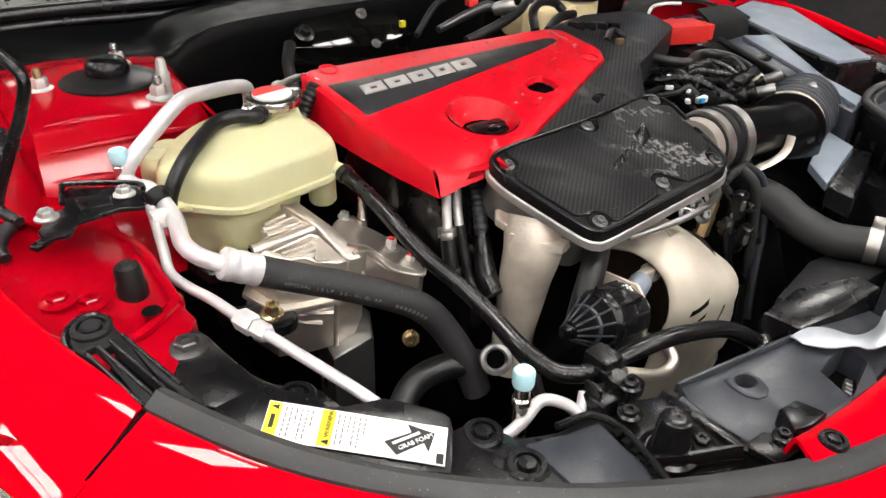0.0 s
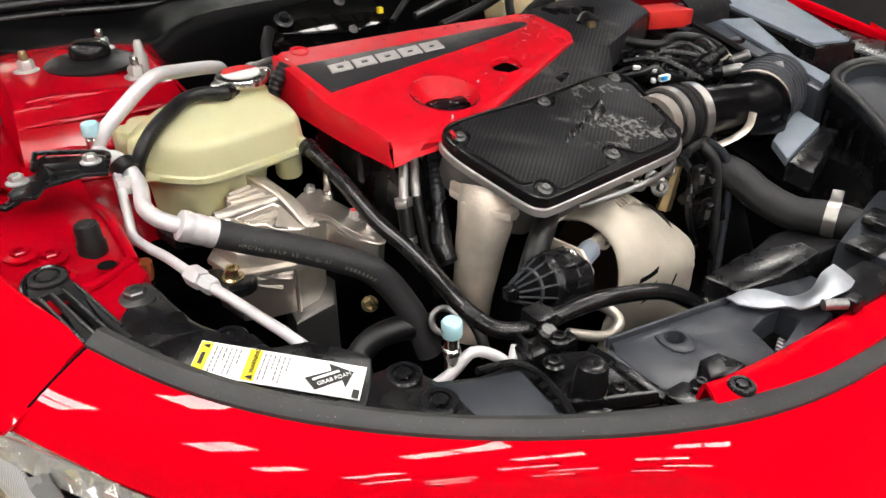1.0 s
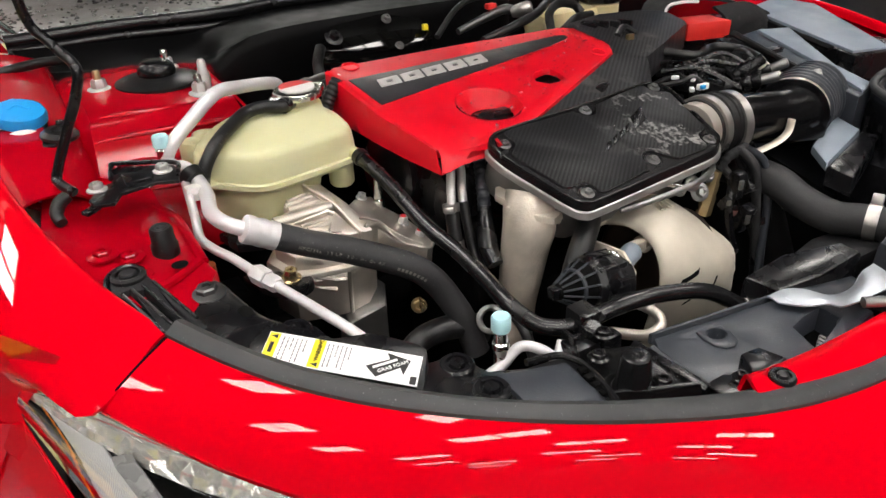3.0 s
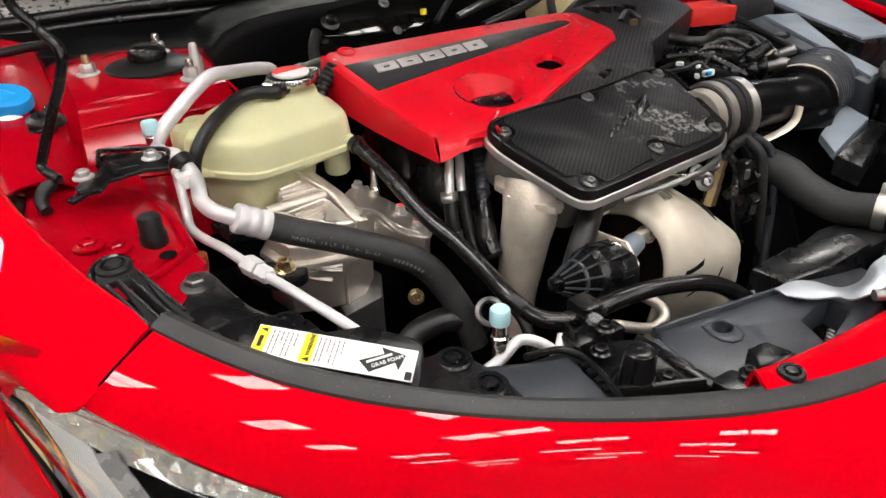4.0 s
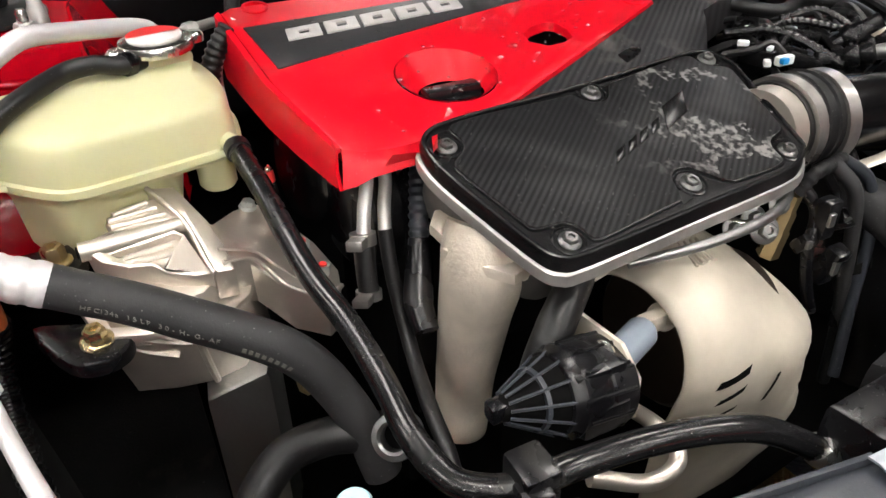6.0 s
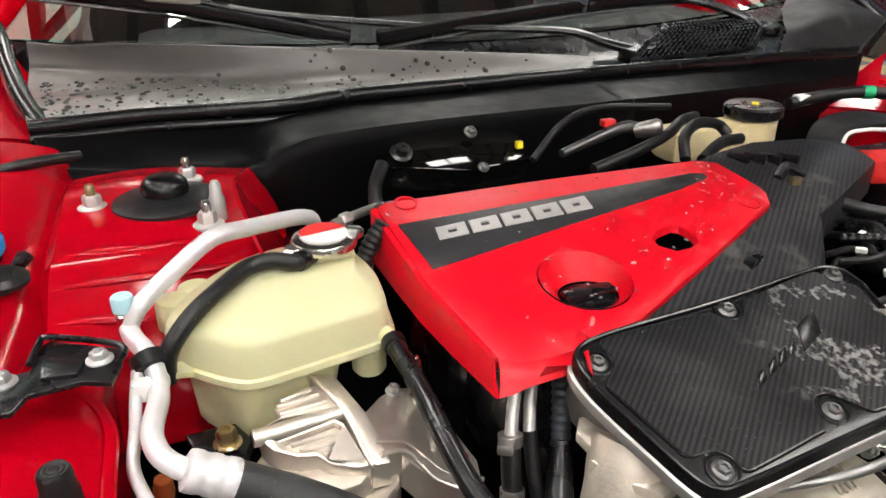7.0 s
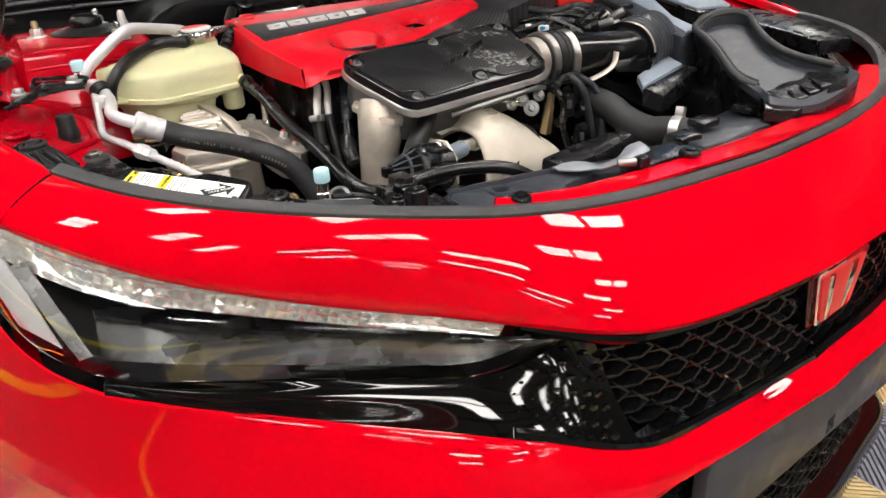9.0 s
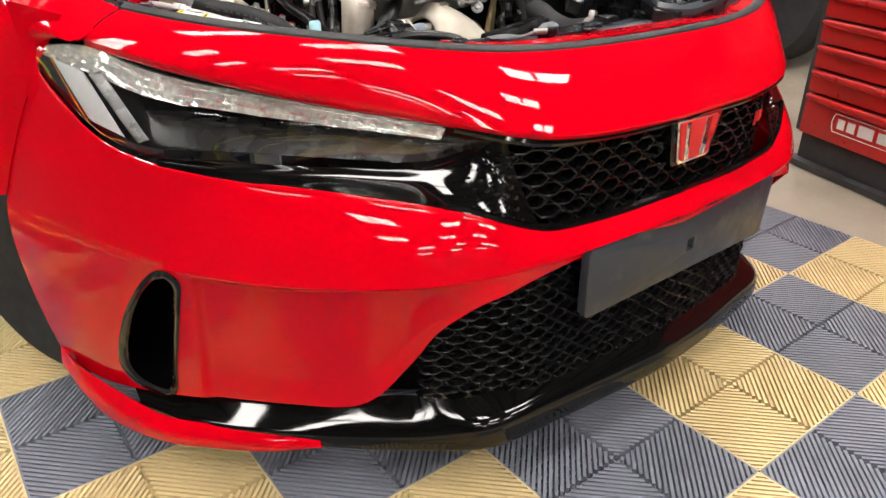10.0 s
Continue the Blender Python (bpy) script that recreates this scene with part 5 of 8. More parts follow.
part("pressing", prism([(-.838, .752, .9425), (-.806, .737, .9425), (-.811, .717, .9425), (-.838, .723, .941)], .004, .0015), BLACK, bk, "pressed step")
part("tab", prism([(-.890, .700, .930), (-.876, .708, .932), (-.870, .698, .932), (-.885, .691, .930)], .004, .001), BLACK, bk)
bolt((-.7955, .7335, .9405), r=.0072, h=.009, material=ZINC, washer=1.5)
bolt((-.8665, .7365, .9345), r=.0075, h=.009, material=ZINC, washer=1.5)
solo("pipe_clip", lathe([(.0105, -.008), (.0145, -.0065), (.0145, .0065), (.0105, .008)], (-.762, .752, .918), (.25, -.75, -.5), 24), RUBBER, "black rubber pipe clamp", "clamp")

# ---- air-conditioning pipes ----
acp = thing("air_con_pipe", (-.70, .85, .95), "bent white aluminium air-conditioning pipe", "pipe")
part("upper_run", tube([(-.574, .945, .925), (-.577, .939, .945), (-.586, .928, .957), (-.61, .909, .966), (-.660, .866, .980), (-.683, .849, .985), (-.700, .840, .982), (-.730, .826, .966), (-.765, .81, .943), (-.776, .808, .925), (-.772, .79, .92), (-.765, .765, .925), (-.758, .745, .915), (-.757, .715, .906), (-.764, .678, .902), (-.760, .651, .900), (-.748, .635, .896), (-.732, .631, .888)], .0088, 14, 6), PIPEAL, acp)
part("service_port", lathe([(.0085, -.004), (.0085, .010), (.0068, .012), (.0068, .016)], (-.778, .812, .927), (0, 0, 1), 20), STEEL, acp, "steel service port")
part("port_cap", lathe([(.0095, 0), (.0099, .002), (.0099, .013), (.0085, .015), (0, .0155)], (-.778, .812, .941), (0, 0, 1), 24), AQUA, acp, "pale aqua plastic cap")
part("ferrule", join(lathe([(.010, -.020), (.0156, -.018), (.0164, -.015), (.0164, -.009), (.0156, -.007), (.0156, -.003), (.0164, -.001), (.0164, .005), (.0156, .007), (.0156, .010), (.0164, .012), (.0164, .019), (.0156, .021)], (-.727, .6305, .8855), (.86, -.08, -.48), 28)), PIPEAL, acp, "crimped silver ferrule")
part("rear_line", join(tube([(-.562, .905, .953), (-.54, .918, .953), (-.505, .940, .951), (-.47, .955, .945)], .0052, 12, 3), lathe([(.0056, -.008), (.0078, -.006), (.0078, .006), (.0056, .008)], (-.545, .915, .953), (.85, .52, 0), 6)), BAND, acp, "thin dull steel line")
lm_ = thing("corrugated_loom", (-.78, .75, .70), "black corrugated loom tube with an orange plug", "cable")
part("tube", tube([(-.772, .735, .79), (-.778, .74, .765), (-.785, .735, .735), (-.785, .70, .69), (-.775, .64, .64), (-.765, .58, .60)], .012, 14, 8, ribs=34, depth=.0016), BLACK, lm_)
part("plug", lathe([(.009, -.012), (.0095, 0), (.008, .012), (0, .013)], (-.770, .731, .798), (.1, -.1, 1), 16), mat("rust_orange_plastic", (.42, .10, .03), .45), lm_, "rust-orange plug")
thin = thing("liquid_line", (-.74, .60, .88), "thin white aluminium refrigerant line", "pipe")
part("run", tube([(-.772, .745, .915), (-.775, .722, .905), (-.778, .70, .89), (-.782, .672, .876), (-.775, .640, .874), (-.765, .61, .874), (-.752, .555, .874), (-.729, .472, .873), (-.712, .42, .868), (-.695, .38, .852), (-.68, .36, .82)], .0052, 12, 6), PIPEAL, thin)
part("union", join(lathe([(.010, -.011), (.0105, -.009), (.0105, .008), (.009, .010)], (-.752, .557, .874), (.25, -.9, 0), 6), lathe([(.0088, .010), (.0088, .024), (.007, .026)], (-.7515, .555, .874), (.25, -.9, 0), 6)), PIPEAL, thin, "hexagon union nuts")
part("clip", join(box((-.768, .728, .908), (.020, .015, .018), .004), box((-.754, .735, .908), (.014, .010, .010), .003)), WHITE, thin, "white plastic twin pipe clip")
big = thing("air_con_hose", (-.65, .55, .87), "thick black rubber air-conditioning hose with grey print", "hose")
BH = [(-.714, .630, .878), (-.690, .622, .867), (-.670, .614, .859), (-.648, .598, .854), (-.625, .580, .848), (-.600, .566, .838), (-.575, .552, .825), (-.556, .544, .806), (-.541, .534, .78), (-.529, .520, .75), (-.521, .505, .71)]
part("hose", tube(BH, .0158, 20, 8), RUBBERG, big)


def hose_print(txt, path, s0, step, size, r, face, parent, bars=()):
    """Characters one by one along a hose; those numbered in bars become plain bars."""
    line = resample(spline(path, 10), 400)
    done = 0.0
    pts = [(0.0, line[0])]
    for a, b in zip(line, line[1:]):
        done += (b - a).length
        pts.append((done, b))
    out = []
    for i, ch in enumerate(txt):
        s = s0 + i * step
        j = min(range(len(pts) - 1), key=lambda k: abs(pts[k][0] - s))
        d = (pts[min(j + 3, 399)][1] - pts[max(0, j - 3)][1]).normalized()
        f = Vector(face)
        f = (f - d * f.dot(d)).normalized()
        if ch == " ":
            continue
        if ch == "|":
            o = part("print_bar", prism([pts[j][1] + f * (r + .0003) + d * x + f.cross(d) * y for x, y in ((0, -.001), (size * .5, -.001), (size * .5, .003), (0, .003))], -f * .0002, 0), PRINT, parent)
        else:
            o = lettering(ch, size, pts[j][1] + f * (r + .0003), d, f.cross(d), PRINT, parent, name="print")


hose_print("HFC134a 15LP 30-H-G-AF   ||||||||", BH, .030, .0047, .0060, .0158, (-.48, -.85, -.05), big)
port = thing("front_service_port", (-.581, .376, .82), "aluminium pipe with a capped service port", "pipe")
part("stem", lathe([(.007, -.05), (.007, 0), (.0088, .002), (.0088, .008), (.007, .010), (.007, .028)], (-.581, .376, .822), (0, 0, 1), 20), STEEL, port)
part("cap", lathe([(.0092, 0), (.0099, .002), (.0099, .0145), (.0085, .0165), (0, .017)], (-.581, .376, .845), (0, 0, 1), 24), AQUA, port, "pale aqua plastic cap")
part("arm", tube([(-.66, .378, .805), (-.62, .37, .80), (-.585, .37, .806), (-.56, .372, .818), (-.54, .36, .812), (-.53, .345, .80)], .0056, 12, 5), PIPEAL, port)
part("arm_end", tube([(-.528, .352, .80), (-.515, .362, .812)], .005, 10), PIPEAL, port)

# ---- coolant tank ----
tk = thing("coolant_tank", (-.64, .80, .84), "translucent cream coolant expansion tank with a pressure cap", "coolant tank")
out = [(-.750, .805), (-.742, .778), (-.722, .754), (-.697, .730), (-.678, .722), (-.65, .725), (-.60, .734), (-.562, .742), (-.546, .752), (-.539, .775), (-.536, .825), (-.55, .885), (-.60, .915), (-.66, .905), (-.715, .862)]
oc = V(-.640, .81, 0)
nk = V(-.586, .843, 0)


def ring(z, s, shift=0.0, tilt=0.0):
    pts = spline([(x, y, 0) for x, y in out], 6, True)
    res = []
    for p in pts:
        q = oc.lerp(nk, shift) + (p - oc) * s
        res.append(V(q.x, q.y, z + tilt * (q.y - .8)))
    return res


def rings_bm(rs, top=True, bottom=True):
    bm = bmesh.new()
    g = [[bm.verts.new(p) for p in r] for r in rs]
    for a, b in zip(g, g[1:]):
        for j in range(len(a)):
            bm.faces.new((a[j], a[(j + 1) % len(a)], b[(j + 1) % len(a)], b[j]))
    if bottom:
        bm.faces.new(g[0])
    if top:
        bm.faces.new(g[-1])
    return bm


part("upper_shell", rings_bm([ring(.889, 1.0), ring(.8895, 1.022), ring(.896, 1.022), ring(.8975, .985), ring(.912, .972), ring(.926, .952, .01), ring(.932, .925, .03), ring(.936, .87, .07), ring(.942, .70, .20), ring(.947, .50, .48), ring(.9495, .36, .82), ring(.9515, .285, 1), ring(.955, .262, 1), ring(.963, .255, 1)]), TANK, tk, "cream upper shell")
part("lower_shell", rings_bm([ring(.816, .50, -.42), ring(.819, .56, -.42), ring(.828, .60, -.42), ring(.842, .62, -.40), ring(.872, .66, -.36), ring(.880, .72, -.30), ring(.884, .95), ring(.889, .985)]), TANK, tk, "cream lower shell")
for a in (-.735, -.715):
    part("back_lobe", lathe([(.016, .90), (.019, .904), (.019, .926), (.016, .932), (.008, .934), (0, .934)], (a, .835 + (a + .735), 0), (0, 0, 1), 20), TANK, tk)
part("foot", lathe([(.014, 0), (.017, .004), (.017, .03), (.02, .035)], (-.566, .764, .853), (0, 0, 1), 20), TANK, tk)
part("lug", prism([(-.765, .768, .900), (-.763, .760, .900), (-.728, .752, .900), (-.735, .775, .900)], .006, .002), TANK, tk)
part("nozzle", tube([(-.556, .755, .9), (-.548, .736, .898)], .009, 12), TANK, tk)
rc = part("pressure_cap", lathe([(.027, -.004), (.033, -.002), (.034, .003), (.032, .007), (.026, .009), (.010, .0105), (0, .0105)], (-.586, .840, .963), (0, 0, 1), 36), STEEL, tk, "round metal pressure cap")
for a in (20, 200):
    d = V(math.cos(radians(a)), math.sin(radians(a)), 0)
    part("ear", lathe([(.012, -.003), (.0125, .003), (.010, .006), (0, .006)], V(-.586, .840, .963) + d * .034, (0, 0, 1), 16, 1.0, .8), STEEL, rc)
part("cap_label", lathe([(.024, .0095), (.024, .0115), (0, .0115)], (-.586, .840, .963), (0, 0, 1), 32), LABEL, rc, "white label disc")
bm = bmesh.new()
vs = [bm.verts.new((-.586 + .024 * math.cos(a), .840 + .024 * math.sin(a), .9752)) for a in np.linspace(radians(10), radians(190), 20)]
bm.faces.new(vs)
part("red_half", bm, REDLBL, rc, "red warning half of the label")
thk = thing("tank_hose", (-.68, .80, .95), "black rubber hose over the coolant tank", "hose")
part("hose", tube([(-.602, .825, .958), (-.6207, .812, .960), (-.642, .822, .961), (-.667, .8195, .9585), (-.700, .789, .953), (-.722, .770, .945), (-.740, .757, .930), (-.748, .757, .912), (-.750, .763, .890)], .0085, 12, 8), RUBBER, thk)
part("end_clip", lathe([(.0086, -.005), (.0104, -.004), (.0104, .004), (.0086, .005)], (-.6145, .816, .9594), (-.8, -.6, .1), 18), BLACK, thk, "black spring clip")
ov = thing("coolant_hose", (-.53, .55, .84), "long black rubber coolant hose", "hose")
part("hose", tube([(-.549, .742, .898), (-.547, .715, .893), (-.5435, .67, .882), (-.541, .628, .868), (-.536, .585, .852), (-.526, .535, .838), (-.522, .485, .825), (-.522, .44, .815), (-.512, .405, .806), (-.490, .388, .803), (-.468, .38, .805)], .0095, 14, 8), WETRUB, ov)
part("end_clip", lathe([(.0096, -.006), (.0114, -.005), (.0114, .005), (.0096, .006)], (-.5485, .735, .8965), (.05, -.96, -.2), 18), BLACK, ov, "black spring clip")
fh = thing("front_hose", (-.40, .36, .80), "black ribbed rubber hose across the radiator", "hose")
part("hose", tube([(-.470, .380, .806), (-.440, .372, .816), (-.40, .366, .818), (-.36, .36, .814), (-.325, .352, .808), (-.30, .345, .798), (-.27, .335, .778), (-.255, .33, .768)], .0095, 14, 8), WETRUB, fh)
part("clip", join(box((-.468, .382, .808), (.026, .03, .03), .004), box((-.474, .37, .79), (.02, .02, .05), .003)), BLACK, fh, "black plastic hose clip")
part("end_clip", lathe([(.011, -.008), (.0125, -.006), (.0125, .006), (.011, .008)], (-.262, .332, .772), (.6, -.3, -.7), 18), STEEL, fh, "steel spring clip")


# ---- engine cover ----
def zc(y):
    return .972 - .2 * (.889 - y)


ec = thing("engine_cover", (-.30, .75, .90), "red engine cover with a black stripe and grey lettering, carbon-look end", "engine cover")
outl = [(-.517, .890), (-.505, .899), (-.30, .899), (-.085, .893), (-.060, .880), (-.047, .815), (-.049, .800), (-.063, .778), (-.085, .767),
        (-.329, .6495), (-.378, .632), (-.394, .640), (-.400, .650), (-.405, .640), (-.408, .628), (-.445, .627), (-.470, .630), (-.486, .640), (-.508, .75)]
top = [V(x, y, zc(y)) for x, y in outl]
ocx, ocy = -.355, .716
fr_ = [V(ocx + .047 * math.cos(a), ocy + .045 * math.sin(a), zc(ocy + .045 * math.sin(a))) for a in np.linspace(0, 2 * math.pi, 29)[:-1]]
sh = [(-.247, .744), (-.245, .758), (-.232, .767), (-.211, .772), (-.203, .768), (-.198, .754), (-.202, .738), (-.216, .732), (-.234, .731)]
shv = [V(x, y, zc(y)) for x, y in sh]
part("top_panel", prism(top, .010, .005, [fr_, shv]), RED_PL, ec, "satin red top panel")
rim_o = [V(ocx + .047 * math.cos(a), ocy + .045 * math.sin(a), zc(ocy + .045 * math.sin(a)) - .001) for a in np.linspace(0, 2 * math.pi, 33)[:-1]]
rim_i = [V(ocx + .004 + .031 * math.cos(a), ocy - .002 + .029 * math.sin(a), zc(ocy) - .019) for a in np.linspace(0, 2 * math.pi, 33)[:-1]]
part("oil_well", rings_bm([rim_i, [a.lerp(b, .5) for a, b in zip(rim_i, rim_o)], rim_o], False, False), RED_PL, ec, "funnel-shaped oil filler recess")
solo("oil_filler_cap", join(lathe([(.031, -.03), (.031, -.012), (.029, -.008), (0, -.008)], (ocx + .004, ocy - .002, zc(ocy) - .014), (0, 0, 1), 28), box((ocx + .004, ocy - .002, zc(ocy) - .018), (.056, .018, .012), .004), box((ocx + .004, ocy - .019, zc(ocy) - .021), (.03, .008, .006), .002), box((ocx + .004, ocy + .015, zc(ocy) - .021), (.03, .008, .006), .002)), BLACK, "black oil filler cap in its recess", "cap")
# skirt on the left, and the lip in front that ends in a point
sk_t = [V(-.517, .890, zc(.890)), V(-.5125, .82, zc(.82)), V(-.508, .75, zc(.75)), V(-.497, .695, zc(.695)), V(-.486, .640, zc(.640))]
sk_b = [V(-.520, .884, .908), V(-.517, .82, .905), V(-.513, .75, .903), V(-.505, .69, .900), V(-.494, .618, .8985)]
part("left_skirt", sheet([[p + V(0, 0, -.002) for p in sk_t], [p.lerp(q, .06) + V(-.003, -.001, 0) for p, q in zip(sk_t, sk_b)], [p.lerp(q, .5) + V(-.003, -.001, 0) for p, q in zip(sk_t, sk_b)], sk_b], .003), RED_PL, ec, "satin red skirt")
fl_t = [V(-.486, .640, zc(.640)), V(-.470, .630, zc(.630)), V(-.445, .627, zc(.627)), V(-.408, .628, zc(.628)), V(-.405, .640, zc(.640)), V(-.400, .650, zc(.650))]
fl_b = [V(-.494, .618, .8985), V(-.483, .6155, .9005), V(-.470, .6145, .9055), V(-.425, .617, .908), V(-.408, .626, .910), V(-.402, .640, .912)]
part("front_lip", sheet([[p + V(0, 0, -.002) for p in fl_t], [p.lerp(q, .25) + V(0, -.003, 0) for p, q in zip(fl_t, fl_b)], [p.lerp(q, .6) + V(0, -.002, 0) for p, q in zip(fl_t, fl_b)], fl_b], .003), RED_PL, ec, "rounded red front lip")
sk2 = [V(-.512, .893, zc(.893) - .003), V(-.30, .894, zc(.893) - .003), V(-.09, .889, zc(.888) - .003)]
part("rear_skirt", sheet([sk2, [p + V(0, .004, -.05) for p in sk2]], .003), BLACK, ec)
stp = [(-.504, .8505), (-.30, .8565), (-.113, .862), (-.101, .858), (-.100, .848), (-.148, .834), (-.30, .806), (-.495, .769)]
part("stripe", prism([V(x, y, zc(y) + .0012) for x, y in stp], .003, .0006), STRIPE, ec, "black inlay stripe")
# plain raised blocks in the place of the lettering
for i in range(5):
    q = lambda s, t: V(-.474 + .195 * s + .003 * t, .8115 + .0115 * s + (.0205 + .004 * s) * t, 0)
    s0, s1 = i / 5 + .012, (i + 1) / 5 - .012
    ds = s1 - s0
    pts = [q(s0, 0), q(s1, 0), q(s1, 1), q(s0, 1)]
    hl_ = [q(s0 + ds * .36, .34), q(s0 + ds * .66, .34), q(s0 + ds * .66, .66), q(s0 + ds * .36, .66)]
    part("letter_block", prism([V(p.x, p.y, zc(p.y) + .0030) for p in pts], .003, .0006, [[V(p.x, p.y, zc(p.y) + .0030) for p in hl_]]), LETTER, ec, "grey raised block")
for p in ((-.482, .889), (-.088, .786)):
    part("screw_dimple", lathe([(.013, -.004), (.0135, .0012), (.011, .0012), (.010, -.002), (0, -.002)], (p[0], p[1], zc(p[1])), (0, -.2, 1), 20), RED_PL, ec)
cb = [(-.085, .891), (-.045, .905), (.035, .923), (.13, .924), (.180, .912), (.193, .895), (.192, .855), (.186, .845), (.05, .777), (-.02, .745), (-.045, .765), (-.066, .775), (-.050, .80), (-.047, .815), (-.060, .880)]
part("carbon_end", prism([V(x, y, zc(y) - .003 - max(0, x) * .06) for x, y in cb], .045, .003), CARBON, ec, "dark carbon-look end section")
FA = [(-.329, .6485), (-.21, .7055), (-.085, .766), (-.066, .775), (-.045, .765), (-.02, .746)]
FB = [(-.335, .632), (-.22, .650), (-.11, .668), (-.085, .680), (-.05, .705), (-.022, .735)]
fa = [V(x, y, zc(y) - .005 - max(0, x) * .06) for x, y in FA]
fb = [V(x, y, zc(y) - .006 - max(0, x) * .08 - .022 * min(1, max(0, (x + .36) / .16))) for x, y in FB]
part("carbon_facet", loft([fa, [p.lerp(q, .5) + V(0, 0, .003) for p, q in zip(fa, fb)], fb, [p + V(.004, .004, -.025) for p in fb]], 40, 4, .003), CARBON, ec, "carbon-look facet falling to the front")
for i in range(4):
    part("moulded_slot", box((-.02 + i * .022, .886 - .006 * i, zc(.886 - .006 * i) - .004), (.014, .030, .012), .003, Matrix.Rotation(.5, 4, "Z")), BLACK, ec, "moulded black slot")
part("moulded_tab", box((-.155, .702, .925), (.03, .012, .008), .002, Matrix.Rotation(.45, 4, "Z")), BLACK, ec, "small moulded tab")
part("strap", tube([(-.005, .83, .956), (.018, .84, .966), (.04, .832, .954)], .006, 8), BLACK, ec)
part("amber_clip", box((.010, .815, .9545), (.014, .008, .012), .002), BRASS, ec, "yellow metal clip")


# ---- charge pipe lid ----
def zl(y):
    return .929 + .33 * (y - .605)


lid = thing("plenum", (-.27, .56, .88), "carbon-look lid bolted on a cast aluminium plenum", "plenum")
cen = V(-.265, .56, 0)
hull = [(-.4345, .600), (-.430, .612), (-.4185, .619), (-.405, .6215), (-.373, .6245), (-.261, .6305), (-.15, .641), (-.128, .6415), (-.111, .635), (-.104, .620), (-.104, .604), (-.1165, .520), (-.121, .506),
        (-.136, .4955), (-.1616, .489), (-.25, .482), (-.365, .473), (-.388, .475), (-.400, .487), (-.414, .523), (-.431, .573)]
hull = [(p.x, p.y) for p in spline([(x, y, 0) for x, y in hull], 3, True)]
lt = [V(x, y, zl(y)) for x, y in hull]
part("lid", prism(lt, .0115, .004), SHINE, lid, "glossy black lid rim")
BOLTS = ((-.4155, .5975), (-.265, .6185), (-.125, .629), (-.140, .509), (-.249, .505), (-.374, .488))
def lid_reach(ang):
    """How far the inset goes from the middle: to the rim, or to the near side of a bolt's recess."""
    d = V(math.cos(ang), math.sin(ang), 0)
    best = 9.0
    for (ax, ay), (bx, by) in zip(hull, hull[1:] + hull[:1]):
        ex_, ey_ = bx - ax, by - ay
        den = d.x * ey_ - d.y * ex_
        if abs(den) > 1e-9:
            k = ((ax - cen.x) * ey_ - (ay - cen.y) * ex_) / den
            s = ((ax - cen.x) * d.y - (ay - cen.y) * d.x) / den
            if k > 0 and -.001 <= s <= 1.001:
                best = min(best, k - .0115)
    for bx, by in BOLTS:
        o = V(bx, by, 0) - cen
        o += o.normalized() * .004
        al = o.dot(d)
        off = o.length_squared - al * al
        if al > 0 and off < .0185 ** 2:
            best = min(best, al - math.sqrt(.0185 ** 2 - off))
    return best


reach = [lid_reach(2 * math.pi * i / 260) for i in range(260)]
reach = [(reach[i - 2] + 2 * reach[i - 1] + 3 * reach[i] + 2 * reach[(i + 1) % 260] + reach[(i + 2) % 260]) / 9 for i in range(260)]
ins = [cen + V(math.cos(2 * math.pi * i / 260), math.sin(2 * math.pi * i / 260), 0) * r for i, r in enumerate(reach)]
ins = [V(p.x, p.y, zl(p.y) + .0030) for p in ins]
part("panel_edge", prism([V(cen.x + (p.x - cen.x) * 1.012, cen.y + (p.y - cen.y) * 1.02, p.z - .0012) for p in ins], .003, .0008), SHINE, lid, "glossy black edge of the inset")
part("lid_panel", prism(ins, .004, .0008), LIDCARBON, lid, "carbon-look inset with greyish scuffs")
rim_line = [V(cen.x + (x - cen.x) * .985, cen.y + (y - cen.y) * .975, zl(y) + .0004) for x, y in hull]
part("rim_bead", tube(rim_line + rim_line[:1], .0022, 8, 1, curved=False, caps=False), SHINE, lid, "raised glossy bead along the lid's rim")
fl = [V(cen.x + (x - cen.x) * 1.02, cen.y + (y - cen.y) * 1.03, zl(y) - .0112) for x, y in hull]
part("flange", prism(fl, .009, .003), FLANGE, lid, "cast aluminium flange")
bw = [V(cen.x + (x - cen.x) * .93, cen.y + .016 + (y - cen.y) * .86, zl(y) - .0195) for x, y in hull]
part("casting", prism(bw, V(0, .02, -.05), .003), DARKAL, lid, "cast aluminium body")
for p in BOLTS:
    part("recess", lathe([(.0135, -.004), (.0138, .0008), (.0125, .0012), (.0112, -.001), (0, -.001)], V(p[0], p[1], zl(p[1])), (0, -.33, 1), 28), SHINE, lid)
    part("bolt", hexhead(V(p[0], p[1], zl(p[1]) - .0008), (0, -.33, 1), .0058, .0062, 1.5), DARKSTEEL, lid, "steel bolt")
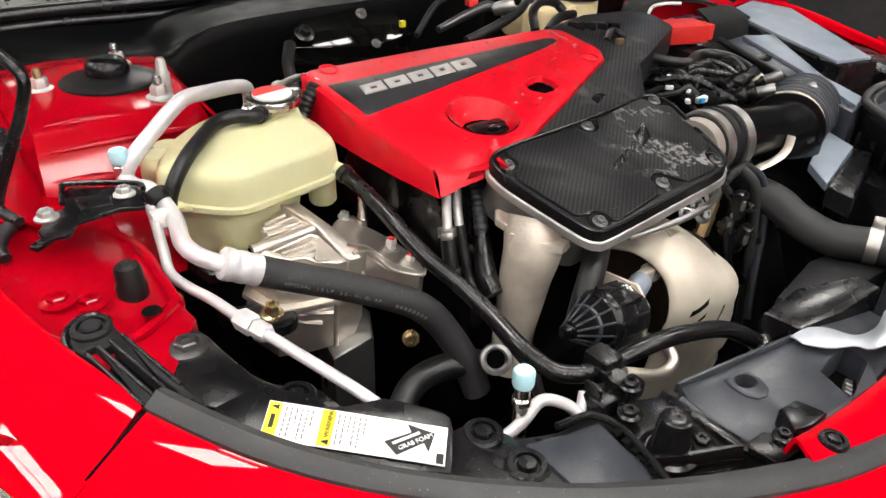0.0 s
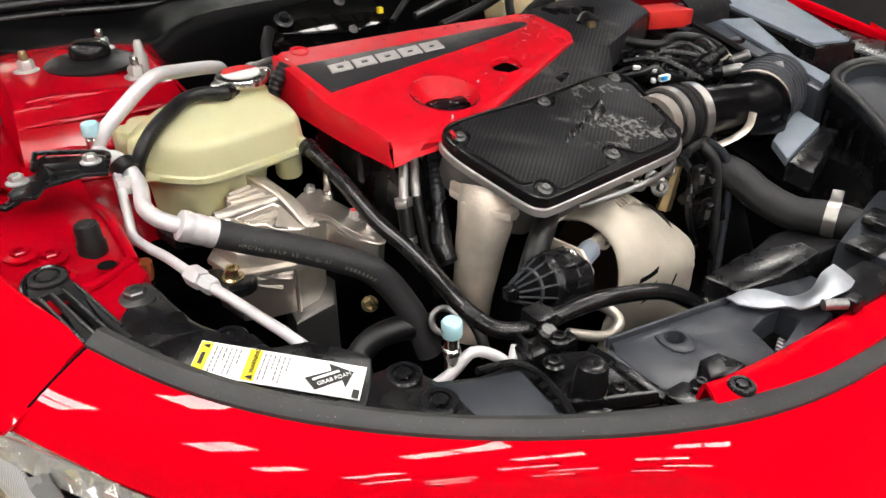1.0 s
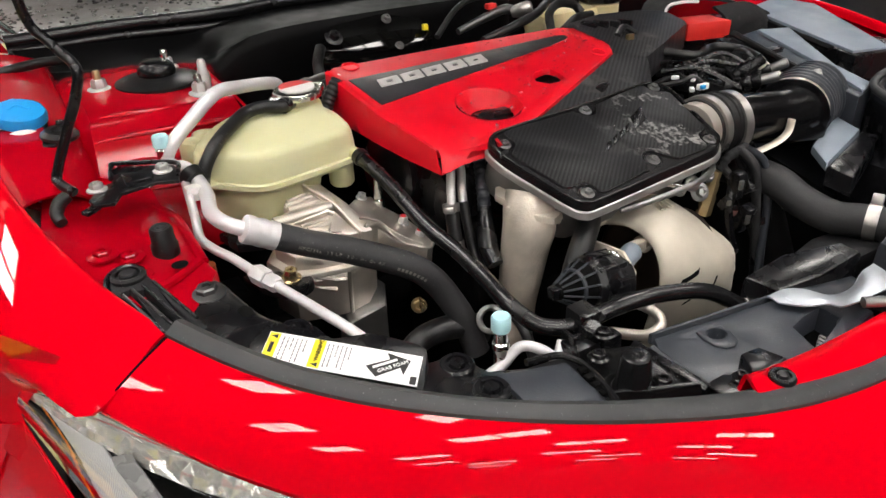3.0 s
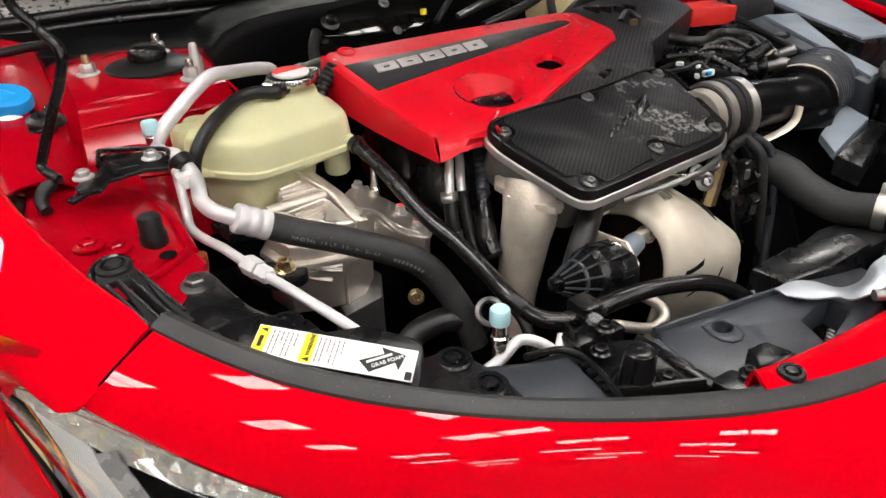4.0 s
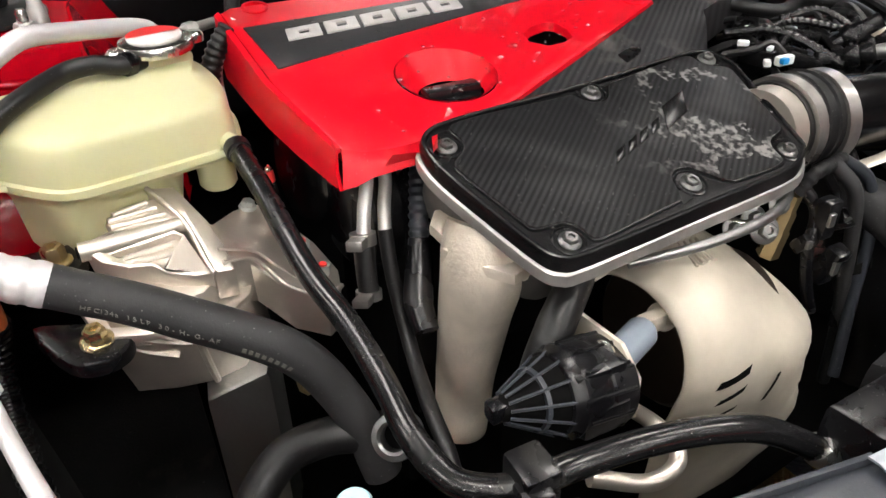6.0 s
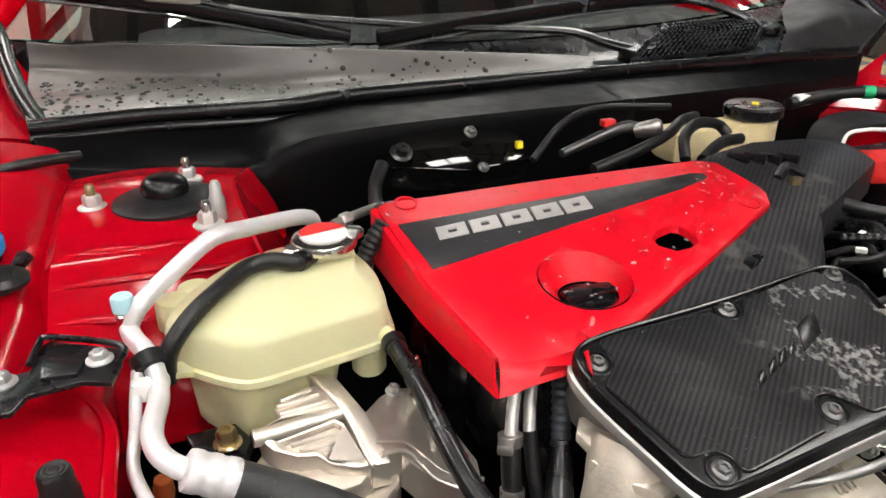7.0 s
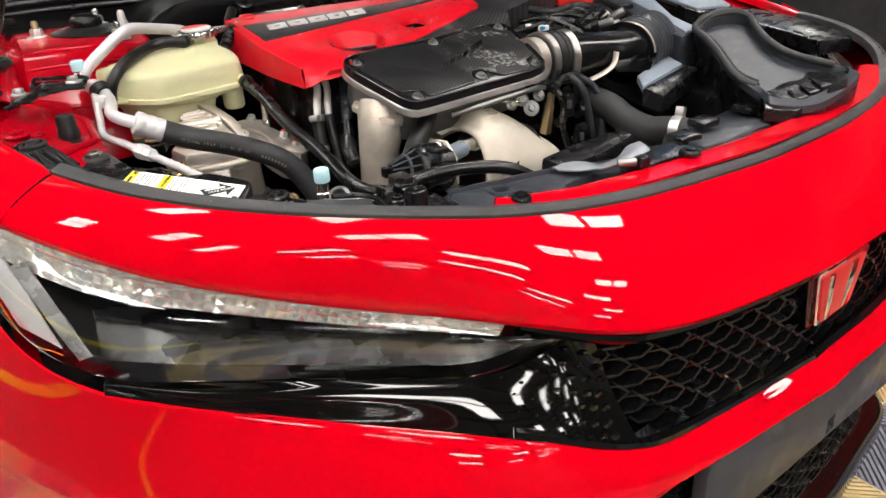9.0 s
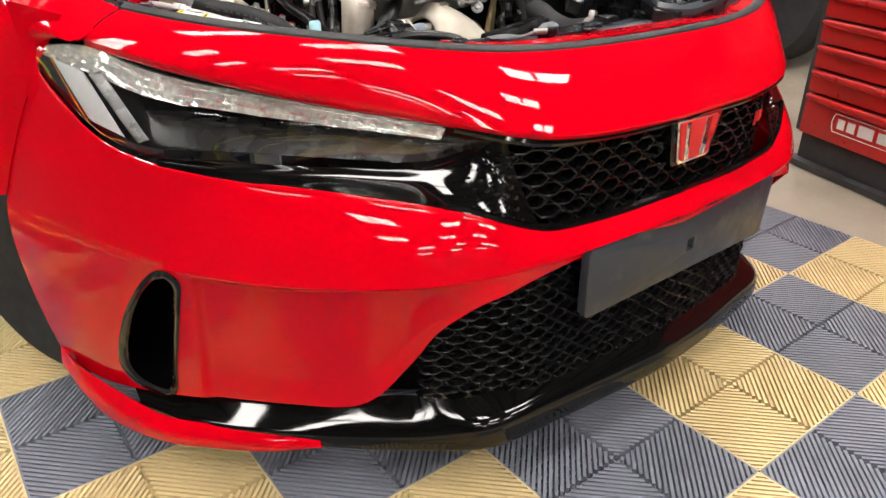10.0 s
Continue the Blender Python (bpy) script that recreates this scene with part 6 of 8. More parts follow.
# plain blocks in the place of the script
for i in range(5):
    w, h = (.0062, .0058) if i < 4 else (.0165, .0125)
    c = V(-.287 + i * .0165, .5455 + i * .0062, 0) + (V(.014, .006, 0) if i == 4 else V(0, 0, 0))
    sl = .004 if i < 4 else .007
    part("embossed_block", prism([V(c.x + a * w + b * sl, c.y + a * w * .42 + b * h, zl(c.y + a * w * .42 + b * h) + .0042) for a, b in ((-1, -1), (1, -1), (1, 1), (-1, 1))], .003, .0008), SHINE, lid, "glossy black embossed block")
co = thing("cast_outlet", (-.42, .55, .80), "beige cast metal outlet pipe below the plenum", "pipe")
part("pipe", tube([(-.396, .560, .866), (-.403, .556, .852), (-.407, .553, .832), (-.411, .556, .80), (-.415, .558, .76), (-.419, .560, .72), (-.423, .560, .66)], [.036, .0355, .0345, .0315, .0285, .026, .024], 28, 6), PILLAR, co)
part("flange", prism([(-.436, .588, .868), (-.424, .604, .870), (-.39, .60, .870), (-.37, .57, .866), (-.37, .52, .858), (-.405, .508, .858), (-.424, .528, .861), (-.431, .555, .864)], .009, .003), PILLAR, co)
part("lug", prism([(-.440, .560, .864), (-.430, .535, .860), (-.418, .526, .858), (-.415, .548, .861)], .014, .003), PILLAR, co)
part("seam", tube([(-.400, .522, .846), (-.398, .528, .82), (-.402, .535, .76), (-.408, .542, .72)], .0014, 6), PILLAR, co)
for i in range(4):
    bolt((-.398 + .008 * i, .518 + .002 * i, .848 - .002 * i), (-.1, -1, .2), .0028, .003, PILLAR, "small raised dot on the cast pipe", "cast_dot")

# intake hose to the right of the plenum
ih = thing("intake_hose", (.05, .57, .87), "black intake hose with steel band clamps and a ribbed bellows", "hose")
A0, A1 = V(-.115, .565, .885), V(-.06, .575, .882)
part("spigot", tube([A0, A1], .040, 28), CASTAL, ih, "aluminium spigot")
part("rubber_sleeve", tube([V(-.092, .570, .883), V(-.07, .573, .882), V(-.045, .573, .881), V(-.016, .568, .88)], [.0425, .0455, .0455, .0425], 28), RUBBER, ih, "black rubber sleeve")
clamp(V(-.078, .571, .883), (1, .1, 0), .0455, .013, parent=ih)
clamp(V(-.028, .570, .880), (1, -.1, 0), .0458, .014, parent=ih)
part("elbow", tube([V(-.02, .568, .88), V(.02, .563, .878), V(.06, .558, .873), V(.09, .556, .869), V(.113, .560, .867), V(.130, .567, .867)], [.0385, .038, .039, .043, .049, .051], 32), ELBOW, ih, "glossy black plastic elbow")
part("web", prism([(.03, .535, .885), (.11, .515, .882), (.155, .515, .868), (.12, .50, .84), (.05, .51, .85)], V(0, .03, -.01), .004), ELBOW, ih, "glossy black moulded web")
part("collar", lathe([(.050, -.005), (.056, -.004), (.057, 0), (.056, .004), (.050, .005)], V(.112, .559, .866), (.9, .4, 0), 36), ELBOW, ih, "glossy black collar")
part("stay", tube([(-.012, .53, .838), (.022, .517, .852), (.040, .512, .866), (.046, .513, .886)], .0075, 8, flat=.45), PILLAR, ih, "beige flat stay")
for q in (-.060, -.046):
    part("sleeve_ridge", lathe([(.0445, -.0015), (.0472, 0), (.0445, .0015)], (q, .573, .882), (1, -.05, 0), 28), RUBBERG, ih)
part("bellows", tube([V(.132, .566, .867), V(.160, .577, .869), V(.190, .584, .870), V(.222, .588, .872)], .052, 32, 10, ribs=7, depth=.005), GREYPL, ih, "ribbed grey-black bellows")
clamp(V(.128, .566, .867), (.9, .42, 0), .0522, .013, PILLAR, ih, "pale band clamp")

# ---- air box with open snorkel ----
ab = thing("air_box", (.42, .55, .80), "black air filter box with a large open inlet", "air box")
part("body", box((.27, .40, .70), (.20, .20, .22), .03), BLACK, ab)
rim = [(.243, .511, .896), (.272, .512, .912), (.305, .485, .921), (.308, .445, .915), (.275, .397, .899), (.252, .345, .885), (.272, .315, .870), (.31, .272, .856), (.33, .235, .846),
       (.20, .215, .828), (.125, .245, .832), (.137, .281, .840), (.151, .342, .855), (.19, .41, .873), (.222, .465, .886)]
rr = spline(rim, 5, True)
mid_ = sum(rr, V(0, 0, 0)) / len(rr)
inr = [p.lerp(mid_, .10) for p in rr]
part("inlet_rim", rings_bm([[p + V(0, 0, -.012) for p in rr], rr, [p + V(0, 0, .004) for p in inr], [p + V(0, 0, -.014) for p in inr], [p.lerp(mid_, .12) + V(.02, .03, -.10) for p in inr]], False, True), GREYPL, ab, "open inlet with a grey-black inner wall")
part("inlet_wall", rings_bm([[p + V(.02, .02, -.18) for p in rr], [p + V(0, 0, -.008) for p in rr]], False, False), BLACK, ab)
lp2 = spline([(.152, .30, .846), (.151, .342, .857), (.19, .41, .876), (.222, .465, .889), (.243, .511, .899), (.272, .512, .916), (.305, .485, .925), (.308, .445, .919), (.275, .397, .903), (.252, .345, .889), (.272, .315, .874), (.31, .272, .86)], 5)
part("rim_seal", tube(lp2, .0065, 10, 1, curved=False), SEAL, ab, "grey rubber sealing lip")
part("rim_seal", tube([p.lerp(mid_, .085) + V(0, 0, .003) for p in lp2], .0035, 8, 1, curved=False), RUBBERG, ab)
for i in range(9):
    p = V(.135, .275, .80).lerp(V(.235, .50, .84), i / 8)
    part("rib", box(p + V(-.004, 0, -.02), (.006, .006, .07), .001, Matrix.Rotation(.3, 4, "Z")), BLACK, ab)
part("tray", prism([(.141, .285, .838), (.108, .250, .828), (.15, .222, .824), (.276, .222, .843), (.33, .25, .85), (.27, .30, .85)], .02, .004), BLACK, ab, "black moulded tray at the inlet")
for i in range(3):
    part("tray_rib", prism([V(.165 + .03 * i, .235, .836 + .004 * i), V(.185 + .03 * i, .23, .838 + .004 * i), V(.178 + .03 * i, .262, .842 + .004 * i)], .008, .001), BLACK, ab)
# long air cleaner housing behind
ac = thing("air_cleaner", (.27, .64, .85), "long black air cleaner housing, sloped lid with painted blue-grey sheen", "air cleaner")
part("housing", prism([(.245, .79, .925), (.33, .79, .93), (.372, .752, .928), (.30, .612, .90), (.268, .520, .892), (.205, .508, .89), (.222, .60, .90), (.235, .70, .915)], .17, .008), GREYPL, ac)
# the lid is black; its blue-grey sheen is painted as base colour
part("lid", prism([(.300, .775, .933), (.362, .753, .932), (.29, .607, .905), (.265, .525, .897), (.222, .515, .896), (.265, .63, .911)], .006, .002), BLUEGREY, ac, "sloped black lid with blue-grey sheen painted on")
part("catch", box((.25, .70, .915), (.03, .018, .014), .003), BLACK, ac)
part("catch", box((.235, .62, .903), (.03, .018, .014), .003), BLACK, ac)
part("cable", tube([(.25, .79, .93), (.235, .74, .925), (.225, .68, .915), (.215, .62, .905), (.20, .56, .90)], .006, 8), RUBBER, ac)
# bracket with a bright flat face below
sp_ = thing("duct_bracket", (.13, .49, .84), "blue-grey flat face on a black duct bracket", "bracket")
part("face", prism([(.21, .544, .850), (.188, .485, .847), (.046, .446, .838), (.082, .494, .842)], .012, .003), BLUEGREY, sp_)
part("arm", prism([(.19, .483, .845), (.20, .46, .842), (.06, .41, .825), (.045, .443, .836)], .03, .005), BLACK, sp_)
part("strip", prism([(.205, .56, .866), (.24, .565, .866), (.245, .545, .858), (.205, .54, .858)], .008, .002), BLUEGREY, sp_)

# lower intercooler hose
lh = thing("intercooler_hose", (.05, .45, .78), "thick grey-black rubber intercooler hose", "hose")
part("hose", tube([(.02, .60, .79), (.012, .537, .801), (.016, .494, .798), (.022, .459, .782), (.030, .411, .772), (.045, .366, .778), (.06, .335, .775)], [.026, .025, .0245, .024, .024, .024, .024], 22, 8), RUBBERG, lh)
clamp(V(.046, .363, .778), (.35, -.9, .05), .0245, .016, BAND, lh, "pale band clamp")
part("pipe_end", tube([(.05, .352, .778), (.075, .31, .765)], .0225, 20), BLACK, lh)

# ---- heat shield and turbo ----
hs = thing("heat_shield", (-.22, .47, .75), "embossed dull steel heat shield over the turbocharger", "heat shield")
SECT = [(-.292, [(.60, .772), (.565, .787), (.53, .806), (.49, .818), (.455, .812), (.438, .793), (.432, .765), (.438, .735), (.448, .68), (.452, .60)]),
        (-.298, [(.60, .776), (.563, .792), (.53, .811), (.488, .823), (.452, .816), (.434, .796), (.428, .766), (.433, .735), (.444, .68), (.449, .60)]),
        (-.290, [(.60, .785), (.560, .802), (.526, .82), (.487, .832), (.446, .824), (.427, .80), (.420, .767), (.426, .733), (.438, .68), (.445, .60)]),
        (-.262, [(.60, .815), (.555, .835), (.51, .845), (.470, .842), (.436, .826), (.418, .80), (.411, .770), (.414, .735), (.428, .67), (.44, .58)]),
        (-.20, [(.60, .80), (.55, .822), (.495, .821), (.455, .808), (.428, .785), (.415, .76), (.414, .73), (.418, .69), (.43, .64), (.44, .58)]),
        (-.155, [(.60, .775), (.55, .792), (.50, .789), (.46, .778), (.436, .762), (.425, .74), (.428, .71), (.426, .67), (.436, .63), (.445, .58)]),
        (-.122, [(.60, .75), (.55, .766), (.52, .767), (.48, .758), (.458, .748), (.445, .728), (.453, .702), (.444, .672), (.449, .63), (.452, .58)]),
        (-.102, [(.60, .72), (.56, .735), (.53, .738), (.50, .738), (.48, .732), (.468, .712), (.470, .69), (.464, .658), (.466, .61), (.468, .58)]),
        (-.088, [(.60, .70), (.57, .71), (.55, .712), (.53, .71), (.515, .705), (.50, .69), (.497, .67), (.492, .65), (.49, .61), (.49, .58)])]
shell = part("shell", loft([[(x, y, z) for y, z in sec] for x, sec in SECT], 40, 5, .002), SHIELD, hs)
for v in shell.data.vertices:
    w = min(1.0, max(0.0, (v.co.x + .185) / .06))
    k = .0045 * w * math.sin((v.co.z - .59) * 2 * math.pi / .052) * min(1.0, max(0.0, (.56 - v.co.y) / .04))
    v.co += V(.7 * k, -.7 * k, 0)
skin_ = BVHTree.FromPolygons([v.co.copy() for v in shell.data.vertices], [tuple(p.vertices) for p in shell.data.polygons])
for x0, z0, x1, z1, dx, dz in ((-.279, .766, -.249, .774, .003, .008), (-.275, .747, -.252, .757, .003, .007), (-.268, .731, -.255, .736, .003, .005), (-.224, .732, -.212, .757, .005, 0)):
    bm = bmesh.new()
    rows_ = []
    for i in range(9):
        row = []
        for j in range(3):
            x, z = x0 + (x1 - x0) * i / 8 + dx * j / 2, z0 + (z1 - z0) * i / 8 + dz * j / 2
            y = skin_.ray_cast(V(x, .2, z), V(0, 1, 0))[0].y
            row.append(bm.verts.new((x, y - .0018, z)))
        rows_.append(row)
    for r0, r1 in zip(rows_, rows_[1:]):
        for j in range(2):
            bm.faces.new((r0[j], r1[j], r1[j + 1], r0[j + 1]))
    part("slot", bm, DARK, hs, "slanting louvre slot")
part("upper_wing", loft([[(-.345, .575, .838), (-.29, .565, .838), (-.23, .558, .832)], [(-.33, .548, .822), (-.285, .54, .828), (-.235, .53, .835)], [(-.312, .53, .806), (-.29, .528, .815), (-.26, .515, .842)]], 12, 4, .003), SHIELD, hs)
part("emboss", join(*[tube([V(-.262 + .006 * i, .470, .843), V(-.254 + .006 * i, .50, .844)], .0018, 6) for i in range(4)]), SHIELD, hs)
tb = thing("turbocharger", (-.2, .48, .73), "dark turbine housing behind the heat shield", "turbocharger")
part("housing", lathe([(.07, 0), (.072, .02), (.06, .05), (.055, .09), (.03, .1)], (-.25, .505, .745), (1, 0, 0), 32), mat("burnt_steel", (.035, .026, .021), .45, .8, var=.3, bump=.3, bscale=120), tb)
part("ring", lathe([(.05, -.004), (.06, -.006), (.066, .0), (.05, .0)], (-.262, .505, .745), (1, 0, 0), 32), mat("blued_steel_ring", (.16, .12, .09), .35, .9, var=.25, bump=.1), tb)
act = thing("actuator", (-.41, .43, .79), "black ribbed plastic turbo actuator on a steel plate", "actuator")
AO, AD = V(-.345, .444, .790), (-1, -.04, .16)
part("body", join(lathe([(.041, 0), (.041, .024), (.039, .026), (.041, .030), (.041, .054), (.037, .059), (.036, .064), (.03, .066)], AO, AD, 36), box(AO + V(-.028, -.012, .034), (.05, .03, .016), .004), box(AO + V(-.03, -.034, .0), (.046, .018, .03), .005)), BLACK, act)
part("cone", lathe([(.035, .062), (.012, .106), (.010, .114), (0, .115)], AO, AD, 36), DARK, act, "dark ribbed cone")
m = axis_matrix(AO, AD)
for i in range(12):
    a = 2 * math.pi * i / 12
    part("rib", tube([m @ V(.036 * math.cos(a), .036 * math.sin(a), .062), m @ V(.0125 * math.cos(a), .0125 * math.sin(a), .110)], .0015, 6), GREYPL, act)
    part("side_rib", tube([m @ V(.0415 * math.cos(a), .0415 * math.sin(a), .004), m @ V(.0415 * math.cos(a), .0415 * math.sin(a), .050)], .0018, 6), BLACK, act)
part("cone_ring", lathe([(.0255, .081), (.0275, .080), (.0265, .084)], AO, AD, 32), GREYPL, act)
part("tip", box(m @ V(0, 0, .116), (.016, .016, .018), .004), BLACK, act)
part("plate", prism([V(-.346, .502, .828), V(-.346, .432, .838), V(-.340, .412, .812), V(-.338, .412, .765), V(-.338, .44, .735), V(-.345, .50, .75)], V(.004, 0, 0), .001), PILLAR, act, "bent steel mounting plate")
tip_ = m @ V(0, 0, .116)
for o in act.children:
    for v in o.data.vertices:
        v.co = tip_ + (v.co - tip_) * .84
part("motor", lathe([(.013, -.02), (.013, .022), (.011, .026), (0, .026)], (-.338, .452, .806), (.9, .4, -.05), 24), BLUEGREY, act, "blue-zinc plunger")
part("rod_end", join(box((-.305, .466, .806), (.026, .012, .016), .004), lathe([(.010, -.007), (.010, .007), (.005, .008), (.005, -.008)], (-.290, .470, .803), (-.2, -.9, .3), 20)), PILLAR, act, "rod end with an eye")
for p in ((-.372, .440, .822), (-.372, .424, .778)):
    part("screw", hexhead(p, (-1, -.3, .3), .006, .008), STEEL, act)
solo("breather_hose", tube([(-.335, .52, .855), (-.355, .50, .845), (-.385, .48, .825), (-.405, .47, .80), (-.41, .47, .77)], [.012, .014, .015, .014, .013], 14, 6), RUBBER, "short black rubber breather hose", "hose")
solo("oil_pipe", tube([(-.41, .395, .760), (-.37, .38, .748), (-.343, .382, .748), (-.332, .395, .752), (-.332, .42, .752), (-.335, .45, .745)], .0065, 12, 6), CASTAL, "bent dull steel oil pipe", "pipe")
solo("pressure_pipe", tube([(-.315, .49, .85), (-.26, .47, .862), (-.20, .47, .866), (-.15, .49, .862), (-.11, .52, .85)], .0042, 10, 6), DULL, "thin dull steel pipe under the plenum", "pipe")
sn = thing("oxygen_sensor", (-.09, .53, .79), "brass oxygen sensor with a sleeved cable", "sensor")
part("base", lathe([(.011, -.03), (.011, -.02), (.0105, -.018), (.0105, 0), (.009, .002), (.009, .02), (.007, .024), (.007, .04)], (-.095, .528, .795), (.1, -.1, 1), 6), BRASS, sn)
part("cable", tube([(-.09, .524, .835), (-.075, .52, .855), (-.05, .52, .86), (-.03, .53, .855)], .006, 10, 6, ribs=10, depth=.001), BLACKM, sn)

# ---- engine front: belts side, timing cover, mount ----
# the block's near-black colour carries the shade of the bay
solo("engine_block", join(box((-.26, .73, .66), (.38, .18, .36), .03), box((-.22, .60, .56), (.36, .14, .22), .03)), DARK, "engine block with deep shade painted near-black", "engine block")
tc_ = thing("timing_cover", (-.50, .70, .80), "rounded black timing cover", "cover")
part("cover", join(lathe([(.072, 0), (.075, .01), (.075, .03), (.058, .042), (0, .044)], (-.425, .715, .83), (-1, -.1, .05), 40), lathe([(.06, 0), (.063, .01), (.063, .035), (.05, .045), (0, .045)], (-.445, .80, .835), (-1, -.1, .1), 40), box((-.42, .70, .72), (.05, .17, .2), .02)), SHINE, tc_)
part("rim", lathe([(.077, .004), (.080, .006), (.080, .014), (.077, .016)], (-.428, .715, .83), (-1, -.1, .05), 40), BLACK, tc_)
part("rim", lathe([(.056, .040), (.059, .043), (.052, .047)], (-.425, .715, .83), (-1, -.1, .05), 40), BLACK, tc_)
mt = thing("engine_mount", (-.62, .68, .83), "ribbed cast aluminium engine mount bracket", "engine mount")
def zm(x, y):
    return .837 - .07 * (x + .599) + .31 * (y - .6456)


def on(pts, dz=0.0):
    return [(x, y, zm(x, y) + dz) for x, y in pts]


FRM = [(-.6862, .6954), (-.6759, .7069), (-.6621, .7115), (-.6115, .7126), (-.6023, .708), (-.5885, .6644), (-.5943, .6471), (-.6126, .6483), (-.6333, .6575), (-.6414, .6667), (-.6575, .669), (-.6759, .6793)]
WIN = [(-.6678, .6862), (-.6184, .6954), (-.6138, .6908), (-.6046, .6552), (-.6184, .6563), (-.631, .6644), (-.6391, .6724), (-.6563, .6747)]
part("frame", prism(on(FRM), V(.004, .012, -.045), .003, [on(WIN)]), CASTAL, mt, "machined cast frame")
part("web", prism([(x, y + .001, z) for x, y, z in on(WIN, -.0065)], .03, .0005), CASTAL, mt)
for a_, b_ in (((-.6598, .6851), (-.6218, .6897)), ((-.654, .6793), (-.6172, .6805)), ((-.6368, .6713), (-.6138, .669))):
    part("rib", tube(on([a_, b_], -.0052), .0024, 8, 3), CASTAL, mt)
part("cross_bar", tube(on([(-.6897, .6966), (-.6759, .6977), (-.6425, .7023), (-.608, .7069)], -.003), [.0078, .008, .0075, .007], 16, 4), CASTAL, mt, "round cast cross bar")
part("bar_hole", lathe([(.005, 0), (.005, .001), (0, .001)], (-.6905, .6966, zm(-.6905, .6966) - .003), (-1, 0, 0), 16), DARK, mt, "drilled end of the bar")
part("upper_block", prism(on([(-.6621, .7103), (-.6667, .7218), (-.654, .7322), (-.6333, .7391), (-.6115, .7437), (-.5989, .7207), (-.608, .7115)], -.002), V(.003, .006, -.05), .003), CASTAL, mt, "ribbed cast block")
for a_, b_ in (((-.6598, .7276), (-.631, .7356)), ((-.6644, .7218), (-.6253, .7287)), ((-.6632, .7149), (-.6195, .7195))):
    part("rib", tube(on([a_, b_], -.0015), .0026, 10, 3), CASTAL, mt)
part("ridge", prism(on([(-.6285, .7471), (-.6065, .6977), (-.6005, .6529), (-.598, .644), (-.582, .644), (-.583, .668), (-.589, .70), (-.606, .745)], .003), V(0, .006, -.03), .004), CASTAL, mt, "raised cast ridge")
part("ridge_edge", tube(on([(-.6285, .7471), (-.616, .722), (-.6065, .6977), (-.6005, .6529), (-.598, .644)], .003), .0022, 8, 4), CASTAL, mt)
ARM = [(-.598, .712, .853), (-.585, .712, .845), (-.563, .739, .838), (-.545, .757, .830), (-.527, .759, .825), (-.522, .738, .817), (-.512, .728, .811), (-.500, .705, .804), (-.491, .665, .794), (-.497, .641, .793), (-.514, .627, .796), (-.541, .640, .806), (-.553, .6535, .817), (-.566, .660, .832), (-.586, .6505, .845), (-.596, .655, .840)]
part("arm", prism(ARM, V(0, .010, -.05), .004), CASTAL, mt, "cast aluminium arm")
part("arm_rib", tube([(-.590, .651, .842), (-.566, .659, .834), (-.553, .6525, .819), (-.541, .639, .808), (-.514, .6265, .798), (-.498, .640, .795)], .0024, 8), CASTAL, mt)
part("arm_rib", tube([(-.590, .664, .848), (-.562, .671, .833), (-.547, .665, .818), (-.534, .651, .808), (-.515, .640, .799)], .0014, 8), CASTAL, mt)
for p in ((-.5185, .688, .8035), (-.5095, .6605, .7915)):
    part("boss", lathe([(.0125, -.01), (.013, .003), (.0105, .005)], p, (.15, -.1, 1), 20), CASTAL, mt)
    part("bolt", hexhead(V(*p) + V(.001, 0, .004), (.15, -.1, 1), .0070, .013, 1.3), ZINC, mt, "steel bolt")
    part("paint_mark", lathe([(.0042, 0), (.0034, .0015), (0, .0015)], V(*p) + V(.002, -.0015, .017), (.15, -.1, 1), 10), REDLBL, mt, "red paint mark")
part("bolt", hexhead((-.548, .747, .832), (.2, -.1, 1), .0062, .008, 1.3), ZINC, mt)
part("marker", lathe([(.0085, -.004), (.0085, .006), (.0066, .008), (.0062, .026), (.003, .050), (0, .052)], (-.524, .742, .820), (0, 0, 1), 14), STEEL, mt, "pointed steel locating stud")
part("marker_paint", lathe([(.0050, .036), (.0040, .046), (0, .053)], (-.524, .742, .8205), (0, 0, 1), 14), REDLBL, mt, "red painted tip")
# housing of the mount below the block
LOWB = [(-.702, .70), (-.690, .652), (-.658, .640), (-.625, .634), (-.598, .636), (-.576, .656), (-.560, .70), (-.60, .76), (-.66, .76)]
part("bowl", prism([V(x, y, .802) for x, y in LOWB], V(.010, .026, -.084), .010, segs=3), CASTAL, mt, "cast aluminium housing")
part("bowl_rim", prism([V(-.63 + (x + .63) * 1.05, .70 + (y - .70) * 1.07, .806 - .012 * (x + .63)) for x, y in LOWB], .007, .0025), CASTAL, mt)
part("bowl_step", prism([V(-.635 + (x + .63) * .80, .70 + (y - .70) * .90, .826) for x, y in LOWB], .024, .006), CASTAL, mt)
part("bowl_seam", tube([(-.624, .632, .80), (-.620, .645, .76), (-.615, .659, .718)], .0032, 8), CASTAL, mt)
for q in (((-.684, .650, .80), (-.664, .648, .782), (-.640, .642, .772)), ((-.664, .641, .800), (-.645, .640, .790), (-.628, .636, .786)), ((-.612, .640, .786), (-.594, .650, .788), (-.574, .668, .795))):
    part("bowl_rib", tube(q, .0036, 8), CASTAL, mt)
part("side_post", prism([(-.630, .640, .715), (-.575, .640, .725), (-.556, .68, .735), (-.56, .70, .735), (-.62, .70, .72)], .22, .006), DULL, mt, "dark steel post")
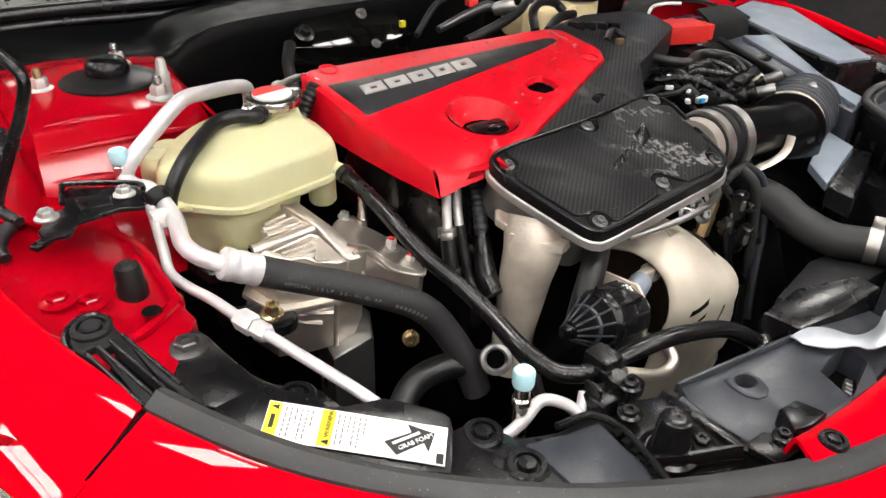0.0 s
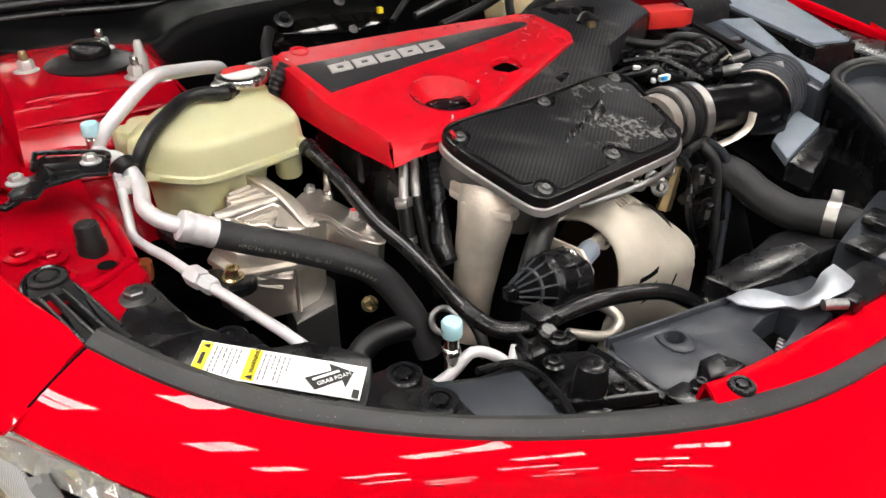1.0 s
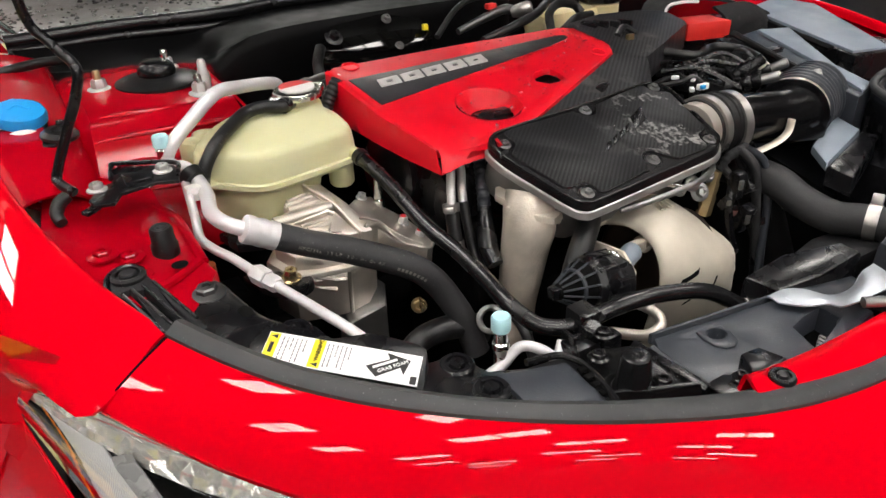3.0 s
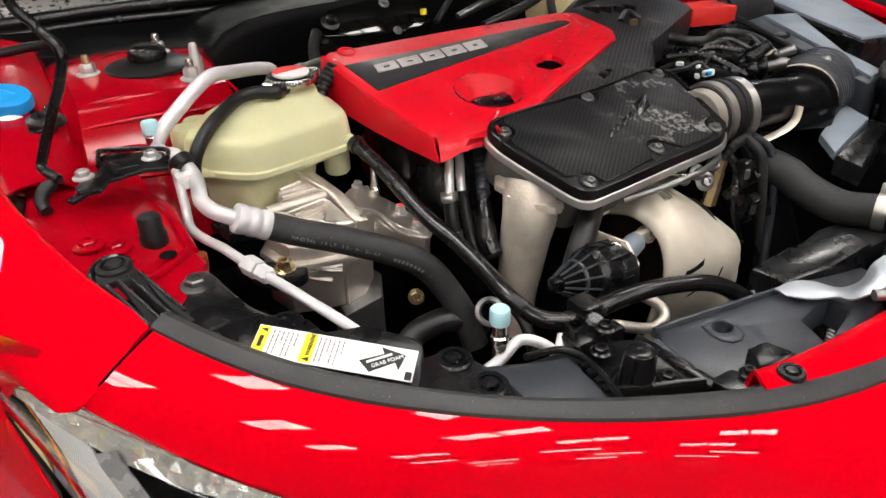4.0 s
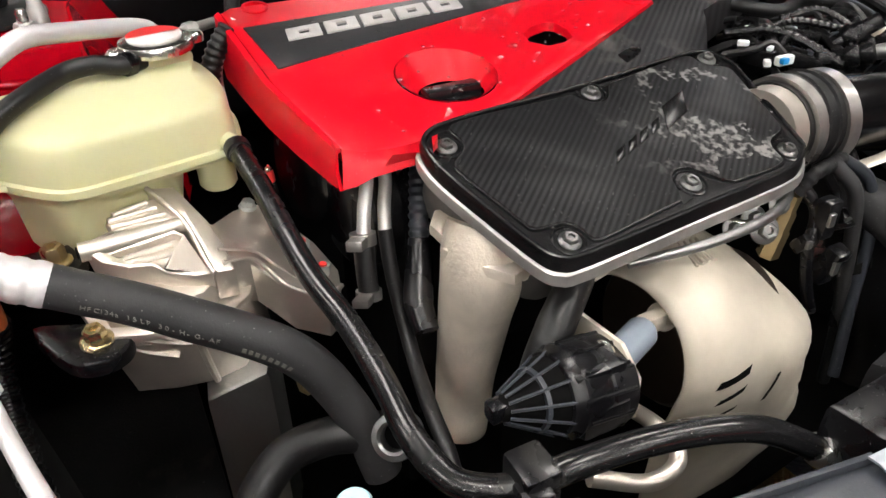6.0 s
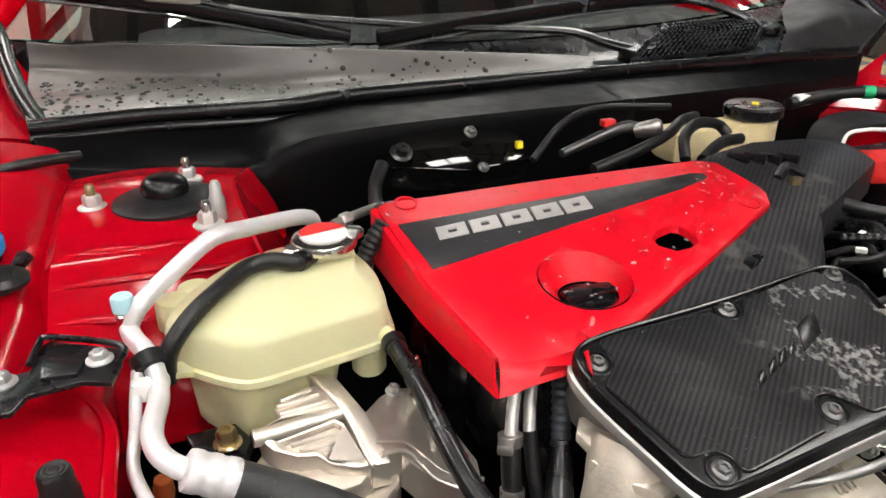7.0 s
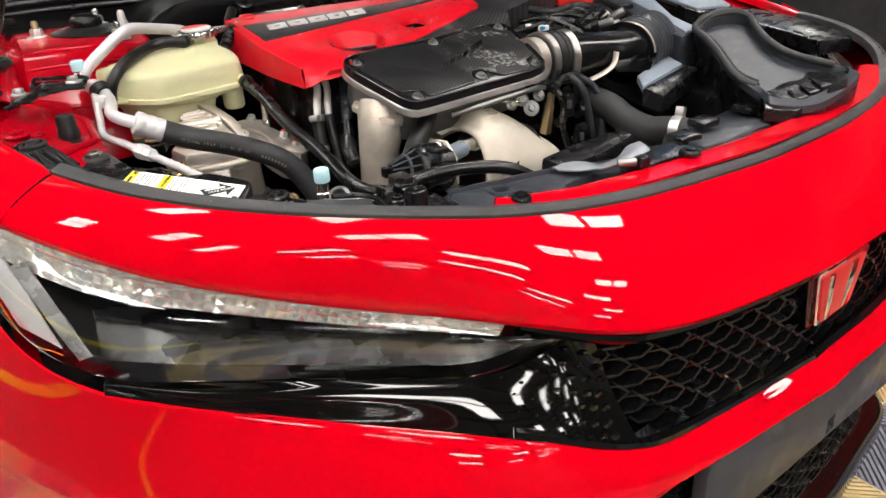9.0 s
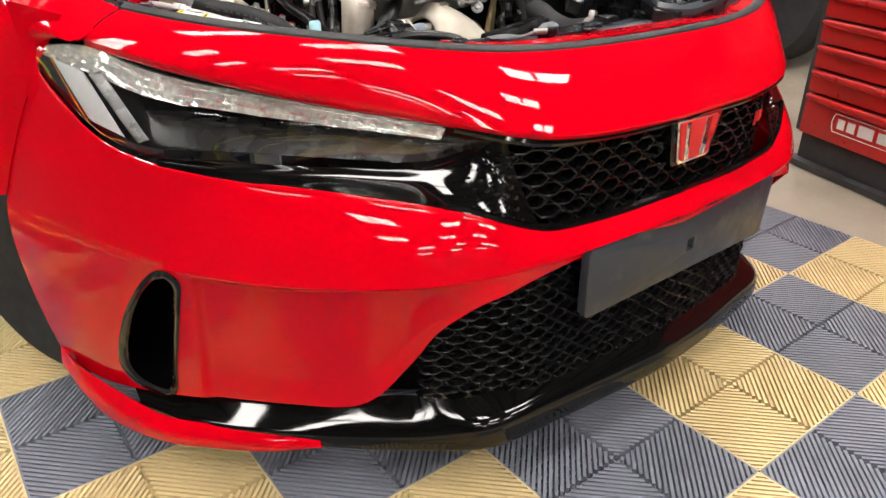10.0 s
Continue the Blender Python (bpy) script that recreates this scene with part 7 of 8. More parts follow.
part("tongue", prism([(x, y, .804) for x, y in spline_xy([(-.740, .69), (-.697, .676), (-.678, .664), (-.669, .645), (-.675, .627), (-.693, .620), (-.717, .632)])], .012, .004), BLACK, mt, "black steel tongue")
part("tongue", prism([(-.745, .75, .838), (-.70, .75, .838), (-.688, .725, .836), (-.70, .70, .834), (-.735, .71, .836)], .012, .004), BLACK, mt, "black steel tongue")
part("mount_bolt", hexhead((-.694, .647, .805), (0, -.1, 1), .0085, .014, 1.5), BRASS, mt, "yellow-zinc hex bolt")
part("mount_bolt", hexhead((-.710, .722, .838), (0, 0, 1), .0095, .016, 1.35), BRASS, mt, "yellow-zinc hex bolt")
pr_ = solo("pump_ring", lathe([(.0105, -.004), (.0105, .012), (.0125, .014), (.0165, .013), (.0175, .010), (.0175, -.01)], (-.513, .487, .765), (-.5, -.6, .6), 32), DULL, "open machined aluminium ring boss", "boss")
part("bore", lathe([(.0108, -.003), (.0108, -.001), (0, -.001)], (-.513, .487, .765), (-.5, -.6, .6), 24), DARK, pr_, "dark bore")
bolt((-.5475, .599, .737), (-.4, -.8, .3), .0085, .010, BRASS, "yellow-zinc bolt deep in the bay", washer=1.25)
solo("lower_hose", tube([(-.640, .48, .68), (-.622, .512, .715), (-.592, .530, .736), (-.560, .528, .745), (-.530, .52, .744), (-.505, .525, .73), (-.49, .545, .70)], .0150, 16, 6), RUBBER, "black rubber hose behind the radiator", "hose")
for pts, r in (([(-.466, .655, .905), (-.465, .646, .889), (-.474, .632, .870), (-.480, .622, .852)], .0058), ([(-.450, .658, .905), (-.447, .650, .884), (-.455, .636, .866), (-.460, .625, .848)], .0058)):
    solo("steel_tube", tube(pts, r, 12, 6), ZINC, "bright bent steel coolant tube", "pipe")
solo("tube_hose", tube([(-.480, .622, .852), (-.484, .612, .828), (-.486, .602, .80)], .009, 12, 4), RUBBER, "small black coolant hose", "hose")
clamp(V(-.481, .621, .849), (-.1, -.3, -1), .0095, .010)
clamp(V(-.486, .604, .805), (-.1, -.3, -1), .0095, .008)
solo("thin_hose", tube([(-.460, .625, .850), (-.462, .612, .82), (-.462, .595, .785), (-.47, .55, .765), (-.48, .50, .762), (-.485, .46, .755), (-.487, .44, .73)], .0065, 12, 6), RUBBER, "thin black rubber coolant hose", "hose")
solo("corrugated_sleeve", tube([(-.412, .66, .91), (-.415, .652, .884), (-.425, .632, .86), (-.434, .614, .839)], .008, 12, 4, ribs=12, depth=.0012), GREYPL, "grey corrugated cable sleeve", "cable")
solo("sleeve_boot", tube([(-.434, .614, .840), (-.440, .602, .82), (-.452, .58, .80), (-.455, .56, .785)], [.009, .012, .013, .011], 12, 4), BLACK, "black rubber boot over a connector", "connector")

for pts, r, mm, nm in (([(-.055, .52, .86), (-.041, .50, .835), (-.02, .50, .77), (-.007, .50, .713), (.009, .50, .646), (.02, .50, .57)], .007, RUBBERG, "grey cable running down beside the hose"),
                       ([(.02, .55, .79), (.03, .52, .74), (.055, .51, .68), (.075, .50, .62), (.08, .50, .56)], .030, RUBBER, "thick black hose dropping into the bay"),
                       ([(-.09, .53, .85), (-.075, .51, .82), (-.085, .50, .785), (-.07, .50, .74), (-.05, .50, .70)], .006, BLACK, "thin black cable with sleeves by the sensor"),
                       ([(-.16, .55, .86), (-.13, .53, .855), (-.10, .53, .85), (-.07, .54, .85)], .009, BLACK, "short black hose under the plenum edge"),
                       ([(-.20, .52, .845), (-.18, .50, .842), (-.165, .505, .85)], .004, STEEL, "short steel pipe under the plenum edge")):
    solo("bay_hose" if r > .005 else "bay_pipe", tube(pts, r, 14, 6), mm, nm, "hose", "small hoses of the bay")
clamp(V(.005, .525, .735), (.1, -.2, -1), .033, .012, STEEL)
for i, (p, sz) in enumerate((((-.073, .50, .817), (.018, .016, .04)), ((-.044, .50, .755), (.02, .018, .045)), ((-.085, .505, .79), (.016, .014, .022)), ((-.035, .51, .80), (.022, .02, .03)))):
    c_ = thing("sensor_plug", p, "black plug with a pale lock beside the sensor", "plug", "sensor plugs")
    part("shell", box(p, sz, .004, Matrix.Rotation(.3 * i, 4, "X")), BLACK, c_)
    part("lock", box(V(*p) + V(-.006, -sz[1] * .5 - .002, .004), (sz[0] * .4, .004, sz[2] * .35), .001), DULL, c_)
for p, rr_ in (((-.173, .50, .845), .010), ((-.152, .502, .826), .012), ((-.19, .505, .838), .008), ((-.13, .51, .842), .009)):
    bolt(p, (-.3, -.8, .4), rr_ * .65, .010, DULL, "bright hex plug under the plenum edge", "hex_plug")
solo("white_sleeve", tube([(-.505, .875, .965), (-.52, .87, .952), (-.531, .868, .933), (-.536, .866, .913), (-.535, .865, .88)], .0065, 10, 6), WHITE, "white plastic sleeve behind the coolant tank", "hose")
solo("loom_sleeve", tube([(-.515, .862, .965), (-.532, .858, .945), (-.543, .855, .92), (-.545, .853, .88)], .009, 12, 6, ribs=14, depth=.0014), RUBBER, "corrugated black sleeve behind the coolant tank", "hose")

for c_, r_ in ((V(-.462, .695, .835), .058), (V(-.470, .79, .84), .048), (V(-.462, .695, .835), .034)):
    part("cover_edge", tube([c_ + V(0, r_ * math.cos(a), r_ * math.sin(a)) for a in np.linspace(.2, 3.6, 14)], .0045, 8, 2), SHINE, tc_)


# ---- front beam and lock area ----
HOLE = [(-.373 + .0105 * math.cos(q), .286 + .0085 * math.sin(q), .8066) for q in np.linspace(0, 2 * math.pi, 21)[:-1]]
POCKET = [(-.293, .252, .8052), (-.269, .257, .8058), (-.240, .258, .8058), (-.240, .237, .805), (-.266, .2175, .8045), (-.305, .2185, .8045)]
sb = thing("support_beam", (-.30, .26, .76), "grey-black plastic radiator support beam", "beam")
part("panel", prism([(-.447, .290, .808), (-.43, .318, .808), (-.36, .309, .807), (-.27, .297, .806), (-.15, .297, .806), (-.15, .225, .804), (-.30, .212, .804), (-.38, .214, .806), (-.445, .235, .807)], .05, .005, [HOLE, POCKET]), GREYPL, sb)
part("hole_boss", prism([(-.388, .300, .8095), (-.392, .288, .8095), (-.391, .273, .8092), (-.384, .264, .809), (-.373, .262, .809), (-.363, .267, .809), (-.358, .280, .8092), (-.358, .294, .8095)], .006, .003, [[(x, y, .8093) for x, y, z in HOLE]]), GREYPL, sb, "raised boss round a hole")
part("back_lip", prism([(-.434, .321, .813), (-.36, .312, .812), (-.272, .300, .811), (-.272, .296, .811), (-.36, .308, .812), (-.434, .317, .813)], .012, .001), GREYPL, sb)
part("side_lip", tube([(-.446, .305, .809), (-.447, .27, .808), (-.447, .24, .808)], .004, 8), GREYPL, sb)
part("pocket_floor", box((-.27, .236, .772), (.08, .05, .006), .001), DARK, sb, "dark pocket in the beam")
for i in range(4):
    part("pocket_tooth", box((-.279 + .006 * i, .228 + .003 * i, .782), (.004, .007, .012), .0008), DULL, sb)
part("block", prism([(-.400, .238, .826), (-.378, .236, .826), (-.369, .211, .825), (-.392, .209, .825), (-.413, .216, .825)], .024, .003), BLACK, sb, "black moulded block")
part("foot", prism([(-.452, .236, .814), (-.425, .236, .814), (-.405, .216, .813), (-.412, .205, .813), (-.446, .205, .813)], .010, .002), BLACK, sb)
part("foot_bolt", hexhead((-.418, .221, .815), (0, 0, 1), .0062, .007, 1.5), BLACK, sb, "black hex bolt")
solo("beam_bar", prism([(-.463, .318, .814), (-.453, .322, .814), (-.447, .232, .816), (-.459, .228, .816)], .014, .003), BLACK, "black steel bar across the beam", "bar")
po = thing("bonnet_buffer", (-.507, .268, .80), "tapered black rubber bonnet buffer on a ring base", "buffer")
part("post", lathe([(.020, -.004), (.0185, .004), (.0168, .006), (.0142, .036), (.0128, .0395), (.010, .041), (.003, .0405), (.002, .039), (0, .039)], (-.508, .270, .810), (0, 0, 1), 32), SHINE, po)
part("base_ring", lathe([(.026, 0), (.025, .005), (.021, .007), (.019, .003)], (-.508, .270, .808), (0, 0, 1), 32), SHINE, po)
bb_ = solo("buffer_bracket", prism([(-.545, .29, .812), (-.50, .335, .814), (-.458, .315, .813), (-.456, .30, .812), (-.462, .228, .811), (-.504, .246, .812), (-.535, .262, .812)], .012, .003), SHINE, "black stamped steel bracket", "bracket")
part("flange", prism([(-.535, .262, .813), (-.504, .246, .813), (-.462, .228, .812), (-.462, .232, .822), (-.504, .250, .823), (-.535, .266, .823)], V(.001, .003, 0), .0008), SHINE, bb_, "raised steel edge")
bolt((-.479, .259, .812), r=.0072, h=.007, material=SHINE, label="black hex bolt in the front bracket", washer=1.6)
bolt((-.512, .312, .822), r=.0072, h=.007, material=SHINE, label="black hex bolt in the front bracket", washer=1.5)
bolt((-.485, .335, .824), r=.0072, h=.007, material=SHINE, label="black hex bolt in the front bracket", washer=1.5)
tg_ = thing("loom_clip", (-.50, .345, .80), "black plastic wiring clip block on the beam", "clip")
part("block", box((-.50, .347, .80), (.042, .026, .034), .005), BLACK, tg_)
part("arm", box((-.465, .352, .795), (.036, .018, .02), .004), BLACK, tg_)
part("boss", lathe([(.010, 0), (.010, .012), (.007, .015), (0, .015)], (-.487, .35, .815), (0, -.2, 1), 18), SHINE, tg_)
part("fin", box((-.515, .352, .818), (.004, .02, .02), .001), SHINE, tg_)
part("tongue", box((-.53, .338, .80), (.022, .02, .014), .003), BLACK, tg_)
RST = [(-.457, .180, .846), (-.43, .171, .841), (-.40, .165, .836), (-.30, .162, .826), (-.15, .162, .821), (0, .162, .818), (.15, .161, .821), (.30, .161, .826), (.40, .166, .837), (.52, .190, .851)]
RST2 = [(-.442, .2035, .843), (-.425, .202, .840), (-.38, .2015, .834), (-.30, .2035, .824), (-.15, .206, .818), (0, .208, .815), (.15, .208, .818), (.30, .210, .824), (.40, .212, .834), (.50, .230, .848)]
solo("front_strip", loft([RST, RST2, [(x, y + .006, z - .02) for x, y, z in RST2]], 40, 4, .004), RED, "red painted strip of the front panel", "panel")
clip((-.419, .184, .8405), .0095)
for x in (-.12, .14, .36):
    clip((x, .198, .824), .012)
# bonnet lock
lk = thing("bonnet_lock", (-.16, .24, .82), "bonnet lock with a bent bright steel plate", "lock")
part("plate", loft([[(-.279, .297, .811), (-.254, .294, .813), (-.238, .281, .814), (-.228, .257, .815), (-.205, .248, .821), (-.183, .253, .831), (-.158, .255, .832)], [(-.279, .290, .812), (-.263, .279, .814), (-.249, .268, .815), (-.236, .250, .817), (-.222, .239, .823), (-.190, .237, .832), (-.165, .238, .833)], [(-.279, .283, .811), (-.272, .268, .813), (-.261, .259, .813), (-.243, .248, .815), (-.240, .232, .820), (-.192, .220, .830), (-.170, .224, .831)]], 30, 4, .002), PLATESTEEL, lk, "bent bright steel plate")
for p in ((-.264, .279, .8145), (-.176, .238, .8335)):
    part("rivet", lathe([(.006, 0), (.0058, .0012), (.0042, .0014), (.0036, .0005), (0, .0005)], p, (0, 0, 1), 20), PLATESTEEL, lk)
part("body", box((-.15, .225, .80), (.10, .05, .05), .008), BLACK, lk)
part("guide", prism([(-.262, .34, .81), (-.20, .34, .82), (-.15, .30, .84), (-.15, .275, .838), (-.20, .285, .818), (-.255, .300, .810)], .04, .006), BLACK, lk, "black moulded catch guide")
part("bar", tube([(-.232, .221, .829), (-.212, .208, .830)], .006, 12), DULL, lk, "short steel bar")
part("bar_end", box((-.205, .205, .830), (.018, .016, .014), .003), BLACK, lk)
solo("beam_far", prism([(-.06, .30, .81), (.10, .33, .80), (.30, .33, .81), (.48, .31, .835), (.52, .25, .842), (.30, .225, .82), (0, .22, .81), (-.06, .225, .812)], .06, .008), GREYPL, "grey-black plastic radiator support beam", "beam")
solo("fan_cowl", prism([(-.12, .395, .745), (.0, .42, .745), (.12, .40, .75), (.12, .335, .76), (-.10, .335, .76)], .08, .012), BLACKM, "black radiator fan cowl", "cowl")
for i, (x, y) in enumerate(((-.05, .27), (.02, .29), (.12, .28), (.22, .285), (.33, .27))):
    solo("beam_pocket", box((x, y, .812 + .004 * i), (.045, .035, .012), .005), BLACK, "moulded pocket in the beam", "pocket", "beam pockets")

# ---- battery side ----
bc = thing("battery_cover", (.47, .75, .92), "flat blue-grey battery cover panel", "cover")
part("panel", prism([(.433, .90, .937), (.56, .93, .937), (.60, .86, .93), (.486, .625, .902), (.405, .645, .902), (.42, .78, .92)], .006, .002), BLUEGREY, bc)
part("case", prism([(.425, .90, .931), (.60, .93, .931), (.61, .86, .924), (.495, .615, .896), (.40, .635, .896), (.41, .78, .914)], .12, .006), BLACK, bc, "black case below the panel")
part("slot", prism([(.375, .79, .924), (.392, .79, .924), (.385, .67, .908), (.365, .67, .908)], .004, .001), DARK, bc)
rb = thing("terminal_cover", (.26, .88, .90), "bright red battery terminal cover", "terminal cover")
part("cover", join(box((.255, .875, .925), (.085, .06, .035), .006, Matrix.Rotation(-.3, 4, "Z")), box((.29, .855, .925), (.03, .035, .03), .005)), REDCOVER, rb)
hb = thing("battery_sleeve", (.33, .93, .90), "black padded battery sleeve with a pale piped edge", "sleeve")
part("sleeve", loft([[(.18, .90, .90), (.22, .93, .955), (.32, .94, .965), (.42, .90, .945), (.46, .86, .90)], [(.22, 1.0, .90), (.26, 1.02, .955), (.36, 1.02, .962), (.46, .97, .94), (.50, .92, .9)]], 24, 4, .006), BLACKM, hb)
part("front_flap", loft([[(.30, .885, .955), (.38, .875, .955), (.44, .86, .93)], [(.315, .86, .93), (.39, .85, .93), (.445, .84, .90)], [(.32, .855, .88), (.395, .845, .88), (.45, .83, .87)]], 14, 4, .006), BLACKM, hb)
part("piping", tube([(.185, .897, .91), (.22, .928, .957), (.26, .93, .964), (.30, .92, .962)], .003, 8), WHITE, hb, "pale piped edge")
solo("battery", box((.36, .93, .83), (.26, .2, .14), .01), BLACK, "black battery case under its cover", "battery")
br = thing("brake_reservoir", (.15, 1.09, .92), "cream brake fluid reservoir with a black cap", "reservoir")
part("tank", join(box((.10, 1.09, .925), (.17, .07, .055), .02), lathe([(.042, -.03), (.042, .0), (.036, .004)], (.19, 1.087, .95), (0, 0, 1), 28)), RESV, br)
rcp = part("cap", lathe([(.044, 0), (.047, .003), (.047, .016), (.043, .02), (0, .021)], (.192, 1.087, .955), (0, 0, 1), 36), BLACK, br, "ribbed black cap")
part("cap_mark", box((.192, 1.085, .9765), (.018, .011, .001), 0, Matrix.Rotation(.78, 4, "Z")), YELLOW, rcp, "yellow warning mark")
solo("green_taped_cable", tube([(.26, 1.08, .97), (.33, 1.07, .98), (.40, 1.04, .985), (.48, 1.0, .97), (.53, .95, .94)], .010, 12, 8), RUBBER, "black cable loom with tape", "cable")
solo("green_tape", tube([(.385, 1.048, .985), (.40, 1.04, .985)], .0115, 14), GREEN, "bright green tape wrapped on the loom", "tape")
solo("white_connector", box((.285, 1.078, .975), (.03, .018, .018), .004), WHITE, "white plastic connector on the loom", "connector")
# bulkhead fittings
sv = thing("solenoid_bracket", (-.35, 1.06, .96), "black steel bracket with bolted solenoid", "bracket")
part("plate", prism([(-.46, 1.07, .955), (-.42, 1.09, .99), (-.33, 1.08, 1.0), (-.26, 1.06, .985), (-.25, 1.03, .955), (-.34, 1.02, .95)], .03, .006), GLOSS, sv)
part("bolt", hexhead((-.332, 1.055, .993), (0, -.6, .7), .0065, .008, 1.4), DULL, sv)
part("bolt", hexhead((-.43, 1.06, .975), (0, -.6, .7), .009, .012), BLACK, sv)
part("label", box((-.27, 1.03, .975), (.009, .008, .010), .001), YELLOW, sv, "small yellow label")
part("screw", hexhead((-.33, 1.015, .955), (0, -.6, .7), .0055, .006, 1.4), DULL, sv)
solo("bracket_hose", tube([(-.46, 1.05, .965), (-.48, 1.02, .945), (-.485, .99, .915), (-.48, .97, .88)], .009, 12, 6), RUBBER, "black hose behind the engine", "hose")
fu = thing("fuel_joint", (-.13, 1.02, .98), "steel fuel pipe joint with a red clip", "pipe joint")
part("body", tube([(-.22, 1.0, .965), (-.15, 1.01, .98), (-.10, 1.02, .985), (-.06, 1.02, .97)], [.006, .008, .009, .007], 14, 4), DARKSTEEL, fu)
part("red_clip", box((-.135, 1.022, .994), (.020, .014, .010), .003), REDLBL, fu, "red locking clip")
part("tee", lathe([(.009, -.02), (.012, -.01), (.012, .012), (.008, .018)], (-.08, 1.0, .985), (.6, -.6, .3), 16), BAND, fu)
for pts, r in (([(-.27, .99, .965), (-.20, 1.03, 1.0), (-.12, 1.06, 1.005), (0, 1.06, .995)], .005),
               ([(-.20, .95, .955), (-.12, .965, .968), (-.05, .995, .975), (.0, 1.03, .98), (.05, 1.06, .975)], .008),
               ([(-.06, .94, .955), (-.045, .965, .978), (.0, .995, .985), (.05, 1.01, .975), (.065, 1.0, .96)], .008),
               ([(-.03, .94, .95), (.03, .975, .958), (.08, .99, .955)], .0085)):
    solo("coolant_pipe", tube(pts, r, 12, 8), RUBBER, "black rubber heater hose along the bulkhead", "hose")

# ---- looms and small parts by the throttle ----
random.seed(4)
for i in range(9):
    x0, y0 = .0 + .022 * i, .70 + .02 * math.sin(i)
    pts = [(x0, y0 - .06, .89), (x0 + .01 * math.sin(i * 2), y0 - .02, .915 + .008 * math.sin(i)), (x0 + .03, y0 + .03, .91), (x0 + .05, y0 + .08, .89)]
    solo("cable", tube(pts, .004 + .0015 * (i % 3), 8, 5), BLACK if i % 2 else RUBBER, "thin black cable of the engine loom", "cable", "engine loom cables")
CONN = [(-.005, .668, 20), (.028, .648, 60), (.062, .655, -25), (.090, .640, 35), (.118, .690, 10), (.085, .715, 70), (.045, .735, -10), (.15, .70, 45), (.012, .700, 85), (.165, .63, 15)]
for i, (x, y, a) in enumerate(CONN):
    rt = Matrix.Rotation(radians(a), 4, "Z") @ Matrix.Rotation(.35 * math.sin(i * 2.1), 4, "X")
    c = V(x, y, .902 + .006 * math.cos(i))
    cn = thing("connector", c, "black wiring connector beside the throttle", "connector", "wiring connectors")
    part("shell", join(box(c, (.019, .030, .017), .003, rt), box(c + rt @ V(0, -.019, 0), (.014, .012, .012), .002, rt), box(c + rt @ V(0, .004, .0095), (.008, .018, .004), .001, rt)), SHINE, cn)
    part("lock", box(c + rt @ V(0, -.008, .0105), (.009, .005, .004), .001, rt), GREYPL if i % 3 else LABEL, cn)
    part("lead", tube([c + rt @ V(0, .015, 0), c + rt @ V(.006, .032, .006), c + rt @ V(-.004, .052, -.004), c + rt @ V(.004, .075, -.02)], .0042, 8, 4), RUBBER, cn)
for i, (a, b, c) in enumerate((((.02, .70, .918), (.075, .70, .926), (.13, .665, .915)), ((-.01, .72, .92), (.03, .68, .926), (.07, .625, .90)), ((.10, .74, .915), (.14, .72, .925), (.16, .67, .905)), ((.0, .655, .905), (.04, .675, .922), (.09, .675, .912)), ((.055, .76, .915), (.04, .72, .924), (.0, .69, .912)), ((.12, .62, .895), (.145, .665, .918), (.19, .66, .90)))):
    solo("loom_tube", tube([a, b, c], .0036 + .001 * (i % 2), 8, 8, ribs=16, depth=.0008), SHINE, "corrugated black wiring tube", "cable", "corrugated wiring tubes")
for p, d in (((.075, .628, .905), (.6, -.7, .3)), ((.125, .645, .905), (.5, -.7, .5)), ((.145, .60, .90), (.5, -.75, .4))):
    v = thing("solenoid_valve", p, "ribbed black solenoid valve with a steel sleeve", "valve", "solenoid valves")
    part("body", lathe([(.010, 0), (.0115, .003), (.0115, .012), (.010, .014), (.0115, .016), (.0115, .026), (.008, .029)], p, d, 18), SHINE, v)
    part("sleeve", lathe([(.0075, .026), (.0080, .028), (.0080, .052), (.006, .055)], p, d, 16), DULL, v, "bright steel sleeve")
for p in ((-.010, .690, .917), (.022, .718, .92), (.105, .665, .914), (.058, .688, .922), (-.015, .650, .908)):
    solo("cable_clip", box(p, (.012, .007, .006), .0015, Matrix.Rotation(p[1] * 40, 4, "Z")), LABEL if p[0] < .05 else DULL, "small pale clip on the engine loom", "clip", "loom clips")
solo("vacuum_hose", tube([(.05, .805, .925), (.070, .790, .925), (.088, .765, .922), (.115, .750, .920), (.155, .765, .921), (.185, .762, .921), (.205, .735, .918), (.195, .69, .913), (.165, .655, .908), (.135, .64, .90)], .0085, 12, 8), RUBBER, "curved black vacuum hose", "hose")
solo("valve", join(lathe([(.012, 0), (.012, .03), (.009, .034), (.009, .05)], (.10, .66, .905), (.5, -.5, .6), 18), lathe([(.014, .01), (.015, .012), (.015, .02), (.014, .022)], (.10, .66, .905), (.5, -.5, .6), 18)), BLACK, "ribbed black purge valve", "valve")
solo("valve_tube", tube([(.13, .64, .925), (.15, .62, .905)], .010, 12), SHIELD, "beige sleeve on a pipe", "pipe")
solo("white_clip", box((-.035, .615, .925), (.02, .008, .009), .002), WHITE, "white plastic cable clip", "clip")
solo("blue_clip", box((-.042, .609, .927), (.008, .006, .006), .0015), BLUE, "small blue connector lock", "clip")
for i in range(4):
    solo("bay_cable", tube([(-.02 + .015 * i, .56, .84), (-.01 + .012 * i, .53, .80), (.0 + .01 * i, .51, .74), (.0, .50, .66)], .005, 8, 5), BLACK, "black cable running down into the bay", "cable", "bay cables")
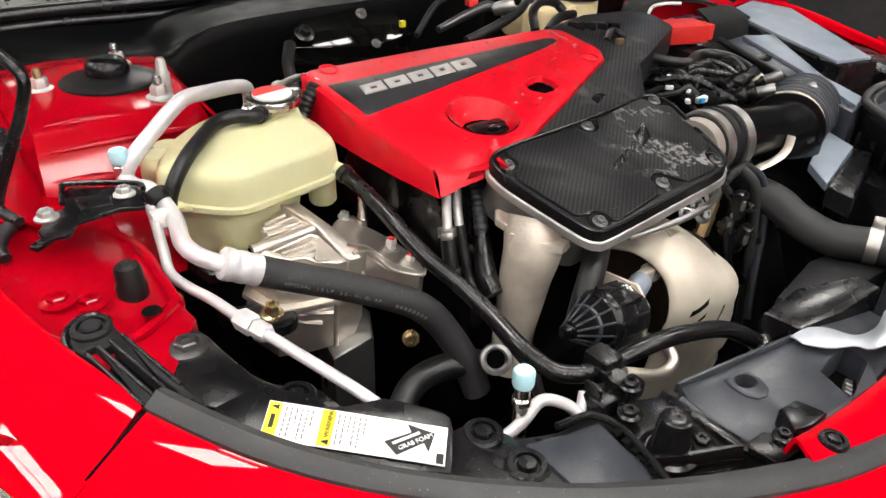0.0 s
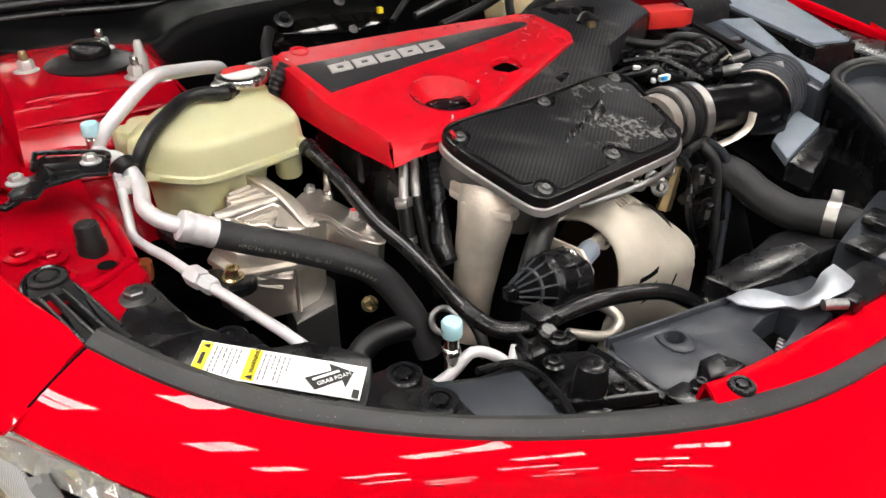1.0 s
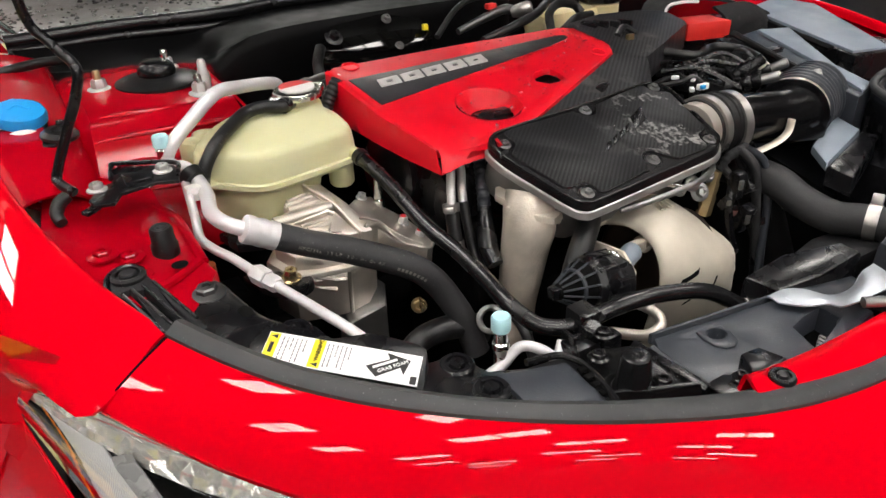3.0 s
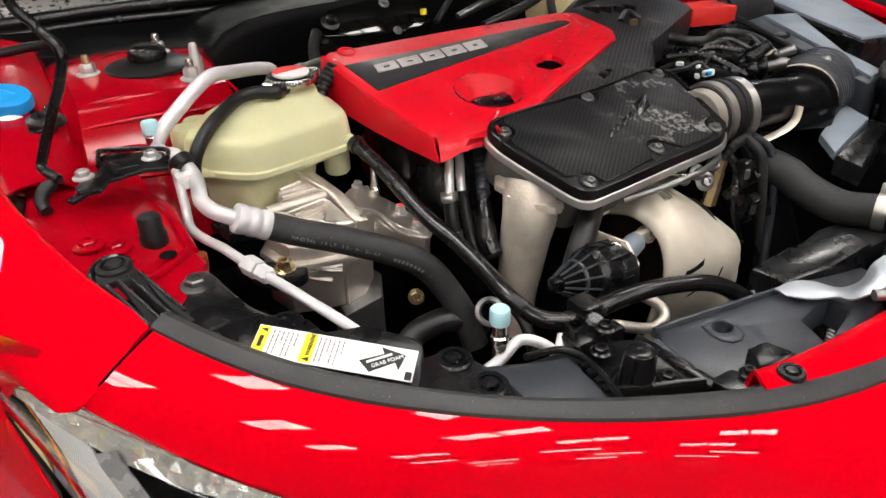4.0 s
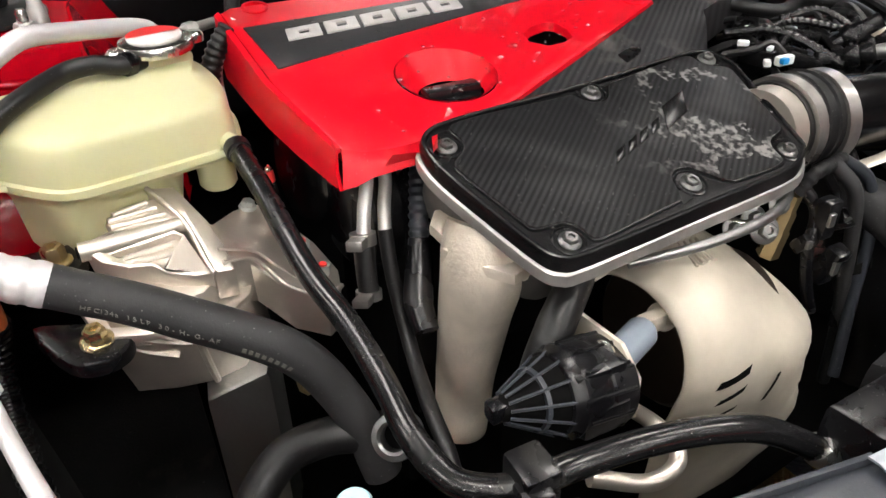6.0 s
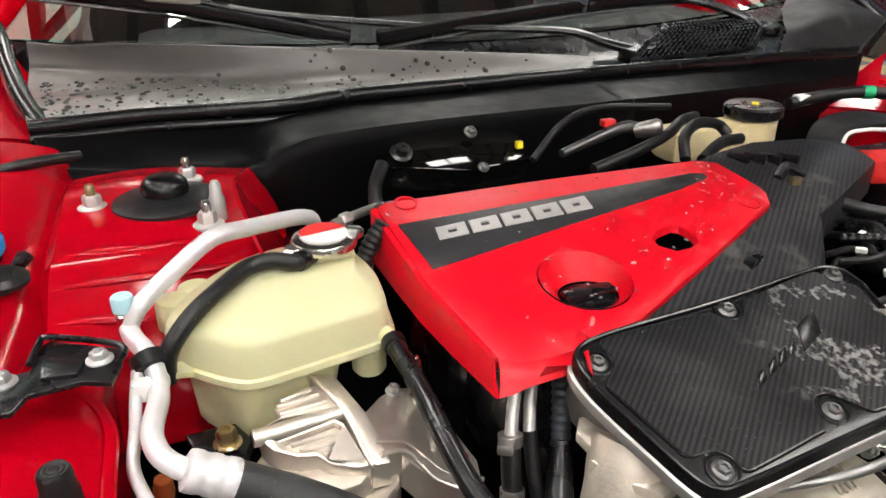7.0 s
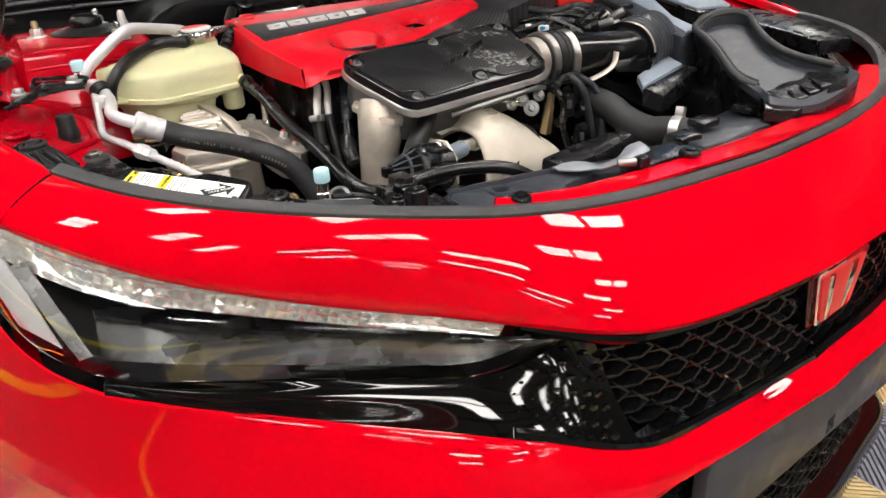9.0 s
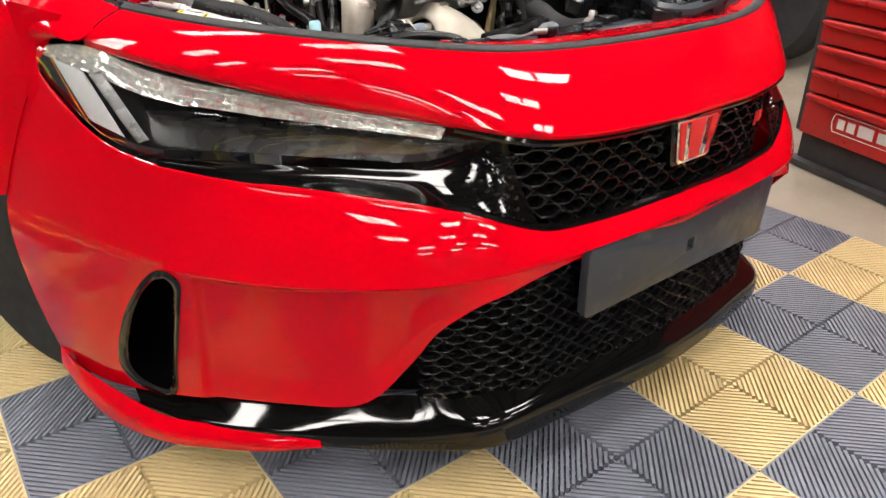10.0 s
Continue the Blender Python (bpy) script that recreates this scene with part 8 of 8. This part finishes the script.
solo("sensor_cable", tube([(-.03, .53, .855), (.0, .515, .83), (.005, .50, .78), (.0, .49, .70), (-.02, .47, .62)], .006, 10, 6), GREYPL, "grey sensor cable hanging into the bay", "cable")

# opposite wing
solo("far_flange", loft([[(.95, .60, .90), (.965, .95, .955), (.965, 1.33, .985)], [(.90, .62, .89), (.92, .95, .945), (.92, 1.33, .965)], [(.87, .62, .85), (.86, .95, .91), (.85, 1.33, .93)], [(.80, .62, .80), (.78, .95, .86), (.76, 1.33, .90)]], 20, 5, .003), RED_IN, "red painted far wing flange", "inner wing", kind="structure")
solo("far_tower", loft([[(.55, 1.0, .90), (.66, .98, .92), (.80, .98, .90)], [(.55, 1.1, .92), (.66, 1.1, .945), (.80, 1.1, .93)], [(.55, 1.25, .90), (.66, 1.25, .93), (.80, 1.25, .93)]], 14, 5, .004), RED_IN, "red painted far strut tower", "strut tower", kind="structure")
solo("far_rail", prism([(.86, .50, .895), (.88, .62, .905), (.83, .68, .895), (.78, .55, .878), (.72, .45, .872), (.66, .36, .866), (.72, .31, .872), (.80, .37, .882)], .03, .006), BLACK, "black plastic wing-side cover", "cover")

# bonnet, raised, with hinges
bn = thing("bonnet", (0, 1.5, 1.3), "open red bonnet with a black underside", "bonnet")
hb0 = [(-.95, 1.56, 1.155), (-.80, 1.54, 1.225), (-.4, 1.50, 1.33), (0, 1.48, 1.36), (.4, 1.50, 1.33), (.80, 1.54, 1.225), (.95, 1.56, 1.155)]
hb1 = [(-.98, 1.25, 1.62), (-.80, 1.23, 1.68), (-.4, 1.19, 1.74), (0, 1.17, 1.76), (.4, 1.19, 1.74), (.80, 1.23, 1.68), (.98, 1.25, 1.62)]
hb2 = [(-.80, .99, 2.16), (-.66, .96, 2.2), (-.33, .92, 2.25), (0, .90, 2.26), (.33, .92, 2.25), (.66, .96, 2.2), (.80, .99, 2.16)]
part("outer_skin", loft([hb0, hb1, hb2], 24, 8, .004), RED, bn, "glossy red outer skin")
part("liner", loft([[(x * .95, y - .03, z - .005) for x, y, z in l] for l in (hb0, hb1, hb2)], 24, 8, .004), BLACKM, bn, "black insulation mat")
for sx in (-1, 1):
    part("hinge", prism([(sx * .957, 1.75, 1.041), (sx * 1.0, 1.745, 1.075), (sx * 1.03, 1.70, 1.16), (sx * .99, 1.58, 1.25), (sx * 1.02, 1.58, 1.25), (sx * 1.075, 1.72, 1.14), (sx * 1.075, 1.75, 1.07), (sx * .995, 1.75, 1.014)], V(0, .012, 0), .003), RED_IN, bn, "red painted hinge arm")


# wipers
def wiper(a, b, arm, cap, loc, cover):
    w = thing("wiper", loc, "black windscreen wiper with a grey joint cap", "wiper", "windscreen wipers")
    bl = part("blade", tube([a, V(*a).lerp(V(*b), .5) + V(0, 0, .010), b], .009, 8, 6, flat=1.7), SHINE, w)
    part("rubber", tube([V(*a) + V(0, -.004, -.018), V(*a).lerp(V(*b), .5) + V(0, -.004, -.010), V(*b) + V(0, -.004, -.016)], .005, 6, 6, flat=.6), RUBBER, bl)
    part("arm", tube(arm, [.018, .016, .012, .010, .010], 10, 6, flat=.6), SHINE, w)
    jc = part("joint", box(V(*cap), (.12, .034, .032), .010, Matrix.Rotation(.12, 4, "Y"), 3), cover, w, "smooth joint cover")
    part("clip", box(V(*cap) + V(.075, -.006, -.012), (.03, .022, .02), .004), SHINE, jc)
    part("spindle_cap", lathe([(.03, -.02), (.03, 0), (.026, .008), (.012, .01), (0, .01)], arm[0], (0, -.2, 1), 24), SHINE, w)


# this joint takes the colour with the reflection painted in
wiper((-.92, 1.70, 1.150), (-.36, 1.57, 1.046), [(.20, 1.44, 1.005), (.146, 1.47, 1.02), (.061, 1.50, 1.045), (-.18, 1.54, 1.060), (-.484, 1.60, 1.092), (-.62, 1.63, 1.118)], (-.66, 1.64, 1.132), (.2, 1.44, 1.0), JOINT)
wiper((-.323, 1.51, 1.052), (.55, 1.64, 1.085), [(.60, 1.50, 1.02), (.516, 1.58, 1.062), (.40, 1.62, 1.088), (.312, 1.63, 1.098), (.19, 1.61, 1.092), (.12, 1.595, 1.085)], (.11, 1.59, 1.088), (.6, 1.5, 1.0), GREYPL)

# beads of water on the cowl, opaque, dark refraction put into their colour
random.seed(11)
bm = bmesh.new()
for i in range(330):
    x = -.90 + .85 * random.random() ** 1.7
    y = 1.36 + .22 * random.random() ** 1.4
    hit_p, nrm, _, _ = COWLTREE.ray_cast(V(x, y, 1.2), V(0, 0, -1))
    if hit_p is None:
        continue
    r = .0015 + .0040 * random.random() ** 2
    if nrm.z < 0:
        nrm = -nrm
    up = nrm.orthogonal().normalized()
    sd = nrm.cross(up)
    rings = [[bm.verts.new(hit_p + (up * math.cos(k * math.pi / 4) + sd * math.sin(k * math.pi / 4)) * r * f + nrm * r * h) for k in range(8)] for f, h in ((1, 0), (.9, .4), (.55, .68))]
    tp = bm.verts.new(hit_p + nrm * r * .78)
    for p, q in zip(rings, rings[1:]):
        for k in range(8):
            bm.faces.new((p[k], p[(k + 1) % 8], q[(k + 1) % 8], q[k]))
    for k in range(8):
        bm.faces.new((rings[2][k], rings[2][(k + 1) % 8], tp))
solo("water_droplets", bm, WETBEAD, "beads of water on the grey cowl, dark refraction painted in", "water droplets", kind="stuff")

# beads on the engine cover and the plenum lid, thickest at the carbon end
random.seed(23)
bm = bmesh.new()
for i in range(420):
    if i % 5:
        x, y = -.08 - .38 * random.random() ** 2.2, .64 + .25 * random.random()
        if y < .628 + .166 * (x + .352) / .277 * .95 + .02 or y > .885:
            continue
        z = zc(y) + (.0012 if .79 < y < .85 else 0)
    else:
        x, y = -.12 - .27 * random.random() ** 1.5, .50 + .12 * random.random()
        z = zl(y) + .0022
        if i % 2:
            continue
    r = (.0007 + .0024 * random.random() ** 2.4) * (1 if i % 5 else .6)
    rings = [[bm.verts.new(V(x + math.cos(k * math.pi / 4) * r * f, y + math.sin(k * math.pi / 4) * r * f, z + r * h)) for k in range(8)] for f, h in ((1, 0), (.85, .35), (.5, .55))]
    for p, q in zip(rings, rings[1:]):
        for k in range(8):
            bm.faces.new((p[k], p[(k + 1) % 8], q[(k + 1) % 8], q[k]))
    bm.faces.new(rings[2])
solo("water_beads", bm, SPOT, "dried whitish water spots on the engine cover", "water droplets", kind="stuff")

# ---- beyond the car ----
ch = thing("tool_chest", (1.85, .0, 0), "red workshop tool chest with steel-edged drawers", "tool chest")
CH = Matrix.Translation((1.637, .785, 0)) @ Matrix.Rotation(radians(-12.5), 4, "Z")


def chest_part(name, bms, material, parent, label=""):
    bm = join(*bms)
    bmesh.ops.transform(bm, matrix=CH, verts=bm.verts)
    return part(name, bm, material, parent, label)


chest_part("plinth", [box((.32, -.80, .075), (.56, 1.56, .11), .01), box((.30, -.80, .013), (.60, 1.60, .026), .004)], BEAM, ch, "dark steel plinth")
chest_part("body", [box((.325, -.80, .60), (.61, 1.60, .93), .01)], BEAM, ch, "black steel cabinet body")
zz = .140
for i, h in enumerate((.165, .093, .093, .093, .093, .093, .093, .16)):
    lip_ = tube([(.004, -.045, zz + h - .012), (-.014, -.085, zz + h - .016), (-.016, -.4, zz + h - .018), (-.016, -1.2, zz + h - .018), (-.014, -1.515, zz + h - .016), (.004, -1.555, zz + h - .012)], [.003, .008, .012, .012, .008, .003], 10, 5, flat=1.3)
    dr = chest_part("drawer", [box((.010, -.80, zz + h / 2 - .003), (.022, 1.52, h - .010), .004), lip_], CHESTRED, ch, "red drawer front with a rolled grip edge")
    if i == 0:
        chest_part("mark_outline", [tube([(-.0035, -.175 - .30 * a, .222 + .034 * b) for a, b in ((.03, 0), (.06, .9), (.15, 1), (.85, 1), (.94, .9), (.97, 0), (.94, -.9), (.85, -1), (.15, -1), (.06, -.9), (.03, 0))], .0016, 6, 3)], WHITE, dr, "plain white printed outline")
        chest_part("mark", [box((-.002, -.225, .222), (.003, .032, .038), .001), box((-.002, -.270, .222), (.003, .034, .038), .001), box((-.002, -.335, .222), (.003, .065, .042), .001), box((-.002, -.41, .222), (.003, .05, .038), .001)], WHITE, dr, "plain white printed blocks")
    zz += h
chest_part("worktop", [box((.32, -.80, 1.09), (.65, 1.62, .04), .006)], BEAM, ch)
lf = thing("lift_post", (2.46, 2.4, 0), "blue painted two-post car lift column", "lift post")
part("column", box((2.54, 2.36, 1.6), (.34, .30, 3.2), .01), LIFTBLUE, lf)
part("channel", box((2.36, 2.20, 1.6), (.06, .05, 3.2), .004), LIFTBLUE, lf)
part("hose", tube([(2.63, 2.17, 2.4), (2.65, 2.16, 1.5), (2.63, 2.15, .6), (2.64, 2.16, .1)], .016, 10), WHITE, lf, "pale hose down the column")
part("base", box((2.54, 2.36, .01), (.6, .6, .02), .004), LIFTBLUE, lf)
fw = thing("parked_car", (3.1, 1.9, 0), "dark parked car with silver alloy wheels", "car")
wh2 = part("wheel", lathe([(.15, -.03), (.15, .02), (0, .03)], (3.018, 1.908, .442), (-1, 0, 0), 32), STEEL, fw, "wheel with silver alloy rim")
wheel_mesh((3.018, 1.908, .442), .442, .27, (-1, 0, 0), SILVER, wh2, 5)
part("body", box((3.95, 3.3, .85), (1.75, 4.2, .8), .25, None, 4), mat("dark_car_paint", (.02, .02, .024), .25, var=.1, bump=0, coat=1), fw)
part("roof", box((3.95, 3.8, 1.4), (1.4, 2.2, .5), .2, None, 4), GLOSS, fw)

# ---- floor: ribbed tiles ----
floor = solo("floor", box(((HX0 + HX1) / 2, (HY0 + HY1) / 2, -.05), (HX1 - HX0, HY1 - HY0, .06), 0), UNDER, "workshop floor of grey and yellow ribbed tiles", "floor", kind="structure")
TS = .4


def tile_mesh(material, name):
    """Square tile with bars in four quarters that run round its middle, and an open grid below."""
    vs, fs = [], []

    def bar(p, q, w, z0, z1):
        d = (q - p).normalized()
        s = V(-d.y, d.x, 0) * w
        k = len(vs)
        for z, f in ((z0, 1.25), (z1, 1.0)):
            for c in (p - s * f, q - s * f, q + s * f, p + s * f):
                vs.append((c.x, c.y, z))
        for f in ((4, 5, 6, 7), (0, 1, 5, 4), (1, 2, 6, 5), (2, 3, 7, 6), (3, 0, 4, 7)):
            fs.append([k + i for i in f])

    h = TS / 2 - .002
    step = .016
    for qx in (-1, 1):
        for qy in (-1, 1):
            k = step
            while k < 2 * h - .004:
                a, b = max(0.004, k - h), min(h, k - .004)
                if b - a > .006:
                    bar(V(qx * a, qy * (k - a), 0), V(qx * b, qy * (k - b), 0), .0034, -.020, 0)
                k += step
    for q in (-1, 1):
        bar(V(-h, q * h, 0), V(h, q * h, 0), .002, -.018, -.0006)
        bar(V(q * h, -h, 0), V(q * h, h, 0), .002, -.018, -.0006)
    for i in range(-6, 7):
        c = i * h / 6.5
        bar(V(-h, c, 0), V(h, c, 0), .0016, -.022, -.012)
        bar(V(c, -h, 0), V(c, h, 0), .0016, -.022, -.012)
    me = bpy.data.meshes.new(name)
    me.from_pydata(vs, [], fs)
    me.materials.append(material)
    return me


tg, ty = tile_mesh(TILEGREY, "tile"), tile_mesh(TILEYEL, "tile")
TA, TO = radians(3.5), V(.036, -.234, 0)
ex, ey = V(math.cos(TA), math.sin(TA), 0), V(-math.sin(TA), math.cos(TA), 0)
for i in range(-5, 3):
    for j in range(-4, 10):
        c = TO + ex * (TS * (i + .5)) + ey * (TS * (j + .5))
        if c.y > 3.4:
            continue
        yel = (i + j) % 2 == 0
        ob = new("tile", ty if yel else tg)
        ob.matrix_world = Matrix.Translation(c) @ Matrix.Rotation(TA, 4, "Z")
        ob.parent = floor
# further off the tiles are plain squares, joined
for yel, mm in ((True, TILEYEL), (False, TILEGREY)):
    bm = bmesh.new()
    for i in range(-5, 20):
        for j in range(-4, 23):
            c = TO + ex * (TS * (i + .5)) + ey * (TS * (j + .5))
            if (i < 3 and c.y <= 3.4 and j < 10) or 3 <= i < 10 or ((i + j) % 2 == 0) != yel or not (HX0 < c.x < HX1 and HY0 < c.y < HY1):
                continue
            h = TS / 2 - .002
            q = [bm.verts.new(c + ex * (a * h) + ey * (b * h) + V(0, 0, -.004)) for a, b in ((-1, -1), (1, -1), (1, 1), (-1, 1))]
            bm.faces.new(q)
    t = part("far_tiles", bm, mm, floor, smooth=False)
    t["kind"] = "stuff"

edge_line = [TO + ex * a + ey * b for a, b in ((-2.62, -5), (-2.50, -5), (-2.50, 9), (-2.62, 9))]
solo("floor_line", prism([(p.x, p.y, -.0155) for p in edge_line], .002, 0), YELLOW, "yellow painted line on the dark floor", "floor marking", kind="structure")
lane = [TO + ex * (TS * a) + ey * (TS * b) for a, b in ((3, -16), (10, -16), (10, 22), (3, 22))]
solo("concrete_lane", prism([(p.x, p.y, -.003) for p in lane], .02, .004), LANE, "pale bare concrete lane beside the tiles", "floor", kind="structure")

# ---- the car stands slightly turned in the plan: swing its far half into line ----
SWING = {"car", "weatherstrip", "radiator_cover", "front_strip", "beam_far", "beam_pocket", "far_flange", "far_rail", "push_clip"}
for ob in scene.objects:
    root = ob
    while root.parent is not None:
        root = root.parent
    if ob.type != "MESH" or root.name.split(".")[0] not in SWING:
        continue
    for v in ob.data.vertices:
        x, y, z = v.co
        if x > 0:
            k = 1.0 if ob.name.split(".")[0] in ("fender", "wing_rear") else 1 - min(1.0, max(0.0, (y - 1.1) / .35))
            w = min(1.0, x / .15)
            w = w * w * (3 - 2 * w)
            v.co = (x + k * (w * (.04 - .236 * y + .079 * z) - .03 * x), y + k * .236 * x, z - k * .079 * x)

# ---- the whole plan to metres ----
for me in bpy.data.meshes:
    me.transform(Matrix.Scale(UNIT, 4))
for ob in scene.objects:
    if ob.type != "CAMERA":
        ob.location = ob.location * UNIT
        mi = ob.matrix_parent_inverse.copy()
        mi.translation = mi.translation * UNIT
        ob.matrix_parent_inverse = mi
